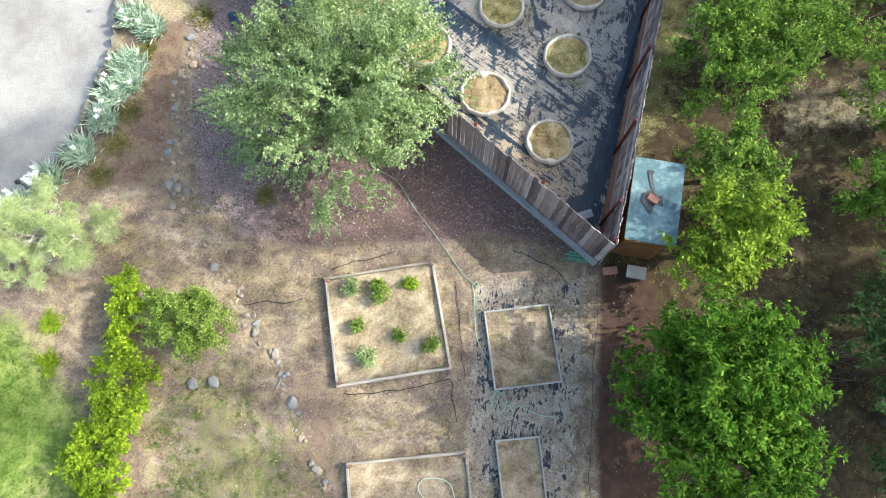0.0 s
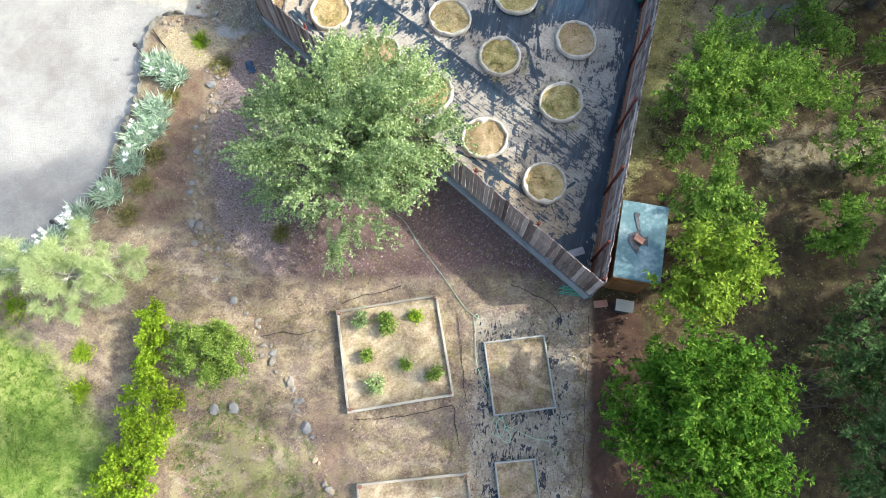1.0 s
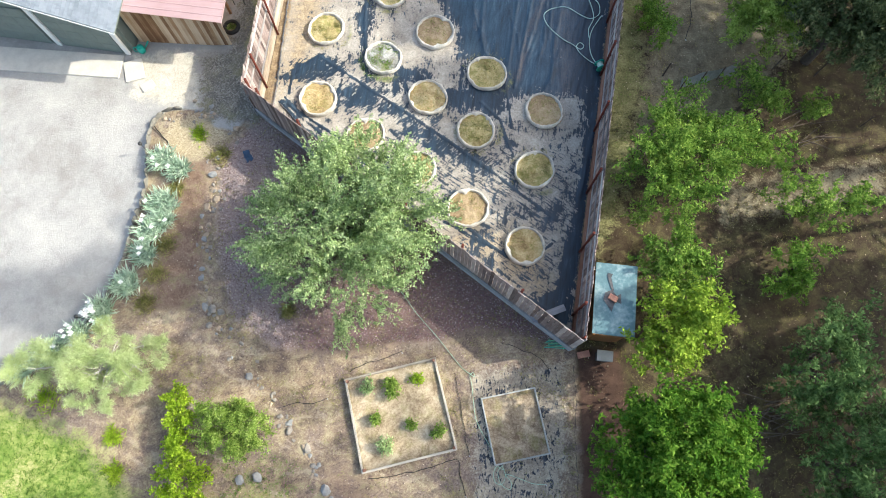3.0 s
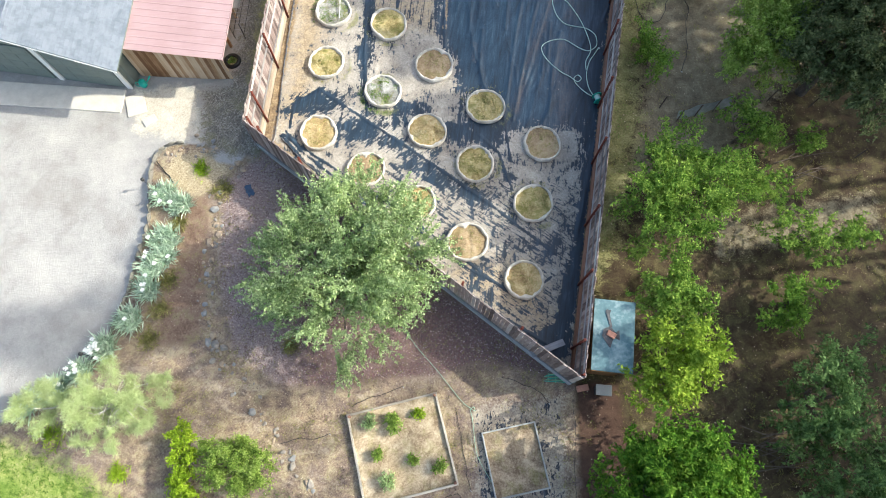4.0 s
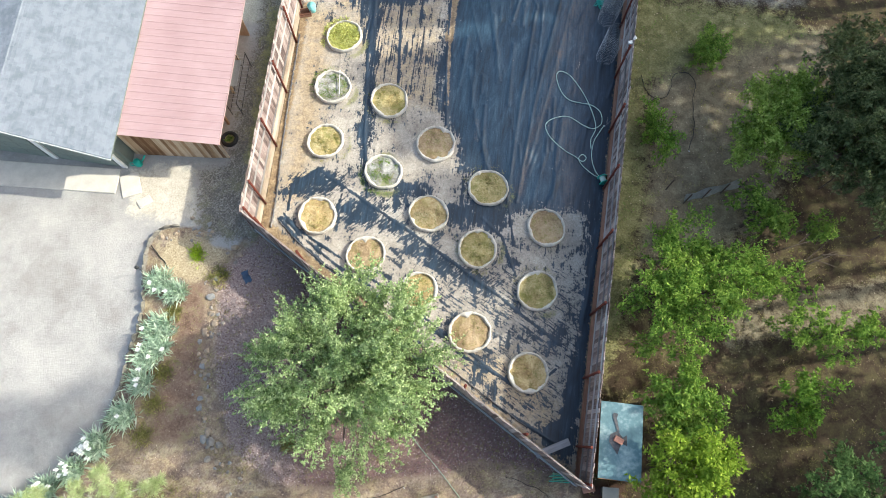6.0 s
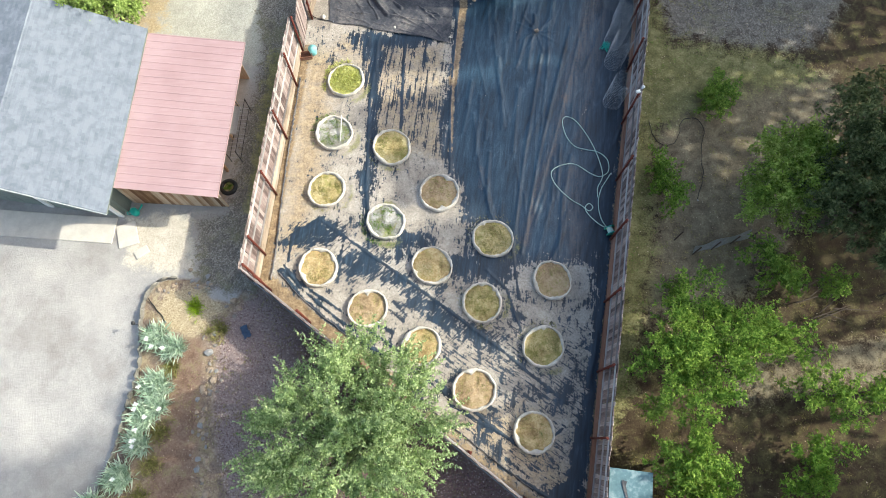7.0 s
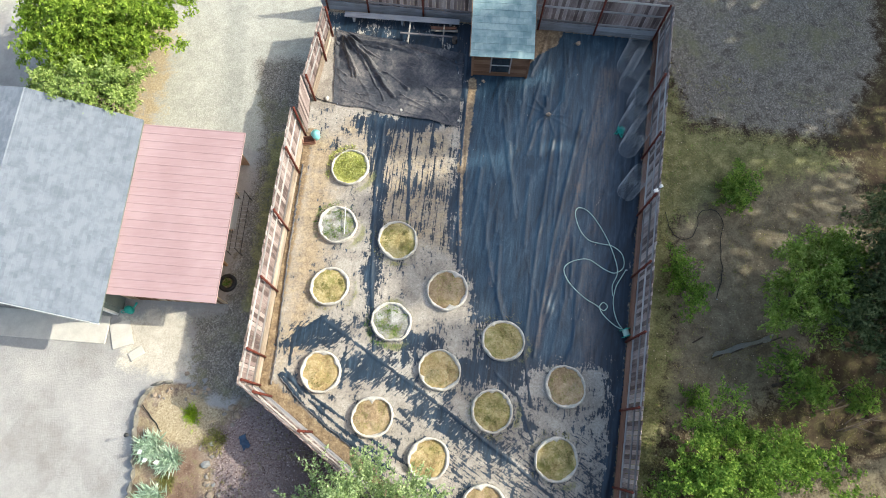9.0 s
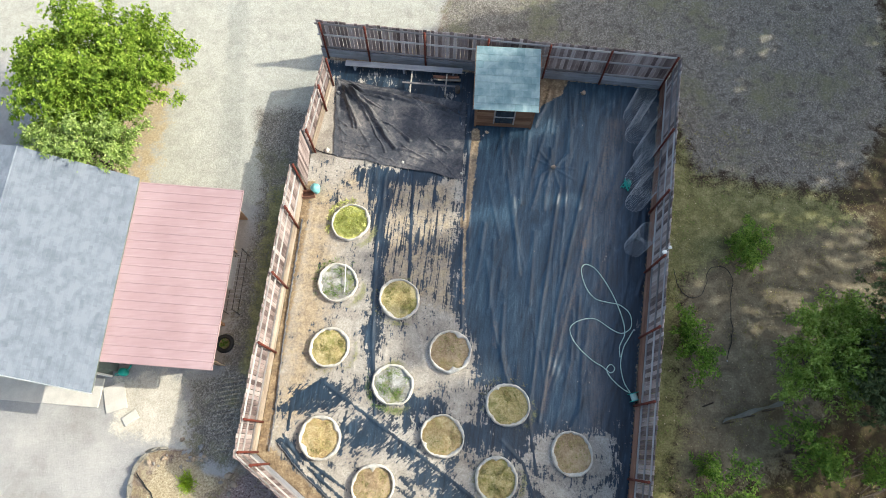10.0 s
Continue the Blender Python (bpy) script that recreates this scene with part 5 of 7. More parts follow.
# ---- coop and hut ----
def coop():
    a = -6.1
    ob = thing("chicken_coop", (3.34, 27.70, 0), a, "small brown wooden coop with blue-green shingle roof", "coop")
    W, D = 2.36, 2.25
    part("floor", block(0, 0, 0.12, W, D, 0.1, 0.01), M["coopwood"], ob)
    for y, h in ((-D / 2, 1.62), (D / 2, 2.0)):
        for x in (-W / 2 + .04, W / 2 - .04):
            part("corner_post", block(x, y, h / 2, 0.08, 0.08, h, 0.006), M["coopwood"], ob)
    for k in range(6):
        for sgn in (-1, 1):
            part("siding_board", block(sgn * (W / 2 - .005), 0, 0.2 + k * 0.27, 0.022, D - 0.06, 0.262), M["coopwood"], ob)
        part("siding_board", block(0, D / 2, 0.2 + k * 0.27, W - 0.06, 0.022, 0.262), M["coopwood"], ob)
        z = 0.2 + k * 0.27
        for x, w in ((-0.79, 0.74), (0.79, 0.74)) if 1 <= k <= 4 else ((0, W - 0.05),):
            part("siding_board", block(x, -D / 2, z, w, 0.022, 0.262), M["coopwood"], ob)
    win = part("window", block(0, -D / 2 - 0.005, 0.87, 0.86, 0.05, 1.10, 0.006), M["coopwood"], ob, "dark two-pane window in a pale frame")
    for z in (0.62, 1.13):
        part("pane", block(0, -D / 2 - 0.033, z, 0.72, 0.012, 0.44), M["glass"], win)
    part("window_bar", block(0, -D / 2 - 0.04, 0.875, 0.80, 0.02, 0.05), M["rail"], win)
    for x in (-0.40, 0.40):
        part("window_bar", block(x, -D / 2 - 0.04, 0.87, 0.05, 0.02, 1.06), M["rail"], win)
    # single-pitch roof, rising to the back
    e, t = Vector((0, -D / 2 - 0.2, 1.66)), Vector((0, D / 2 + 0.12, 2.06))
    ang = math.degrees(math.atan2(t.z - e.z, t.y - e.y))
    deck = part("roof_deck", block(0, 0, 0, 2.56, (t - e).length, 0.035, 0.004), M["coopwood"], ob)
    c = e.lerp(t, 0.5)
    deck.matrix_basis = pose(c.x, c.y, c.z, ang, 0, 0)
    rng = random.Random(9)
    tile = [mesh_of("shingle", *block(0, 0, 0, w, 0.34, 0.012), M["coopshingle"]) for w in (0.998, 0.996, 0.999)]
    L = (t - e).length
    for r in range(9):
        y = -L / 2 + 0.15 + r * (L - 0.3) / 8
        x0 = -1.27 - (0.16 if r % 2 else 0)
        while x0 < 1.26:
            lo, hi = max(x0, -1.27), min(x0 + 0.3175, 1.27)
            if hi - lo > 0.04:
                sh = part("shingle", rng.choice(tile), None, deck)
                sh.matrix_basis = pose((lo + hi) / 2, y, 0.03 + 0.002 * (r % 3), -2.0, 0, rng.uniform(-.4, .4)) @ Matrix.Diagonal((hi - lo, 1, 1, 1))
            x0 += 0.3175
    for sgn in (-1, 1):
        part("verge_board", block(sgn * 1.29, 0, 0.0, 0.022, L, 0.09), M["coopwood"], deck)


coop()


def hut():
    nw, ne, se, sw = (5.50, 6.98), (6.84, 6.74), (6.38, 4.40), (5.06, 4.63)
    cx, cy = sum(p[0] for p in (nw, ne, se, sw)) / 4, sum(p[1] for p in (nw, ne, se, sw)) / 4
    a = math.degrees(math.atan2(ne[1] - nw[1], ne[0] - nw[0]))
    ob = thing("garden_hut", (cx, cy, 0), a, "narrow plywood hut with a stained blue-green roof", "hut")
    for x in (-0.56, 0.56):
        part("side_wall", block(x, 0, 0.92, 0.03, 2.15, 1.9, 0.004), M["hutwood"], ob)
    for y in (-1.07, 1.07):
        part("end_wall", block(0, y, 0.92, 1.09, 0.03, 1.9, 0.004), M["hutwood"], ob)
    part("door", block(0, -1.10, 0.85, 0.8, 0.03, 1.6, 0.008), M["hutwood"], ob, "plywood door")
    part("door_batten", block(0, -1.125, 1.3, 0.74, 0.02, 0.09, 0.004), M["hutwood"], ob)
    roof = part("roof", block(0, 0, 0, 1.36, 2.40, 0.045, 0.01), M["hutroof"], ob, "stained blue-green roofing sheet")
    roof.matrix_basis = pose(0, 0, 1.90, 0, -3, 0)
    part("fascia", block(0, -1.21, 1.84, 1.3, 0.02, 0.09, 0.004), M["hutwood"], ob)
    # brick and torn roofing felt on top
    m = Matrix(ob.matrix_basis)
    b = thing("brick", m @ Vector((-0.09, 0.02, 1.945)), -35, "pinkish brick weighing down felt on the hut roof", "brick")
    part("body", block(0, 0, 0.05, 0.30, 0.19, 0.09, 0.01), M["brick"], b)
    rng = random.Random(12)
    f = thing("roofing_felt", m @ Vector((-0.1, 0.05, 1.928)), 0, "torn dark scrap of roofing felt held by a brick", "felt scrap")
    for pts in ([(-0.35, -0.05), (-0.1, -0.55), (0.1, -0.15), (0.35, -0.3), (0.42, 0.15), (0.2, 0.05), (0.02, 0.3), (-0.25, 0.2)],
                [(0.02, 0.25), (0.1, 0.26), (0.06, 0.78), (0.14, 0.92), (-0.03, 0.98), (-0.08, 0.9)]):
        n = len(pts)
        v = [Vector((x * 0.85, y * 0.85, -0.01 + 0.045 * x * 0.0 + rng.uniform(0.004, 0.02))) for x, y in pts]
        v += [p + Vector((0, 0, 0.008)) for p in v]
        fc = [tuple(range(n - 1, -1, -1)), tuple(range(n, 2 * n))] + [(i, (i + 1) % n, n + (i + 1) % n, n + i) for i in range(n)]
        part("scrap", (v, fc), M["tarp"], f)
    box = thing("water_meter_box", (5.76, 4.02, 0), -9, "low box with a pale grey lid beside the hut", "box")
    part("body", block(0, 0, 0.24, 0.44, 0.28, 0.5, 0.015), M["darkmetal"], box)
    part("lid", block(0, 0, 0.52, 0.55, 0.37, 0.04, 0.01), M["concrete"], box, "pale grey lid")
    br = thing("brick", (5.13, 4.15, 0), 8, "pinkish concrete brick lying on red soil", "brick")
    part("body", block(0, 0, 0.07, 0.42, 0.22, 0.15, 0.012), M["brick"], br)


hut()


# ---- raised beds ----
def bed(at, turn, w, d, mat, soil, label, thick=0.06, h=0.22, posts=True):
    ob = thing("raised_bed", at, turn, label, "raised bed", "raised beds")
    rng = random.Random(int(w * 100))
    for x in (-w / 2, w / 2):
        part("side_board", moved(block(0, 0, 0, d, thick, h, 0.008), pose(x, 0, h / 2 - 0.02, 0, 0, 90 + rng.uniform(-.5, .5))), mat, ob)
    for y in (-d / 2, d / 2):
        part("side_board", block(0, y, h / 2 - 0.017 + 0.004, w + thick, thick, h, 0.008), mat, ob)
    if posts:
        for x in (-1, 1):
            for y in (-1, 1):
                part("corner_post", block(x * (w / 2 - 0.06), y * (d / 2 - 0.06), 0.14, 0.09, 0.09, 0.34, 0.008), M["kick_brown"], ob, "red-brown corner post")
    n = 24
    v, f = [], []
    for j in range(n + 1):
        for i in range(n + 1):
            x, y = (i / n - 0.5) * (w - thick), (j / n - 0.5) * (d - thick)
            v.append(Vector((x, y, 0.10 + 0.035 * noise.noise((x * 1.6 + w * 9, y * 1.6, 0)) + 0.018 * noise.noise((x * 6, y * 6, w)))))
    for j in range(n):
        for i in range(n):
            k = j * (n + 1) + i
            f.append((k, k + 1, k + n + 2, k + n + 1))
    part("soil", (v, f), M[soil], ob, "dry pale soil", True)
    return ob


bed((-1.32, 2.45, 0), 10.7, 3.16, 3.08, M["bedboard"], "bedsoil", "square timber raised bed of dry soil with young plants", 0.075)
bed((2.55, 1.88, 0), 8.5, 1.86, 2.18, M["bedboard_grey"], "bedsoil_brown", "grey timber raised bed of bare brown soil", 0.05, 0.2, False)
bed((-0.40, -2.72, 0), 7.0, 3.22, 3.05, M["bedboard"], "bedsoil_brown", "timber raised bed of straw-covered brown soil", 0.075)
bed((2.53, -1.72, 0), 6.8, 1.16, 2.2, M["bedboard_grey"], "bedsoil_brown", "small grey timber raised bed of dry soil", 0.045, 0.2, False)


def young_plant(x, y, r, h, seed, mat):
    ob = thing("garden_plant", (x, y, 0.10), 0, "young leafy green plant in dry bed soil", "plant", "plants in the bed")
    rs = np.random.RandomState(seed)
    c, u = crown_points(rs, [(0, 0, h * 0.55, r, r, h * 0.5)], int(14 + 110 * r), 0.3, 0.5)
    n = len(c) * 9
    roots = np.repeat(c, 9, axis=0) + rs.normal(size=(n, 3)) * 0.05
    d = np.repeat(u, 9, axis=0) + rs.normal(size=(n, 3)) * 0.8
    np.random.seed(seed)
    part("foliage", blades_mesh("foliage", roots, d, 0.07 + 0.06 * rs.rand(n), 0.04 + 0.02 * rs.rand(n), mat), None, ob)
    part("stem", join(*[tube([(0, 0, -0.02), Vector(c[k]) * 0.6, c[k]], [0.012, 0.008, 0.004], 5) for k in range(0, len(c), max(1, len(c) // 8))]), M["bark"], ob)


for i, (x, y, r, h) in enumerate(((-2.42, 3.42, 0.27, 0.35), (-1.55, 3.22, 0.30, 0.5), (-1.62, 3.5, 0.2, 0.4), (-0.70, 3.58, 0.2, 0.25), (-2.12, 2.33, 0.2, 0.35), (-0.95, 2.1, 0.17, 0.25), (-1.82, 1.45, 0.33, 0.45), (-0.06, 1.85, 0.28, 0.5))):
    young_plant(x, y, r * 0.82, h * 0.85, 40 + i, M["leaf_yellow"] if i == 3 else M["leaf_willow"] if i in (0, 6) else M["leaf_bush"])


# ---- grow pots ----
def grow_pot(x, y, fill, torn, seed):
    rng = random.Random(seed)
    words = {"gold": "golden dry straw", "tan": "bare tan soil", "green": "mossy weeds over straw", "weedy": "patchy green weeds", "lush": "lush yellow-green grass"}[fill]
    turn = rng.uniform(0, 360)
    ob = thing("grow_pot", (x, y, 0.0), turn, "round pale felt grow pot filled with " + words, "grow pot", "grow pots")
    R = 0.735 + rng.uniform(-0.03, 0.03)
    n, H = 96, 0.21
    egg, ph = rng.uniform(0.0, 0.04), rng.uniform(0, 6.28)
    off = rng.uniform(-90, 90)
    wall_w = 0.034 if fill not in ("green", "lush") else 0.024
    flaps = [(rng.uniform(0, 6.28), rng.uniform(0.14, 0.34), rng.uniform(0.8, 1.8)) for _ in range(3 if torn else 1)]
    prof = [(0.0, 0.0), (0.03, 0.07), (0.028, 0.14), (0.0, H), (-0.022, H + 0.008), (-0.04 - wall_w * 0.4, H - 0.01), (-0.052 - wall_w * 0.7, H - 0.08)]
    verts, faces = [], []
    for k in range(n):
        a = 2 * math.pi * k / n
        base = R * (1 + egg * math.cos(2 * a + ph))
        fold = 0.05 * noise.noise((math.cos(a) * 2.2 + off, math.sin(a) * 2.2, 1.0)) + 0.03 * noise.noise((math.cos(a) * 7 + off, math.sin(a) * 7, 2.0)) + 0.018 * noise.noise((math.cos(a) * 15 + off, math.sin(a) * 15, 4.0))
        lipw = 1.0 + 0.9 * noise.noise((math.cos(a) * 1.6 + off, math.sin(a) * 1.6, 5.0)) + 0.35 * noise.noise((math.cos(a) * 5 + off, math.sin(a) * 5, 6.0))
        for fa, fw, fh in flaps:
            gap = abs((a - fa + math.pi) % (2 * math.pi) - math.pi)
            lipw += fh * max(0.0, 1 - gap / fw)
        zz = 0.04 * noise.noise((math.cos(a) * 2.6 + off, math.sin(a) * 2.6, 9.0))
        for d, z in prof:
            r = base + (d if d > -0.02 else d * max(0.3, lipw)) + fold * (0.4 + z)
            verts.append(Vector((math.cos(a) * r, math.sin(a) * r, z + (zz if z > 0.15 else 0))))
    m = len(prof)
    for k in range(n):
        j = (k + 1) % n
        for q in range(m - 1):
            faces.append((k * m + q, j * m + q, j * m + q + 1, k * m + q + 1))
    part("felt_wall", (verts, faces), M["felt"], ob, "", True)
    v, f = [Vector((0, 0, H - 0.03))], []
    rings = 9
    for i in range(1, rings + 1):
        for k in range(36):
            a = 2 * math.pi * k / 36
            r = (R - 0.03) * i / rings
            p = Vector((math.cos(a) * r, math.sin(a) * r, 0))
            p.z = H - 0.06 + 0.04 * noise.noise((p.x * 2.4 + off, p.y * 2.4, 0)) + 0.02 * noise.noise((p.x * 8, p.y * 8, off)) - 0.03 * (i / rings) ** 3
            v.append(p)
    for k in range(36):
        f.append((0, 1 + k, 1 + (k + 1) % 36))
        for i in range(rings - 1):
            a, b = 1 + i * 36, 1 + (i + 1) * 36
            f.append((a + k, b + k, b + (k + 1) % 36, a + (k + 1) % 36))
    soil = {"gold": "potsoil_gold", "tan": "potsoil_tan", "green": "potsoil_green", "weedy": "potsoil_pale", "lush": "potsoil_lush"}[fill]
    part("soil", (v, f), M[soil], ob, "", True)
    rs = np.random.RandomState(seed)
    count = {"gold": 34, "tan": 30, "green": 80, "weedy": 85, "lush": 240}[fill]
    c = []
    while len(c) < count:
        px, py = rs.uniform(-0.6, 0.6, 2)
        patch = noise.noise((px * 2.2 + off, py * 2.2, 3.0))
        if math.hypot(px, py) < 0.58 and (patch > -0.1 or fill in ("lush", "gold", "tan") or rs.rand() < 0.1):
            c.append((px, py, H - 0.07))
    if fill in ("weedy", "green", "lush"):
        for _ in range(46 if fill != "green" else 26):
            a = rs.normal() * 0.7 + seed
            c.append((math.cos(a) * (R + 0.1 + rs.rand() * 0.15), math.sin(a) * (R + 0.1 + rs.rand() * 0.15), 0.0))
    mat = {"gold": "grass", "tan": "grass", "green": "grass", "weedy": "grass_green", "lush": "leaf_lush"}[fill]
    g = part("grass", tuft_mesh("grass", c, 7, 0.06 if fill != "lush" else 0.12, 0.012 if fill != "lush" else 0.022, M[mat], 0.055, seed), None, ob)
    g["kind"] = "stuff"
    if seed == 102:
        stick = part("stake", tube([(0.28, -0.42, 0.22), (0.33, 0.66, 0.30)], 0.016, 6), M["white"], ob, "thin white stick lying across the pot")
        stick.matrix_basis = pose(0, 0, 0, 0, 0, -turn)


for i, (x, y, fill, torn) in enumerate(POTS):
    grow_pot(x, y, fill, torn, 100 + i)


# ---- tarp, lumber and clutter inside the fence ----
def loose_tarp():
    A, B, C, D = Vector((-3.62, 29.2, 0)), Vector((1.8, 27.75, 0)), Vector((1.4, 24.3, 0)), Vector((-3.75, 25.62, 0))
    n = 190
    v, f = [], []
    rng = random.Random(21)
    waves = [(rng.uniform(-0.5, 1.0), rng.uniform(0, 6.28), rng.uniform(5, 16), rng.uniform(0.008, 0.022)) for _ in range(9)]
    folds = []
    for k in range(12):
        a = -0.25 - 1.15 * k / 11 + rng.uniform(-0.04, 0.04)
        L = rng.uniform(1.6, 4.4)
        o = Vector((-3.3 + rng.uniform(-0.1, 0.4), 28.8 + rng.uniform(-0.4, 0.1), 0))
        folds.append((o, o + Vector((math.cos(a), math.sin(a), 0)) * L, rng.uniform(0.08, 0.17), rng.uniform(0.05, 0.10)))
    for k in range(52):
        o = Vector((rng.uniform(-3.7, 1.0), rng.uniform(25.0, 28.4), 0))
        a = rng.uniform(-0.9, -0.1)
        folds.append((o, o + Vector((math.cos(a), math.sin(a), 0)) * rng.uniform(0.4, 1.6), rng.uniform(0.02, 0.06), rng.uniform(0.03, 0.05)))
    for j in range(n + 1):
        for i in range(n + 1):
            s, t = i / n, j / n
            p = D.lerp(C, s).lerp(A.lerp(B, s), t)
            edge = min(s, 1 - s, t, 1 - t)
            fan = math.atan2(1.02 - t, s + 0.03)
            h = 0.05
            for q, ph, k, amp in waves:
                h += 2.6 * amp * (1 - 2 * abs(math.sin(fan * k * 0.8 + ph + q * s * 4)) ** 0.7) * min(1, edge * 6) * (0.3 + 1.4 * max(0, 1 - math.hypot(s, 1 - t)))
            for o, e, amp, w in folds:
                d = e - o
                q = max(0, min(1, (p - o).dot(d) / d.length_squared))
                h += amp * math.exp(-((p - o - d * q).length / w) ** 2) * min(1, edge * 12)
            h += 0.05 * noise.noise((p.x * 1.1, p.y * 1.1, 2)) + 0.02 * noise.noise((p.x * 4, p.y * 4, 3))
            h += 0.04 * max(0, 1 - edge * 30) * (0.4 + 0.6 * noise.noise((p.x * 3, p.y * 3, 8)))
            p += Vector((0.06 * noise.noise((s * 7, t * 7, 1)), 0.08 * noise.noise((s * 6, t * 6, 4)), 0))
            p.z = max(0.035, h + 0.02)
            v.append(p)
    for j in range(n):
        for i in range(n):
            k = j * (n + 1) + i
            f.append((k, k + 1, k + n + 2, k + n + 1))
    ob = part("tarpaulin", (v, f), M["tarp"], None, "", True)
    tagged(ob, "crumpled black tarpaulin spread over the ground cloth", "tarpaulin")


loose_tarp()


def liner_edge():
    """The rolled edge of the ground cloth along the west fence."""
    rng = random.Random(77)
    for k, (pts, r) in enumerate((([(-5.98, 14.25), (-5.82, 15.4), (-5.7, 16.8), (-5.5, 18.8), (-5.3, 20.4), (-5.1, 21.9), (-4.97, 22.9)], 0.04), ([(-5.67, 14.5), (-4.75, 13.4), (-3.4, 12.2), (-2.2, 11.0), (-0.8, 9.7), (0.6, 8.5), (2.0, 7.3), (3.2, 6.3)], 0.028))):
        ob = thing("cloth_roll", (0, 0, 0), 0, "rolled black edge of the ground cloth along the fence", "cloth edge")
        path = glide([(x, y, 0.045) for x, y in pts], 14)
        path = [p + Vector((rng.gauss(0, 0.012), rng.gauss(0, 0.012), rng.uniform(0, 0.02))) for p in path]
        part("roll", tube(path, [r * rng.uniform(0.6, 1.2) for _ in path], 8), M["tarp"], ob, "", True)


liner_edge()


def loose_stones():
    rng = random.Random(31)
    for x, y, s, m, lab in ((5.12, 24.65, 0.2, "rock_tan", "round tan stone holding down the ground cloth"), (-4.0, 25.85, 0.2, "felt", "pale stone holding down the tarpaulin edge"), (-0.95, 25.15, 0.12, "felt", "pale stone holding down the tarpaulin edge"),
                            (1.4, 24.55, 0.13, "felt", "pale stone holding down the tarpaulin edge"), (2.55, 26.35, 0.15, "rock_tan", "tan stone beside the coop"), (6.75, 28.0, 0.2, "rock_tan", "tan stone at the fence foot"), (-3.55, 28.5, 0.18, "rock_blue", "grey stone on the tarpaulin corner")):
        ob = thing("stone", (x, y, 0.07 if x == 5.12 else 0.03), rng.uniform(0, 360), lab, "stone")
        part("body", stone(rng, s * 1.3, s, s * 0.9), M[m], ob)


loose_stones()


def lumber():
    ob = thing("bench", (-0.76, 29.42, 0), -7.4, "long low plank bench along the fence", "bench")
    part("plank", block(0, 0.0, 0.36, 4.95, 0.26, 0.045, 0.008), M["kick"], ob)
    for x in (-2.1, 0.0, 2.1):
        part("leg", block(x, 0, 0.17, 0.09, 0.22, 0.34, 0.008), M["kick"], ob)
    ob = thing("sawhorse", (0.25, 28.55, 0), -8, "low wooden rack of bleached laths beside the tarpaulin", "sawhorse")
    part("beam", block(0, 0, 0.34, 2.25, 0.07, 0.05, 0.006), M["rail"], ob)
    for x in (-0.75, 0.72):
        part("crossbar", block(x, 0.1, 0.29, 0.06, 1.0, 0.045, 0.006), M["bedboard"], ob)
        for y in (-0.32, 0.5):
            part("leg", block(x, y, 0.14, 0.05, 0.05, 0.27, 0.005), M["bedboard"], ob)
    for k, (x, y, z, L) in enumerate(((1.05, 28.92, 0.06, 1.15), (0.98, 28.99, 0.12, 1.05), (1.1, 28.86, 0.13, 0.9), (1.06, 28.94, 0.185, 1.0))):
        ob = thing("board", (x, y, z), -7 + k, "short reddish offcut board in a small stack", "board", "stacked offcuts")
        part("body", block(0, 0, 0.02, L, 0.13, 0.045, 0.006), M["kick_brown"] if k % 2 else M["bedboard"], ob)
    ob = thing("log_round", (1.45, 28.35, 0.03), 0, "short brown log standing by the boards", "log")
    part("body", tube([(0, 0, 0), (0, 0, 0.1), (0, 0, 0.3)], [0.12, 0.11, 0.11], 12), M["bark"], ob)
    pl = thing("plank", (3.95, 5.55, 0.62), 18, "grey plank resting across the fence corner", "plank")
    part("body", block(0, 0, 0, 1.25, 0.24, 0.045, 0.008), M["kick"], pl)


lumber()


def bucket():
    ob = thing("crate", (-4.72, 23.9, 0), 5, "low rust-brown crate beside the gate", "crate")
    for y in (-0.14, 0.14):
        for z in (0.08, 0.2):
            part("slat", block(0, y, z, 0.5, 0.02, 0.09, 0.004), M["kick_brown"], ob)
    for x in (-0.24, 0.24):
        part("end", block(x, 0, 0.14, 0.02, 0.27, 0.24, 0.004), M["kick_brown"], ob)
    part("base", block(0, 0, 0.03, 0.46, 0.26, 0.02), M["kick_brown"], ob)
    ob = thing("bucket", (-4.42, 24.08, 0.015), 0, "aqua plastic bucket beside the crate", "bucket")
    part("shell", tube([(0, 0, 0), (0, 0, 0.02), (0, 0, 0.36), (0, 0, 0.37), (0, 0, 0.35)], [0.13, 0.14, 0.19, 0.175, 0.165], 20), M["aqua"], ob, "", True)
    part("handle", tube(glide([(-0.185, 0, 0.36), (-0.1, 0.14, 0.38), (0.1, 0.14, 0.38), (0.185, 0, 0.36)], 5), 0.006, 6), M["steel"], ob)
    lamp = thing("post_lamp", (8.12, 20.16, 2.25), 12, "small white lamp head clamped to a fence post", "lamp")
    part("housing", block(0.06, 0, 0.10, 0.16, 0.12, 0.09, 0.02), M["white"], lamp)
    part("arm", tube([(0, 0, -0.1), (0, 0, 0.08), (0.25, 0.08, 0.16)], 0.014, 6), M["steel"], lamp)
    part("head", tube([(0.22, 0.08, 0.13), (0.26, 0.09, 0.17), (0.32, 0.10, 0.19)], [0.03, 0.06, 0.055], 10), M["white"], lamp, "", True)


bucket()


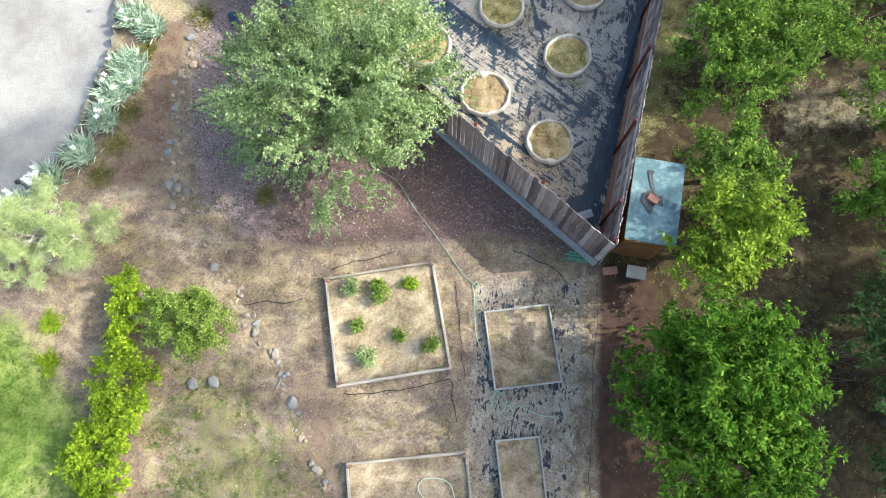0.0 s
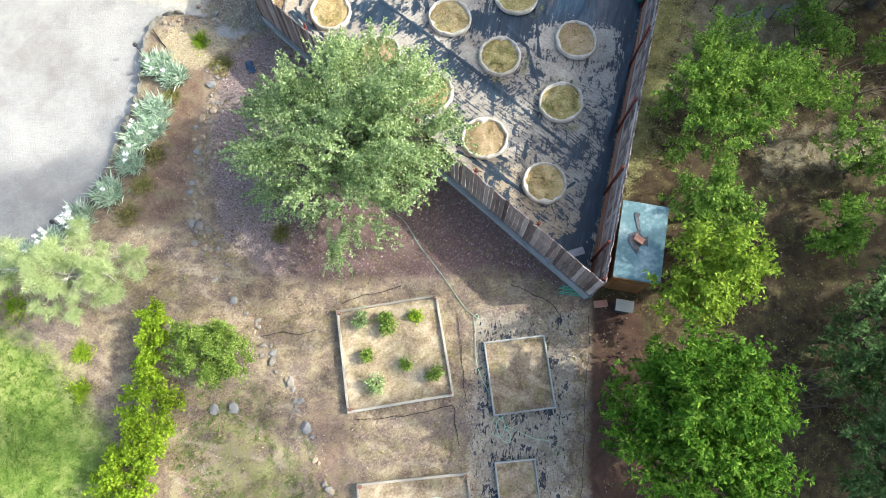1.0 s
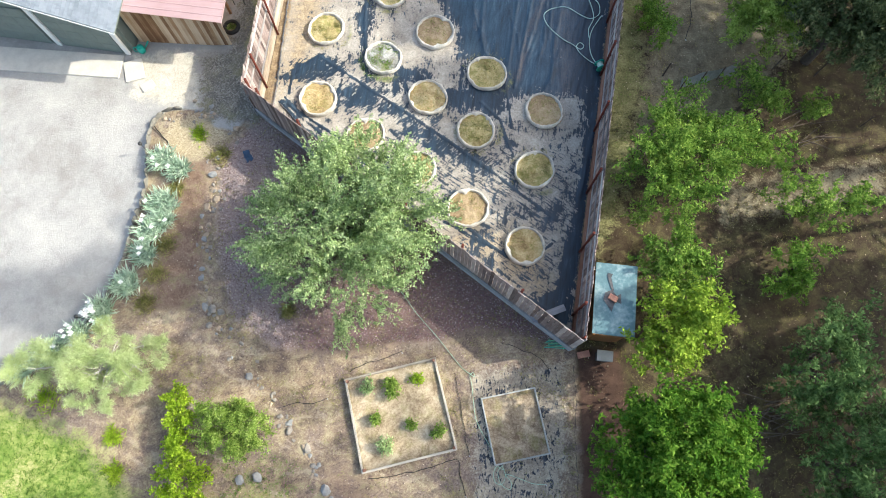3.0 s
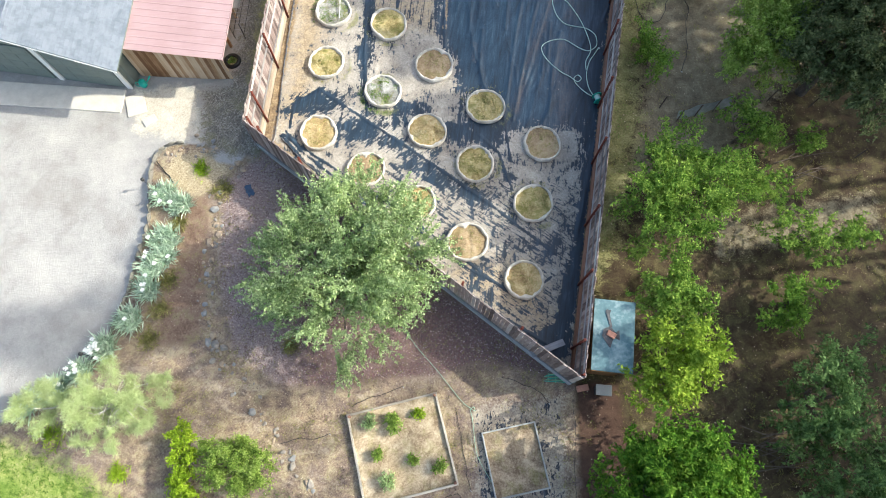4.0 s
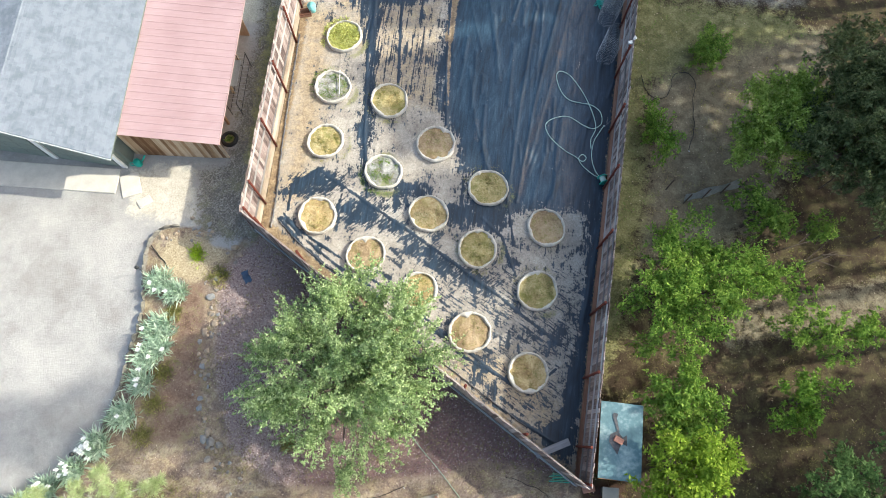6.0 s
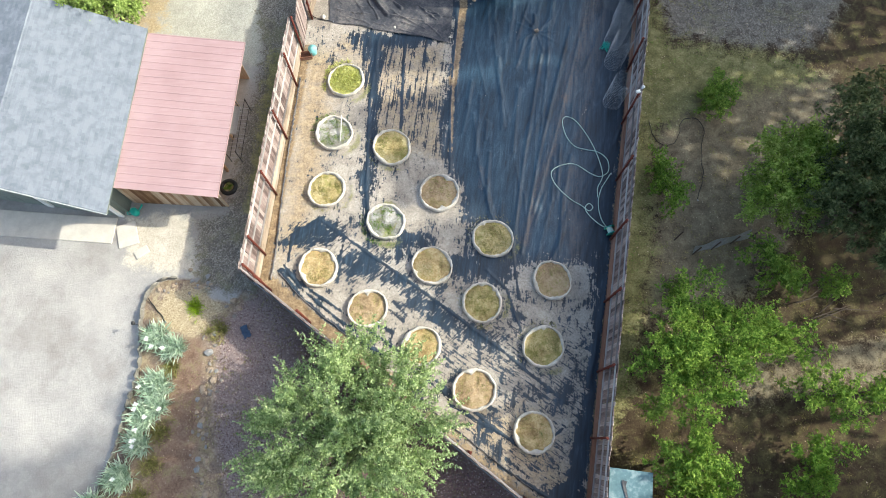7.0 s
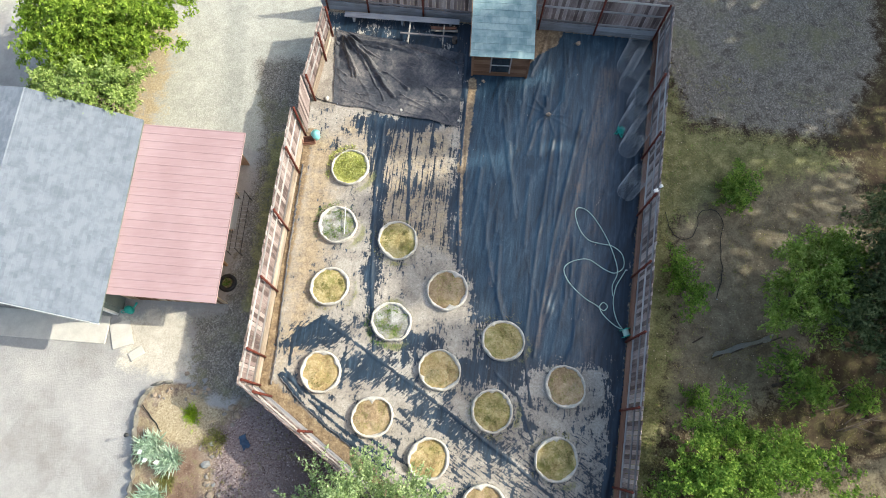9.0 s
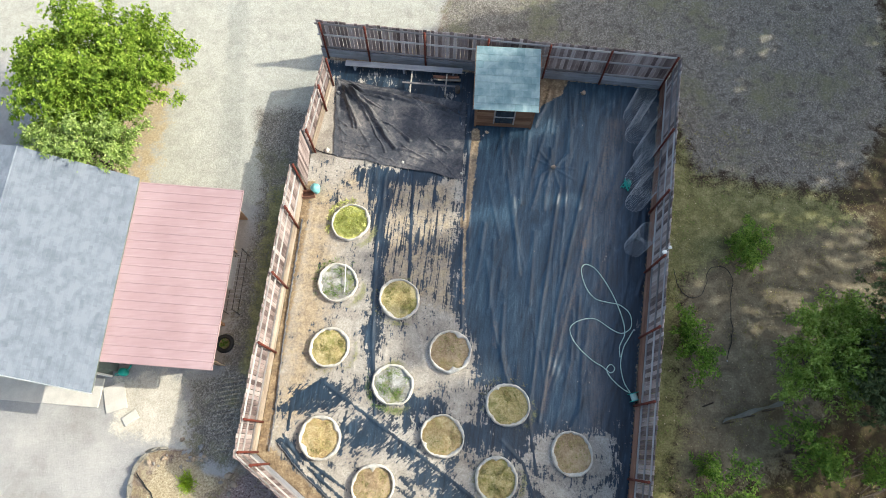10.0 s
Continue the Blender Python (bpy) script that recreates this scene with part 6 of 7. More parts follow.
def hose(name, pts, r, mat, label, z=0.05):
    ob = thing(name, (0, 0, 0), 0, label, "garden hose")
    path = glide([(x, y, z) for x, y in pts], 10)
    if name == "drip_line":
        path = [p + Vector((0.05 * noise.noise(p * 3.1), 0.05 * noise.noise(p * 3.7 + Vector((9, 0, 0))), 0)) for p in path]
    part("tube", tube(path, r, 8), mat, ob, "", True)
    end = Vector((*pts[-1], z))
    part("coupling", tube([end, end + Vector((0.03, -0.05, 0.0))], r * 1.5, 8), M["steel"], ob, "metal coupling")
    return ob


hose("garden_hose", [(-2.2, 7.6), (-1.76, 7.12), (-1.22, 6.78), (-0.64, 5.91), (0.09, 4.98), (0.81, 3.98), (1.14, 3.68), (1.28, 3.58), (1.25, 3.72), (1.13, 3.62), (1.18, 3.3), (1.22, 2.36), (1.34, 1.9), (1.64, 1.3), (1.94, 0.82), (2.05, 0.5),
                     (1.85, 0.62), (1.72, 0.4), (1.76, 0.12), (1.98, 0.06), (2.1, 0.3), (2.02, 0.6), (1.86, 0.42), (1.95, 0.05), (2.22, -0.12), (2.28, 0.1), (2.12, 0.36), (2.56, 0.2), (3.0, 0.02), (3.41, -0.02)], 0.010, M["hose_dull"], "green garden hose winding and coiled between the raised beds")
hose("garden_hose", [(6.80, 16.9), (6.84, 17.3), (7.10, 17.8), (7.05, 18.5), (6.79, 19.4), (6.35, 20.25), (5.95, 20.5), (5.76, 20.25), (5.86, 19.6), (6.15, 19.15), (6.60, 18.98), (7.05, 18.85), (7.38, 18.5), (7.36, 18.0), (7.0, 17.78), (6.63, 17.94), (6.04, 18.37), (5.45, 18.33), (5.10, 18.1), (5.10, 17.75), (5.32, 17.33), (5.75, 16.85), (6.1, 16.6), (6.38, 16.36), (6.55, 16.5), (6.42, 16.66), (6.25, 16.5), (6.35, 16.2), (6.7, 15.8), (7.02, 15.59)], 0.018, M["hose_pale"], "pale green garden hose looped on the black ground cloth")
hose("garden_hose", [(7.0, 15.62), (6.82, 16.0), (6.78, 16.6), (6.95, 17.2), (7.23, 17.61), (7.45, 17.9)], 0.018, M["hose_pale"], "pale green hose running from the reel to the fence")
hose("drip_line", [(9.33, 20.16), (9.36, 19.6), (9.55, 19.15), (10.05, 19.02), (10.42, 19.4), (10.6, 19.95), (10.95, 20.18), (11.35, 20.05), (11.48, 19.5), (11.25, 18.85), (11.1, 17.6), (10.7, 16.6)], 0.014, M["black"], "black irrigation line curling over the orchard soil")
hose("drip_line", [(4.75, 3.75), (4.70, 2.6), (4.55, 1.4), (4.5, 0.2), (4.35, -1.5), (4.4, -3.0)], 0.007, M["black"], "black irrigation line along the red soil path")


hose("drip_line", [(-3.0, 3.95), (-2.5, 4.2), (-1.9, 4.35), (-1.2, 4.55)], 0.010, M["black"], "black irrigation line lying behind the raised bed", 0.03)
hose("drip_line", [(-5.5, 2.85), (-4.9, 3.0), (-4.3, 2.95), (-3.8, 3.1)], 0.009, M["black"], "black irrigation line across dry soil", 0.03)
hose("drip_line", [(-2.4, 0.42), (-1.6, 0.5), (-0.7, 0.62), (0.2, 0.85), (0.55, 0.9), (0.6, 0.4), (0.75, -0.25)], 0.010, M["black"], "black irrigation line in front of the raised bed", 0.03)
hose("drip_line", [(0.62, 3.6), (0.75, 2.6), (0.85, 1.7), (0.95, 1.0)], 0.008, M["black"], "black irrigation line beside the raised bed", 0.03)
hose("cord", [(-4.3, 30.0), (-3.99, 28.56), (-4.4, 27.9), (-4.75, 27.3), (-4.65, 26.6), (-4.45, 25.9), (-3.6, 25.6)], 0.016, M["black"], "thin black cord lying beside the tarpaulin")
hose("drip_line", [(-10.55, 13.75), (-10.3, 13.45), (-10.05, 13.1), (-9.83, 12.84)], 0.018, M["black"], "short black pipe lying on straw by the kerb", 0.04)
hose("drip_line", [(2.3, 4.7), (3.0, 4.45), (3.6, 4.1), (3.9, 3.7)], 0.010, M["black"], "black irrigation line near the fence corner", 0.03)


hose("garden_hose", [(0.0, -2.3), (-0.25, -2.0), (-0.15, -1.75), (0.25, -1.7), (0.6, -1.85), (0.75, -2.3)], 0.011, M["hose_pale"], "pale hose curving over the straw of a raised bed", 0.15)


def reel():
    ob = thing("hose_reel", (7.05, 15.45, 0.03), 12, "teal plastic hose reel at the fence post", "hose reel")
    for y in (-0.13, 0.13):
        part("flange", tube([(0, y - 0.012, 0.22), (0, y + 0.012, 0.22)], 0.21, 20), M["teal"], ob)
    part("drum", tube([(0, -0.12, 0.22), (0, 0.12, 0.22)], 0.12, 14), M["hose_pale"], ob)
    part("stand", tube(glide([(-0.2, 0.15, 0.0), (-0.05, 0.16, 0.3), (0.05, 0.16, 0.3), (0.2, 0.15, 0.0)], 5), 0.015, 6), M["darkmetal"], ob)
    part("crank", tube([(0, -0.14, 0.22), (0.0, -0.2, 0.22), (0.1, -0.2, 0.3), (0.1, -0.28, 0.3)], 0.012, 6), M["darkmetal"], ob)


reel()


def wire_cage(x, y, r, h, seed, mat, lean):
    rng = random.Random(seed)
    ob = thing("wire_cage", (x, y, 0.03), 0, "standing roll of galvanised wire mesh inside the fence", "wire cage", "wire cages")
    rings = 19
    for k in range(rings):
        z = h * k / (rings - 1)
        cx, cy = lean[0] * z, lean[1] * z
        part("hoop", tube([(cx + math.cos(a * 0.2618) * r * (1 + 0.03 * math.sin(a + k)), cy + math.sin(a * 0.2618) * r, z) for a in range(25)], 0.0038, 3, False), M[mat], ob)
    for a in range(10):
        p = Vector((math.cos(a * 0.628) * r, math.sin(a * 0.628) * r, 0))
        part("upright", tube([p, p + Vector((lean[0] * h, lean[1] * h, h))], 0.0017, 3, False), M[mat], ob)


for i, (x, y, r, h, m) in enumerate(((8.66, 26.8, 0.38, 1.75, "cage"), (8.64, 25.95, 0.40, 1.8, "cage"), (8.8, 25.0, 0.36, 1.45, "cage"), (8.33, 23.95, 0.38, 1.75, "cage"), (8.22, 22.95, 0.38, 1.7, "cage"), (7.92, 21.1, 0.38, 1.6, "cage"))):
    wire_cage(x, y, r, h, 60 + i, m, (0.05 + 0.02 * (i % 2), 0.05))
mesh_roll = thing("garden_netting", (8.0, 23.75, 0.03), 60, "bunched green garden netting at the foot of the cages", "netting")
part("bundle", join(*[tube(glide([(0.25 * math.cos(k * 1.1), 0.16 * math.sin(k * 1.7), 0.03), (0.1 * math.sin(k), 0.12 * math.cos(k * 2), 0.12), (-0.26 * math.cos(k * 0.7), 0.18 * math.cos(k), 0.04)], 6), 0.012, 5) for k in range(16)]), M["teal"], mesh_roll)

green = thing("plant_supports", (4.36, 4.52, 0.0), -8, "bundle of green plant supports lying by the fence foot", "plant supports")
for k in range(6):
    part("rod", tube([(-0.55 + 0.06 * (k % 3), -0.12 + k * 0.05, 0.03 + 0.02 * (k % 2)), (0.5 - 0.08 * (k % 2), -0.1 + k * 0.05, 0.05)], 0.014, 6), M["hose_green"] if k % 2 else M["teal"], green)
for k in range(4):
    part("crossbar", tube([(-0.4 + k * 0.26, -0.16, 0.06), (-0.4 + k * 0.26, 0.18, 0.06)], 0.008, 5), M["hose_green"], green)


# ---- yard edge: kerb stones, rocks, path lights ----
def kerb():
    rng = random.Random(41)
    ob = tagged(new("kerb"), "low kerb of mossy stones along the drive", "kerb", "", "structure")
    pts = glide([(x, y, 0) for x, y in KERB], 12)
    acc, want = 0.0, 0.0
    for p, q in zip(pts, pts[1:]):
        acc += (q - p).length
        if acc >= want:
            L = rng.uniform(0.26, 0.46)
            want = acc + L
            s = part("stone", stone(rng, L * 1.5, 0.15 + rng.uniform(-.03, .03), 0.44 + rng.uniform(-.05, .05)), M["kerb"], ob)
            d = q - p
            s.matrix_basis = pose(p.x, p.y, -0.14, 0, 0, math.degrees(math.atan2(d.y, d.x)))


kerb()

ROCKS = [(-8.17, 11.61, .3), (-8.1, 10.99, .22), (-7.94, 10.62, .27), (-8.31, 10.3, .25), (-8.04, 10.12, .2), (-8.47, 9.96, .2), (-8.2, 9.6, .22), (-8.34, 9.04, .22), (-8.6, 8.85, .16), (-8.36, 7.92, .2), (-8.37, 7.57, .26), (-8.0, 6.74, .26), (-8.17, 6.5, .26),
         (-8.0, 12.3, .2), (-7.8, 10.2, .16), (-8.5, 9.5, .16), (-8.2, 8.6, .18), (-8.16, 7.2, .2), (-7.9, 6.41, .34), (-7.6, 6.28, .26), (-7.97, 5.83, .26), (-7.63, 5.7, .22), (-7.18, 5.67, .18),
         (-6.49, 3.98, .3), (-6.23, 4.47, .2), (-5.1, 2.35, .22), (-4.47, 1.49, .3), (-4.27, 0.95, .2), (-3.86, 0.17, .32), (-3.04, -1.56, .28), (-2.77, -1.88, .2), (-6.69, 0.61, .32), (-6.1, 0.66, .34), (-5.62, 3.14, .2), (-5.07, 2.1, .24)]


def rocks():
    rng = random.Random(51)
    extra = []
    line = [(-8.0, 12.6), (-8.1, 11.3), (-8.0, 10.2), (-8.25, 8.9), (-8.2, 7.4), (-7.85, 6.3), (-7.2, 5.3), (-6.5, 4.2), (-5.7, 3.0), (-4.9, 1.9), (-4.3, 1.0), (-3.8, 0.0), (-3.2, -1.2), (-2.6, -2.4)]
    for (ax, ay), (bx, by) in zip(line, line[1:]):
        for _ in range(7):
            t = rng.random()
            extra.append((ax + (bx - ax) * t + rng.gauss(0, 0.16), ay + (by - ay) * t + rng.gauss(0, 0.12), rng.uniform(0.06, 0.19)))
    for _ in range(22):
        extra.append((-9.0 + rng.gauss(0, 0.6), 14.15 + rng.gauss(0, 0.22), rng.uniform(0.08, 0.2)))
    extra += [(-7.35, 13.5, .26), (-7.15, 13.2, .24), (-7.3, 12.9, .18), (-7.6, 13.3, .16)]
    for k, (x, y, s) in enumerate(ROCKS + extra):
        m = rng.choice(("rock", "rock", "rock_tan", "rock_tan", "rock_blue"))
        if k in (0, 10, 31, 32, 23, 28):
            m = "rock_blue"
        word = {"rock": "grey field stone", "rock_tan": "tan field stone", "rock_blue": "blue-grey field stone"}[m]
        ob = thing("rock", (x, y, -0.01), rng.uniform(0, 360), word + " in the loose border line" if k not in (31, 32) else "blue-grey boulder on thin grass", "rock", "border rocks")
        part("body", stone(rng, s * rng.uniform(0.95, 1.5), s * 0.95, s * rng.uniform(0.5, 0.75)), M[m], ob)


rocks()


def path_light(x, y):
    ob = thing("path_light", (x, y, 0.0), 0, "dark metal path light staked beside the kerb", "path light", "path lights")
    part("stake", tube([(0, 0, -0.05), (0, 0, 0.62)], 0.013, 8), M["darkmetal"], ob)
    part("head", tube([(0, 0, 0.60), (0, 0, 0.63), (0, 0, 0.70), (0, 0, 0.72)], [0.04, 0.075, 0.07, 0.02], 12), M["darkmetal"], ob, "", True)


path_light(-10.72, 12.72)
path_light(-12.35, 6.25)


def yard_shed_clutter():
    ob = thing("tyre", (-7.75, 18.12, -0.1), 0, "old black tyre planter with weeds on gravel", "tyre")
    n, m = 32, 10
    v, f = [], []
    for k in range(n):
        a = 2 * math.pi * k / n
        for j in range(m):
            b = 2 * math.pi * j / m
            r = 0.27 + 0.085 * math.cos(b)
            v.append(Vector((math.cos(a) * r, math.sin(a) * r, 0.10 + 0.10 * math.sin(b))))
    for k in range(n):
        for j in range(m):
            f.append((k * m + j, ((k + 1) % n) * m + j, ((k + 1) % n) * m + (j + 1) % m, k * m + (j + 1) % m))
    part("tread", (v, f), M["black"], ob, "", True)
    part("soil", tube([(0, 0, 0.02), (0, 0, 0.12)], [0.2, 0.2], 16), M["potsoil_tan"], ob)
    part("grass", tuft_mesh("grass", [(random.Random(k).uniform(-.12, .12), random.Random(k + 50).uniform(-.12, .12), 0.1) for k in range(26)], 7, 0.12, 0.02, M["grass_green"], 0.06, 71), None, ob)["kind"] = "stuff"
    ob = thing("metal_rack", (-7.33, 20.35, -0.08), 83.5, "rusty tube rack with grey wire shelves against the shed", "rack")
    for x in (-1.15, 1.15):
        for y in (-0.22, 0.22):
            part("upright", tube([(x, y, 0), (x, y, 1.05)], 0.018, 8), M["darkmetal"], ob)
    for z in (0.35, 1.0):
        for y in (-0.22, 0.22):
            part("rail", tube([(-1.15, y, z), (1.15, y, z)], 0.014, 6), M["darkmetal"], ob)
        for k in range(14):
            part("shelf_wire", tube([(-1.1 + k * 0.17, -0.22, z), (-1.1 + k * 0.17, 0.22, z)], 0.006, 5), M["steel"], ob)
    part("panel", block(0.2, 0.02, 1.03, 1.2, 0.3, 0.02, 0.004), M["steel"], ob, "flat grey metal panel")
    ob = thing("iron_bar", (-7.2, 17.75, -0.09), -8, "thin iron bar lying on gravel", "bar")
    part("rod", tube([(-0.5, 0, 0.02), (0.55, 0.05, 0.02)], 0.014, 6), M["darkmetal"], ob)
    ob = thing("blue_cloth", (-6.85, 12.3, 0.0), 25, "crumpled faded blue plastic sheet on mulch", "plastic sheet")
    rng = random.Random(4)
    v, f = [], []
    for j in range(9):
        for i in range(6):
            v.append(Vector((i * 0.055 - 0.14 + rng.uniform(-.03, .03), j * 0.058 - 0.24 + rng.uniform(-.03, .03), 0.03 + rng.uniform(0, 0.10))))
    for j in range(8):
        for i in range(5):
            k = j * 6 + i
            f.append((k, k + 1, k + 7, k + 6))
    part("sheet", (v, f), plain("faded_blue_plastic", (0.04, 0.075, 0.13), 0.5), ob, "", True)


yard_shed_clutter()


# ---- orchard netting fence and stakes ----
def netting():
    ob = thing("netting_fence", (10.15, 14.38, 0), 12.9, "low dark netting strip between wooden stakes", "netting fence")
    for k in range(4):
        x = k * 0.78
        part("stake", tube([(x, 0, -0.05), (x + 0.02, 0.03, 0.85)], 0.026, 6), M["bark"], ob)
    v, f = [], []
    for i in range(25):
        for j in range(6):
            x, q = i * 0.0975, j / 5
            v.append(Vector((x, 0.03 + 0.16 * q + 0.03 * math.sin(x * 5 + q * 3), 0.05 + 0.45 * q - 0.05 * abs(math.sin(x * 4.03)))))
    for i in range(24):
        for j in range(5):
            f.append((i * 6 + j, (i + 1) * 6 + j, (i + 1) * 6 + j + 1, i * 6 + j + 1))
    n = len(v)
    v += [p + Vector((0, 0.012, 0)) for p in v]
    f += [tuple(n + k for k in reversed(q)) for q in f]
    part("shade_cloth", (v, f), M["net"], ob, "dark blue-grey netting", True)
    for x, y, h, a in ((9.55, 15.0, 0.75, 20), (14.0, 15.1, 0.9, 10), (15.6, 14.7, 0.9, 15), (16.9, 12.4, 0.7, 0)):
        s = thing("stake", (x, y, 0), a, "wooden stake leaning in orchard soil", "stake", "orchard stakes")
        part("rod", tube([(0, 0, -0.05), (0.12, 0.06, h)], [0.03, 0.026], 7), M["bark"], s)


netting()


# ---- irises ----
def iris(x, y, r, seed, flowers):
    ob = thing("iris_clump", (x, y, 0.0), 0, "clump of grey-green iris blades with white flowers" if flowers else "clump of grey-green iris blades by the kerb", "iris", "iris border")
    rs = np.random.RandomState(seed)
    c = []
    for _ in range(int(95 * r / 0.5)):
        a, q = rs.rand() * 6.28, r * 0.75 * math.sqrt(rs.rand())
        c.append((math.cos(a) * q, math.sin(a) * q, 0.0))
    part("foliage", tuft_mesh("foliage", c, 6, 0.5, 0.045, M["leaf_iris"], 0.15, seed), None, ob)
    for k in range(flowers):
        a, q = rs.rand() * 6.28, r * rs.rand()
        px, py, h = math.cos(a) * q, math.sin(a) * q, 0.55 + 0.15 * rs.rand()
        petals = []
        for j in range(6):
            b = j * 1.047 + rs.rand()
            p = Vector((px, py, h))
            d = Vector((math.cos(b) * 0.085, math.sin(b) * 0.085, 0.04 if j % 2 else -0.03))
            s = Vector((-math.sin(b) * 0.042, math.cos(b) * 0.042, 0))
            n = len(petals) * 4
            petals.append(([p, p + d * 0.6 + s, p + d, p + d * 0.6 - s], [(0, 1, 2, 3)]))
        fl = part("flower", join(*petals), M["petal"], ob, "white iris flower")
        part("stem", tube([(px * 0.8, py * 0.8, 0), (px, py, h)], 0.008, 5), M["leaf_iris"], fl)


for i, (x, y, r, fl) in enumerate(((-10.1, 12.3, .50, 2), (-9.45, 11.8, .42, 1), (-9.95, 10.45, .62, 1), (-10.25, 9.45, .50, 4), (-9.85, 9.75, .3, 1), (-10.45, 8.55, .46, 3), (-11.0, 7.45, .55, 1), (-11.85, 6.5, .48, 13), (-12.6, 5.7, .42, 6), (-13.4, 5.15, .45, 4), (-14.3, 4.65, .45, 3))):
    iris(x, y, r * 0.98, 80 + i, fl)


# ---- trees and shrubs ----
tree("willow_pear", (-2.7, 8.3, 0), [(0, 0.1, 3.0, 2.5, 2.5, 1.9), (-0.9, 0.7, 2.7, 2.2, 2.1, 1.5), (1.3, 0.3, 2.5, 1.9, 1.9, 1.3), (-0.3, -1.4, 2.1, 1.9, 1.7, 1.2), (-1.5, -0.6, 2.0, 1.8, 1.7, 1.1), (0.6, 1.5, 2.6, 1.7, 1.5, 1.3)],
     1600, 50, (0.098, 0.5), M["leaf_willow"], "wide drooping tree with narrow grey-green leaves over mulch", trunk_h=1.3, trunk_r=0.16, twig=0.95, seed=1, droop=0.22, spread=0.035, spray=0.4, lift=0.42, under=0.4, limbs=16, boughs=210, loose=0.24, face=1.3)
tree("fruit_tree", (8.75, 10.35, 0), [(-0.7, 0.0, 2.4, 1.35, 1.5, 1.1), (0.5, 0.4, 2.3, 1.2, 1.4, 1.0), (1.7, 0.5, 2.0, 1.3, 0.9, 0.7), (-0.5, -1.2, 2.2, 1.2, 1.0, 0.9), (0.3, 1.7, 2.1, 0.9, 1.0, 0.8)], 1000, 26, (0.12, 0.46), M["leaf_fruit"], "open fruit tree with fresh green leaves", seed=2, trunk_h=1.0, twig=0.62, spray=0.4, spread=0.06, limbs=14, shell=0.35, group="orchard trees")
tree("fruit_tree", (11.7, 10.9, 0), [(0, 0, 1.9, 1.1, 0.7, 0.7), (0.8, -0.2, 1.7, 0.8, 0.6, 0.5)], 150, 24, (0.12, 0.45), M["leaf_fruit"], "sparse fruit tree limb with fresh green leaves", seed=3, trunk_h=0.9, trunk_r=0.07, twig=0.45, limbs=7, shell=0.3, group="orchard trees")
tree("fruit_tree", (8.1, 7.0, 0), [(0, 0, 1.8, 1.2, 1.1, 0.9), (0.3, -0.6, 1.6, 1.1, 0.8, 0.8)], 480, 18, (0.13, 0.44), M["leaf_fruit"], "small fruit tree with fresh green leaves", seed=4, trunk_h=0.8, trunk_r=0.08, twig=0.42, shell=0.35, group="orchard trees")
tree("fruit_tree", (7.65, 4.7, 0), [(0, 0.1, 2.6, 1.15, 1.0, 0.95), (-0.5, -0.8, 2.3, 1.0, 0.8, 0.9), (0.9, 0.2, 2.2, 0.9, 0.8, 0.7)], 640, 18, (0.135, 0.46), M["leaf_lime"], "small fruit tree with yellow-green leaves", seed=5, trunk_h=1.0, trunk_r=0.09, twig=0.48, shell=0.35, group="orchard trees")
tree("walnut_tree", (6.95, 0.8, 0), [(0, 0, 2.9, 1.9, 1.8, 1.7), (-1.2, 0.1, 2.5, 1.4, 1.4, 1.2), (0.8, 0.3, 2.6, 1.3, 1.4, 1.3), (0.1, -1.6, 2.6, 1.9, 1.5, 1.3), (0.2, 1.1, 2.5, 1.4, 1.0, 1.1)], 2200, 22, (0.14, 0.42), M["leaf_walnut"], "dense rounded tree with large fresh green leaves", seed=6, trunk_h=1.2, trunk_r=0.15, twig=0.5, limbs=14, shell=0.45, group="orchard trees")
tree("fruit_tree", (13.6, 8.9, 0), [(0, 0, 1.5, 1.5, 1.1, 0.8), (-0.9, 0.1, 1.4, 0.8, 0.9, 0.6), (1.2, -0.1, 1.4, 0.9, 0.7, 0.6)], 260, 22, (0.12, 0.45), M["leaf_fruit"], "sparse low fruit tree over shaded soil", seed=7, trunk_h=0.7, trunk_r=0.07, twig=0.5, shell=0.3, group="orchard trees")
tree("fruit_tree", (12.7, 6.7, 0), [(0, 0, 1.1, 1.1, 0.8, 0.6), (-0.4, -0.5, 0.9, 0.8, 0.7, 0.5)], 190, 22, (0.12, 0.45), M["leaf_deep"], "low sparse fruit tree over shaded soil", seed=8, trunk_h=0.5, trunk_r=0.06, twig=0.42, shell=0.3, group="orchard trees")
tree("fruit_tree", (12.2, 13.3, 0), [(0, 0, 1.4, 0.9, 0.9, 0.7), (0.9, -0.3, 1.2, 0.8, 0.5, 0.5), (-0.2, 0.7, 1.3, 0.6, 0.6, 0.5), (2.1, -0.6, 1.1, 0.7, 0.4, 0.4)], 240, 22, (0.12, 0.45), M["leaf_fruit"], "straggling young fruit tree beside the netting", seed=9, trunk_h=0.7, trunk_r=0.06, twig=0.45, shell=0.3, group="orchard trees")
tree("fruit_tree", (12.95, 16.4, 0), [(0, 0, 2.5, 1.4, 1.4, 1.2), (0.6, 0.5, 2.4, 1.1, 1.1, 1.0), (-0.5, -0.7, 2.0, 1.0, 0.9, 0.9)], 850, 24, (0.12, 0.46), M["leaf_bush"], "leafy fruit tree in deep green beside an evergreen", seed=10, trunk_h=1.0, trunk_r=0.1, twig=0.55, spray=0.4, spread=0.06, shell=0.45, group="orchard trees")
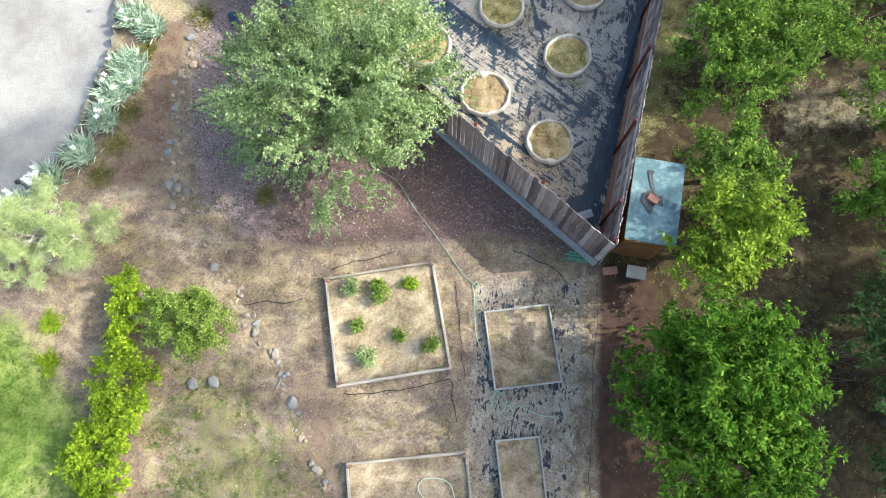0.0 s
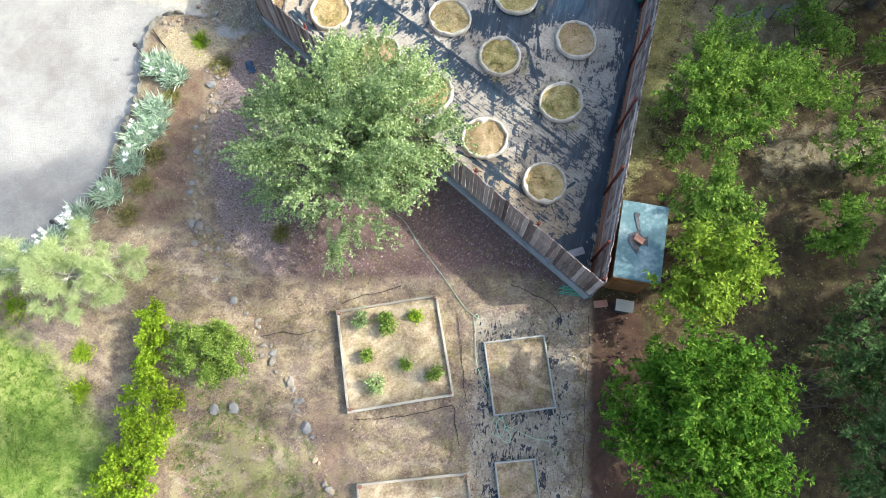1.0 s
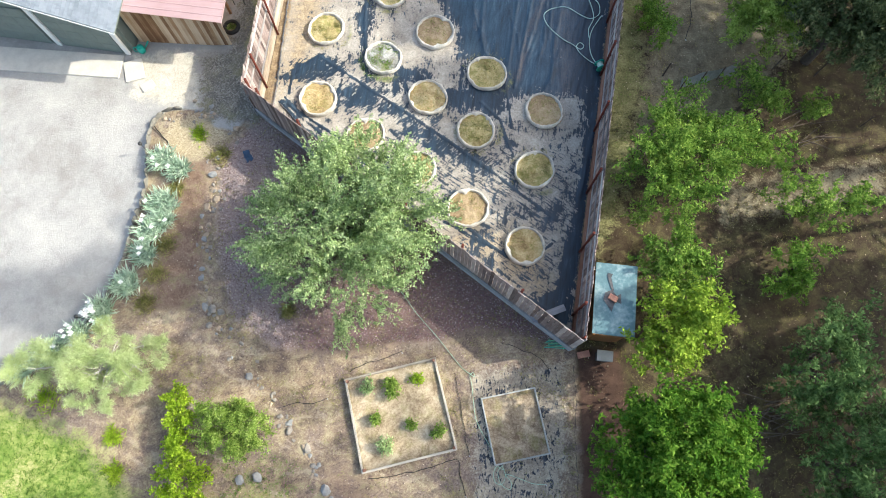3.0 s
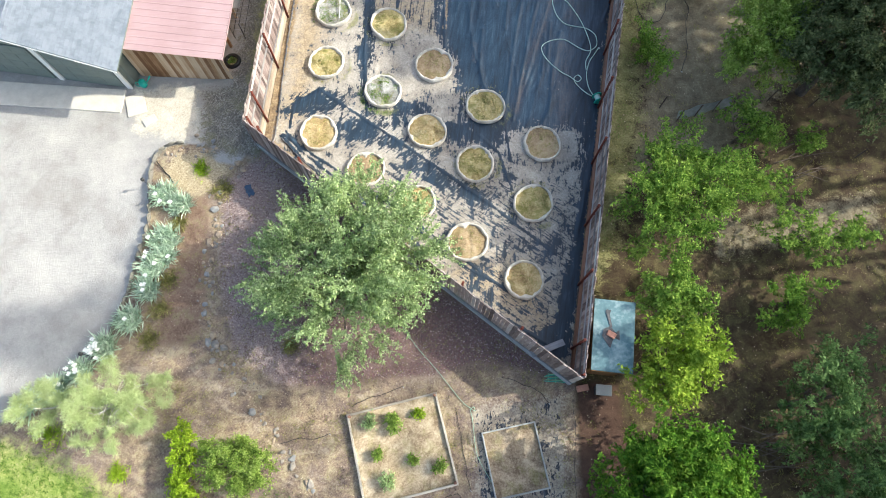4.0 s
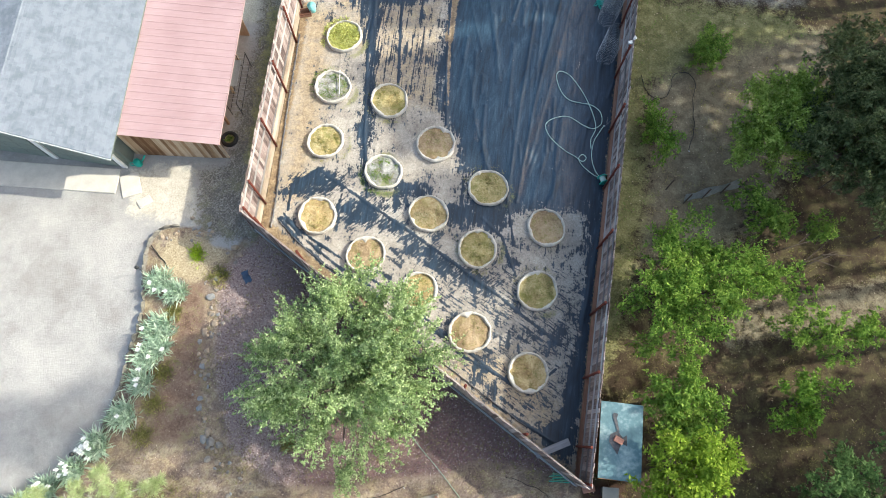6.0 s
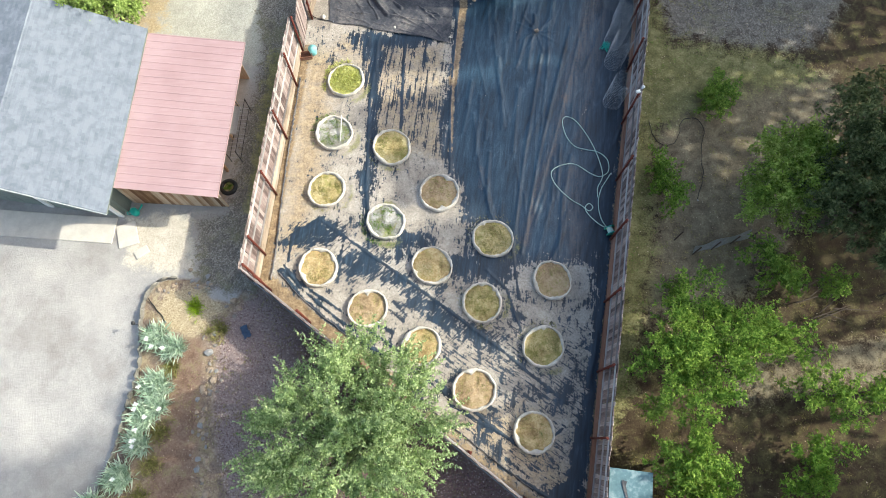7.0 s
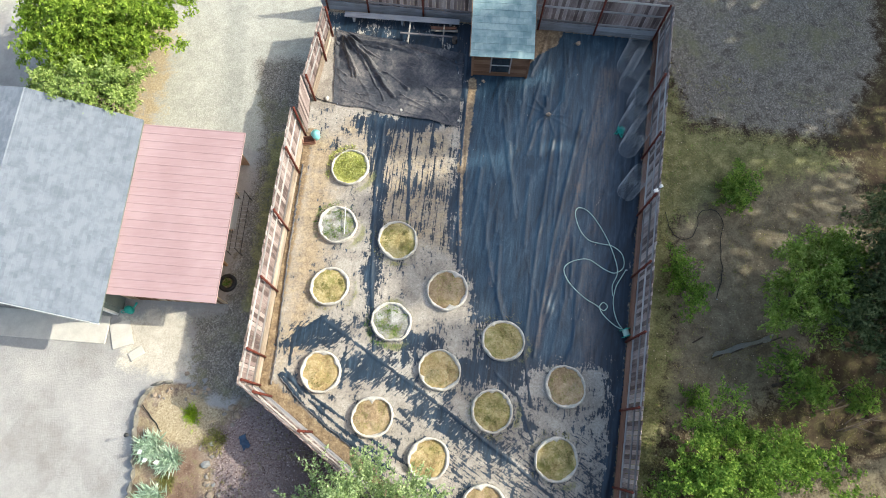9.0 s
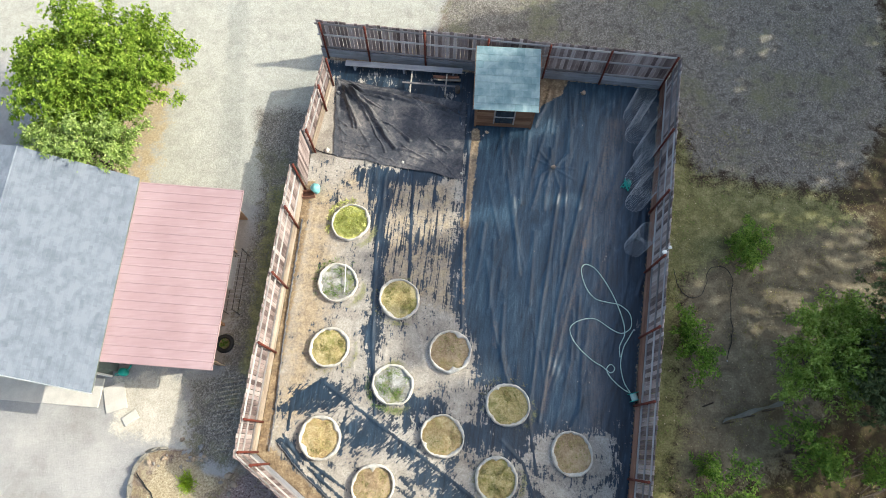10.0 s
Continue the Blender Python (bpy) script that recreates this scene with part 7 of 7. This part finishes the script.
tree("evergreen_oak", (15.4, 15.4, 0), [(0, 0, 4.0, 1.9, 2.2, 1.9), (-1.0, -0.2, 3.3, 1.5, 1.7, 1.3), (0.4, 2.2, 3.6, 1.8, 1.8, 1.6), (0.5, -1.9, 3.4, 1.7, 1.5, 1.4), (1.8, 0.2, 3.6, 1.8, 2.4, 1.6)], 3600, 18, (0.13, 0.45), M["leaf_dark"], "dense dark evergreen oak in shade", seed=11, trunk_h=1.8, trunk_r=0.18, twig=0.45, limbs=12, shell=0.55, group="orchard trees")
tree("shrub", (9.3, 17.2, 0), [(0, 0, 0.75, 0.55, 0.8, 0.6), (0.2, -0.9, 0.7, 0.5, 0.6, 0.55), (-0.1, 0.8, 0.6, 0.5, 0.6, 0.5)], 200, 24, (0.10, 0.45), M["leaf_deep"], "leggy green shrub beside the fence", "shrub", trunk_h=0.3, trunk_r=0.04, twig=0.35, seed=12, shell=0.3)
tree("shrub", (9.15, 13.0, 0), [(0, 0, 0.35, 0.4, 0.4, 0.3)], 60, 22, (0.09, 0.45), M["leaf_deep"], "small weedy shrub on orchard soil", "shrub", trunk_h=0.15, trunk_r=0.03, twig=0.25, seed=13, shell=0.3, limbs=4)
tree("shrub", (12.1, 20.6, 0), [(0, 0, 0.8, 0.8, 0.85, 0.65)], 210, 26, (0.10, 0.45), M["leaf_fruit"], "rounded young green shrub on mossy grass", "shrub", trunk_h=0.35, trunk_r=0.05, twig=0.3, seed=14, shell=0.35, limbs=6)
tree("fruit_tree", (12.4, 3.2, 0), [(0, 0, 1.9, 1.6, 1.6, 1.2), (-0.6, -0.9, 1.6, 1.1, 1.0, 0.8), (1.3, 0.6, 1.9, 1.4, 1.4, 1.1), (0.6, -1.5, 1.7, 1.4, 1.3, 1.0)], 620, 18, (0.14, 0.42), M["leaf_shade"], "shaded fruit tree by brush piles", seed=15, trunk_h=1.0, trunk_r=0.1, twig=0.5, shell=0.35, group="orchard trees")
tree("fruit_tree", (12.5, 0.1, 0), [(0, 0, 1.9, 1.7, 1.5, 1.2), (-0.3, -1.3, 1.6, 1.2, 1.1, 0.8), (1.2, 0.8, 1.8, 1.4, 1.2, 1.0)], 560, 18, (0.14, 0.42), M["leaf_shade"], "shaded fruit tree at the orchard edge", seed=16, trunk_h=1.0, trunk_r=0.1, twig=0.5, shell=0.35, group="orchard trees")
tree("maple_tree", (-12.4, 28.3, 0), [(0, 0.6, 2.6, 2.3, 2.3, 1.5), (-1.4, -0.3, 2.4, 1.7, 1.8, 1.3), (1.5, 0.2, 2.3, 1.7, 1.8, 1.2), (0.3, -1.1, 2.1, 1.8, 1.2, 1.0)], 2900, 18, (0.14, 0.55), M["leaf_maple"], "broad bright green tree beside the gravel drive", seed=17, trunk_h=1.2, trunk_r=0.17, twig=0.5, limbs=12, shell=0.5)
tree("lilac_bush", (-12.5, 25.2, 0), [(0, 0, 2.3, 1.8, 1.1, 1.1), (-1.4, 0.4, 1.9, 1.1, 1.0, 0.9), (1.1, 0.3, 1.9, 1.0, 1.0, 0.9)], 800, 18, (0.13, 0.5), M["leaf_lilac"], "pale green bush behind the garage", "bush", seed=18, trunk_h=0.6, trunk_r=0.07, twig=0.4, shell=0.4)
tree("pine_tree", (-10.6, 4.5, 0), [(0, 0, 1.9, 1.6, 1.1, 0.9), (-1.1, 0.1, 1.9, 1.1, 1.1, 0.8), (1.2, 0.1, 1.4, 1.2, 0.9, 0.6), (0.1, -0.8, 1.6, 1.4, 0.8, 0.7), (-2.3, -0.2, 1.6, 0.9, 0.9, 0.7)], 560, 80, (0.20, 0.05), M["needle"], "soft pale green pine with open grey limbs", seed=19, trunk_h=1.3, trunk_r=0.11, twig=0.14, spread=0.04, shell=0.35, limbs=20, lift=0.7, boughs=60, loose=0.2, spray=0.3, bark="bark_grey")
tree("boxwood_bush", (-6.7, 2.2, 0), [(-0.1, 0, 0.8, 1.1, 1.0, 0.7), (0.35, 0.1, 0.9, 0.85, 0.8, 0.65), (-0.5, 0.3, 0.7, 0.8, 0.8, 0.55)], 900, 24, (0.07, 0.5), M["leaf_bush"], "rounded leafy green bush beside stones", "bush", seed=20, trunk_h=0.4, trunk_r=0.06, twig=0.3, shell=0.55, loose=0.13)


def hedge():
    for i, (x, y, r, h) in enumerate(((-8.7, 3.3, 0.34, 0.85), (-8.6, 2.7, 0.38, 0.95), (-8.55, 2.1, 0.4, 1.0), (-8.6, 1.5, 0.42, 1.0), (-8.65, 0.9, 0.45, 1.0), (-7.85, 0.9, 0.36, 0.8), (-8.7, 0.3, 0.48, 1.0), (-8.15, -0.2, 0.45, 0.9), (-8.7, -0.5, 0.5, 1.0),
                                      (-8.3, -1.0, 0.55, 1.05), (-9.0, -1.0, 0.5, 1.0), (-8.5, -1.8, 0.6, 1.1), (-9.3, -1.6, 0.45, 0.9), (-8.6, -2.6, 0.6, 1.1))):
        tree("hedge_bush", (x, y, 0), [(0, 0, h * 0.55, r, r, h * 0.45)], int(95 * r / 0.45), 18, (0.095, 0.6), M["leaf_yellow"], "bright yellow-green hedge bush on dry soil", "bush", trunk_h=0.25, trunk_r=0.03, twig=0.25, seed=200 + i, shell=0.4, limbs=5, loose=0.14, group="hedge bushes")


hedge()
for i, (x, y, r) in enumerate(((-11.0, 2.2, 0.26), (-10.85, 1.1, 0.3), (-13.4, 3.6, 0.5), (-8.75, 13.3, 0.3), (-9.95, 7.8, 0.34), (-9.75, 8.85, 0.3), (-10.3, 6.75, 0.36), (-7.9, 12.4, 0.35), (-5.2, 6.2, 0.25), (-9.5, 11.1, 0.25))):
    ob = thing("weed_clump", (x, y, 0), 0, "low clump of yellowish weeds on dry soil", "weeds", "weed clumps")
    rs = np.random.RandomState(300 + i)
    c = [(rs.normal() * r * 0.5, rs.normal() * r * 0.5, 0) for _ in range(60)]
    part("foliage", tuft_mesh("foliage", c, 7, 0.16, 0.02, M["leaf_yellow"] if i < 4 else M["grass"], 0.09, 300 + i), None, ob)["kind"] = "stuff"


def brush_pile(x, y, seed, count=22):
    rng = random.Random(seed)
    ob = thing("brush_pile", (x, y, 0), 0, "pile of dead grey branches on shaded soil", "brush pile")
    for k in range(count):
        a, q = rng.uniform(-0.5, 0.5) + 0.3 * (k % 2), Vector((rng.gauss(0, 0.5), rng.gauss(0, 0.35), rng.uniform(0.02, 0.3)))
        d = Vector((math.cos(a), math.sin(a), rng.uniform(-0.05, 0.12))) * rng.uniform(0.4, 1.0)
        part("branch", tube([q - d, q + Vector((0, 0, 0.06)), q + d], [0.022, 0.018, 0.008], 6), M["bark"], ob)


brush_pile(11.6, 1.8, 5)
brush_pile(14.8, 12.2, 6, 9)

# tall conifers beyond the orchard, out of view, added to shade the eastern half
def conifer(x, y, h, r, seed, n=1500, foot=0.22):
    rs = np.random.RandomState(seed)
    ob = thing("conifer", (x, y, 0), 0, "tall dark unseen conifer beyond the orchard, added to cast shade", "tree", "conifers beyond the orchard")
    part("trunk", tube([(0, 0, -0.1), (0.05, 0, h * 0.5), (0, 0, h)], [0.28, 0.17, 0.03], 9), M["bark"], ob, "", True)
    z = h * (foot + (1 - foot) * rs.rand(n) ** 0.85)
    reach = r * (1 - (z / h - foot) / (1 - foot)) ** 0.8 + 0.15
    tiers = np.floor(z / 0.8)
    a = rs.rand(n) * 2 * np.pi
    gap = 0.55 + 0.45 * np.sin(a * 3 + tiers * 2.1)
    q = reach * np.sqrt(rs.rand(n)) * gap
    root = np.stack([np.cos(a) * q, np.sin(a) * q, z - 0.25 * q], axis=1)
    d = np.stack([np.cos(a), np.sin(a), -0.25 + 0.3 * rs.normal(size=n)], axis=1) + rs.normal(size=(n, 3)) * 0.3
    np.random.seed(seed)
    part("crown", blades_mesh("crown", root, d, 0.75 + 0.5 * rs.rand(n), 0.30 + 0.2 * rs.rand(n), M["needle_dark"], 0.2), None, ob)


# heights, crown feet and gaps chosen to lay shade bands on the ground
row = [(27.2 + 0.9 * (k % 3), -3.9 + 2.3 * k + 0.35 * ((k * 5) % 3 - 1), (17.2 if k < 4 else 14.6 if k < 7 else 12.4) + 1.1 * ((k * 7) % 4 - 1), 1.2 - 0.15 * (k % 2), 45 if k in (6, 7) else 640 if k < 4 else 460, 0.06) for k in range(10)]
tall = [(34.5, -2.6, 37, 3.6, 420, 0.66), (36, 1.0, 38, 3.8, 260, 0.66), (35, 5.0, 37, 3.6, 170, 0.68), (38, 9.4, 38, 3.0, 110, 0.74), (37, 12.8, 41, 2.6, 260, 0.86)]
north = [(29.5, 15.8, 22, 2.8, 420, 0.74), (30.0, 18.2, 23, 3.0, 520, 0.74), (29.5, 21.2, 23, 3.0, 560, 0.72), (28, 24.0, 23, 3.0, 1000, 0.4), (27.2, 27.0, 22, 3.0, 1300, 0.25), (28, 30.2, 22, 2.8, 1300, 0.25), (27.2, 33.6, 20.5, 2.8, 1300),
         (28.5, 37.5, 22, 2.8), (33.5, 18.0, 25, 3, 620, 0.5), (33, 22.5, 26, 3, 620, 0.5), (33.5, 28, 25, 3), (33, 34, 25, 3), (27.5, 42, 22, 2.8)]
for i, (x, y, h, r, *count) in enumerate(row + tall + north):
    conifer(x, y, h, r, 400 + i, *count)


# ---- scattered stuff: grass, gravel and chips ----
def scatter_grass(name, poly, count, height, width, mat, label, seed, per=5, keep=0.0):
    rs = np.random.RandomState(seed)
    lo, hi = np.array(poly).min(axis=0), np.array(poly).max(axis=0)
    lo, hi = np.maximum(lo, (-17, -4)), np.minimum(hi, (20, 35))
    p = lo + rs.rand(count * 3, 2) * (hi - lo)
    d = inside(poly, p[:, 0], p[:, 1])
    patch = np.array([noise.noise((x * 0.8, y * 0.8, seed)) + 0.6 * noise.noise((x * 2.6, y * 2.6, seed)) for x, y in p])
    p = p[(d > 0) & (patch > keep)][:count]
    c = np.column_stack([p, np.full(len(p), -0.01)])
    ob = new(name, tuft_mesh(name, c, per, height, width, M[mat], height * 0.7, seed))
    tagged(ob, label, "grass", "", "stuff")


YARD = [(-9.5, 12), (-9.8, 8), (-11, 5), (-9.0, 3), (-7, -4), (4.4, -4), (4.6, 4.3), (-6.4, 13.9)]
scatter_grass("dry_grass", YARD, 5200, 0.05, 0.012, "grass", "thin dry grass tufts over the yard soil", 501, 6, 0.05)
scatter_grass("lawn_grass", LAWN, 5200, 0.05, 0.014, "grass_green", "short green lawn grass", 502, 7, -0.5)
scatter_grass("orchard_grass", [(5.2, 6), (5, -4), (20, -4), (20, 24), (10.4, 27)], 5000, 0.06, 0.013, "grass", "patchy orchard grass over bare soil", 503, 6, 0.1)
scatter_grass("moss_grass", MOSS, 1500, 0.05, 0.013, "grass_green", "short mossy grass along the fence", 504, 6, -0.1)


scatter_grass("yard_weeds", YARDGRASS, 1600, 0.05, 0.014, "grass_green", "patchy low green weeds on the yard soil", 505, 6, -0.05)


def scatter_chips(name, poly, count, size, mat, label, seed):
    rs = np.random.RandomState(seed)
    lo, hi = np.maximum(np.array(poly).min(axis=0), (-17, -4)), np.minimum(np.array(poly).max(axis=0), (20, 36))
    p = lo + rs.rand(count * 3, 2) * (hi - lo)
    p = p[inside(poly, p[:, 0], p[:, 1]) > 0][:count]
    n = len(p)
    root = np.column_stack([p, 0.004 + 0.02 * rs.rand(n)])
    a = rs.rand(n) * 6.283
    d = np.stack([np.cos(a), np.sin(a), rs.normal(size=n) * 0.25], axis=1)
    np.random.seed(seed)
    L = size * (0.5 + rs.rand(n))
    tagged(new(name, blades_mesh(name, root, d, L, L * (0.35 + 0.4 * rs.rand(n)), mat, 0.0)), label, "mulch", "", "stuff")


chip = Shader("bark_chip", 0.9, 0.2)
chip.colour(chip.ramp(chip.island(), [(0.1, (0.09, 0.055, 0.05)), (0.6, (0.24, 0.16, 0.15)), (0.95, (0.55, 0.45, 0.43))]))
scatter_chips("mulch_chips", MULCH, 26000, 0.05, chip.m, "loose reddish-brown bark chips under the tree", 511)
grit_bit = Shader("pale_grit", 0.9, 0.2)
grit_bit.colour(grit_bit.ramp(grit_bit.island(), [(0.1, (0.08, 0.06, 0.052)), (0.6, (0.24, 0.19, 0.16)), (0.98, (0.52, 0.44, 0.36))]))
scatter_chips("yard_grit", YARD, 10000, 0.032, grit_bit.m, "fine grit and wood chips strewn over the yard soil", 514)
straw_bit = Shader("straw_bit", 0.9, 0.2)
straw_bit.colour(straw_bit.ramp(straw_bit.island(), [(0.1, (0.10, 0.07, 0.055)), (0.55, (0.30, 0.23, 0.16)), (0.95, (0.58, 0.49, 0.36))]))
scatter_chips("yard_litter", YARD, 8500, 0.045, straw_bit.m, "scattered straw, chips and leaf litter on dry soil", 512)
scatter_chips("orchard_litter", [(5.2, 6), (5, -4), (20, -4), (20, 24), (10.4, 27)], 9000, 0.05, straw_bit.m, "scattered leaf litter on shaded orchard soil", 513)
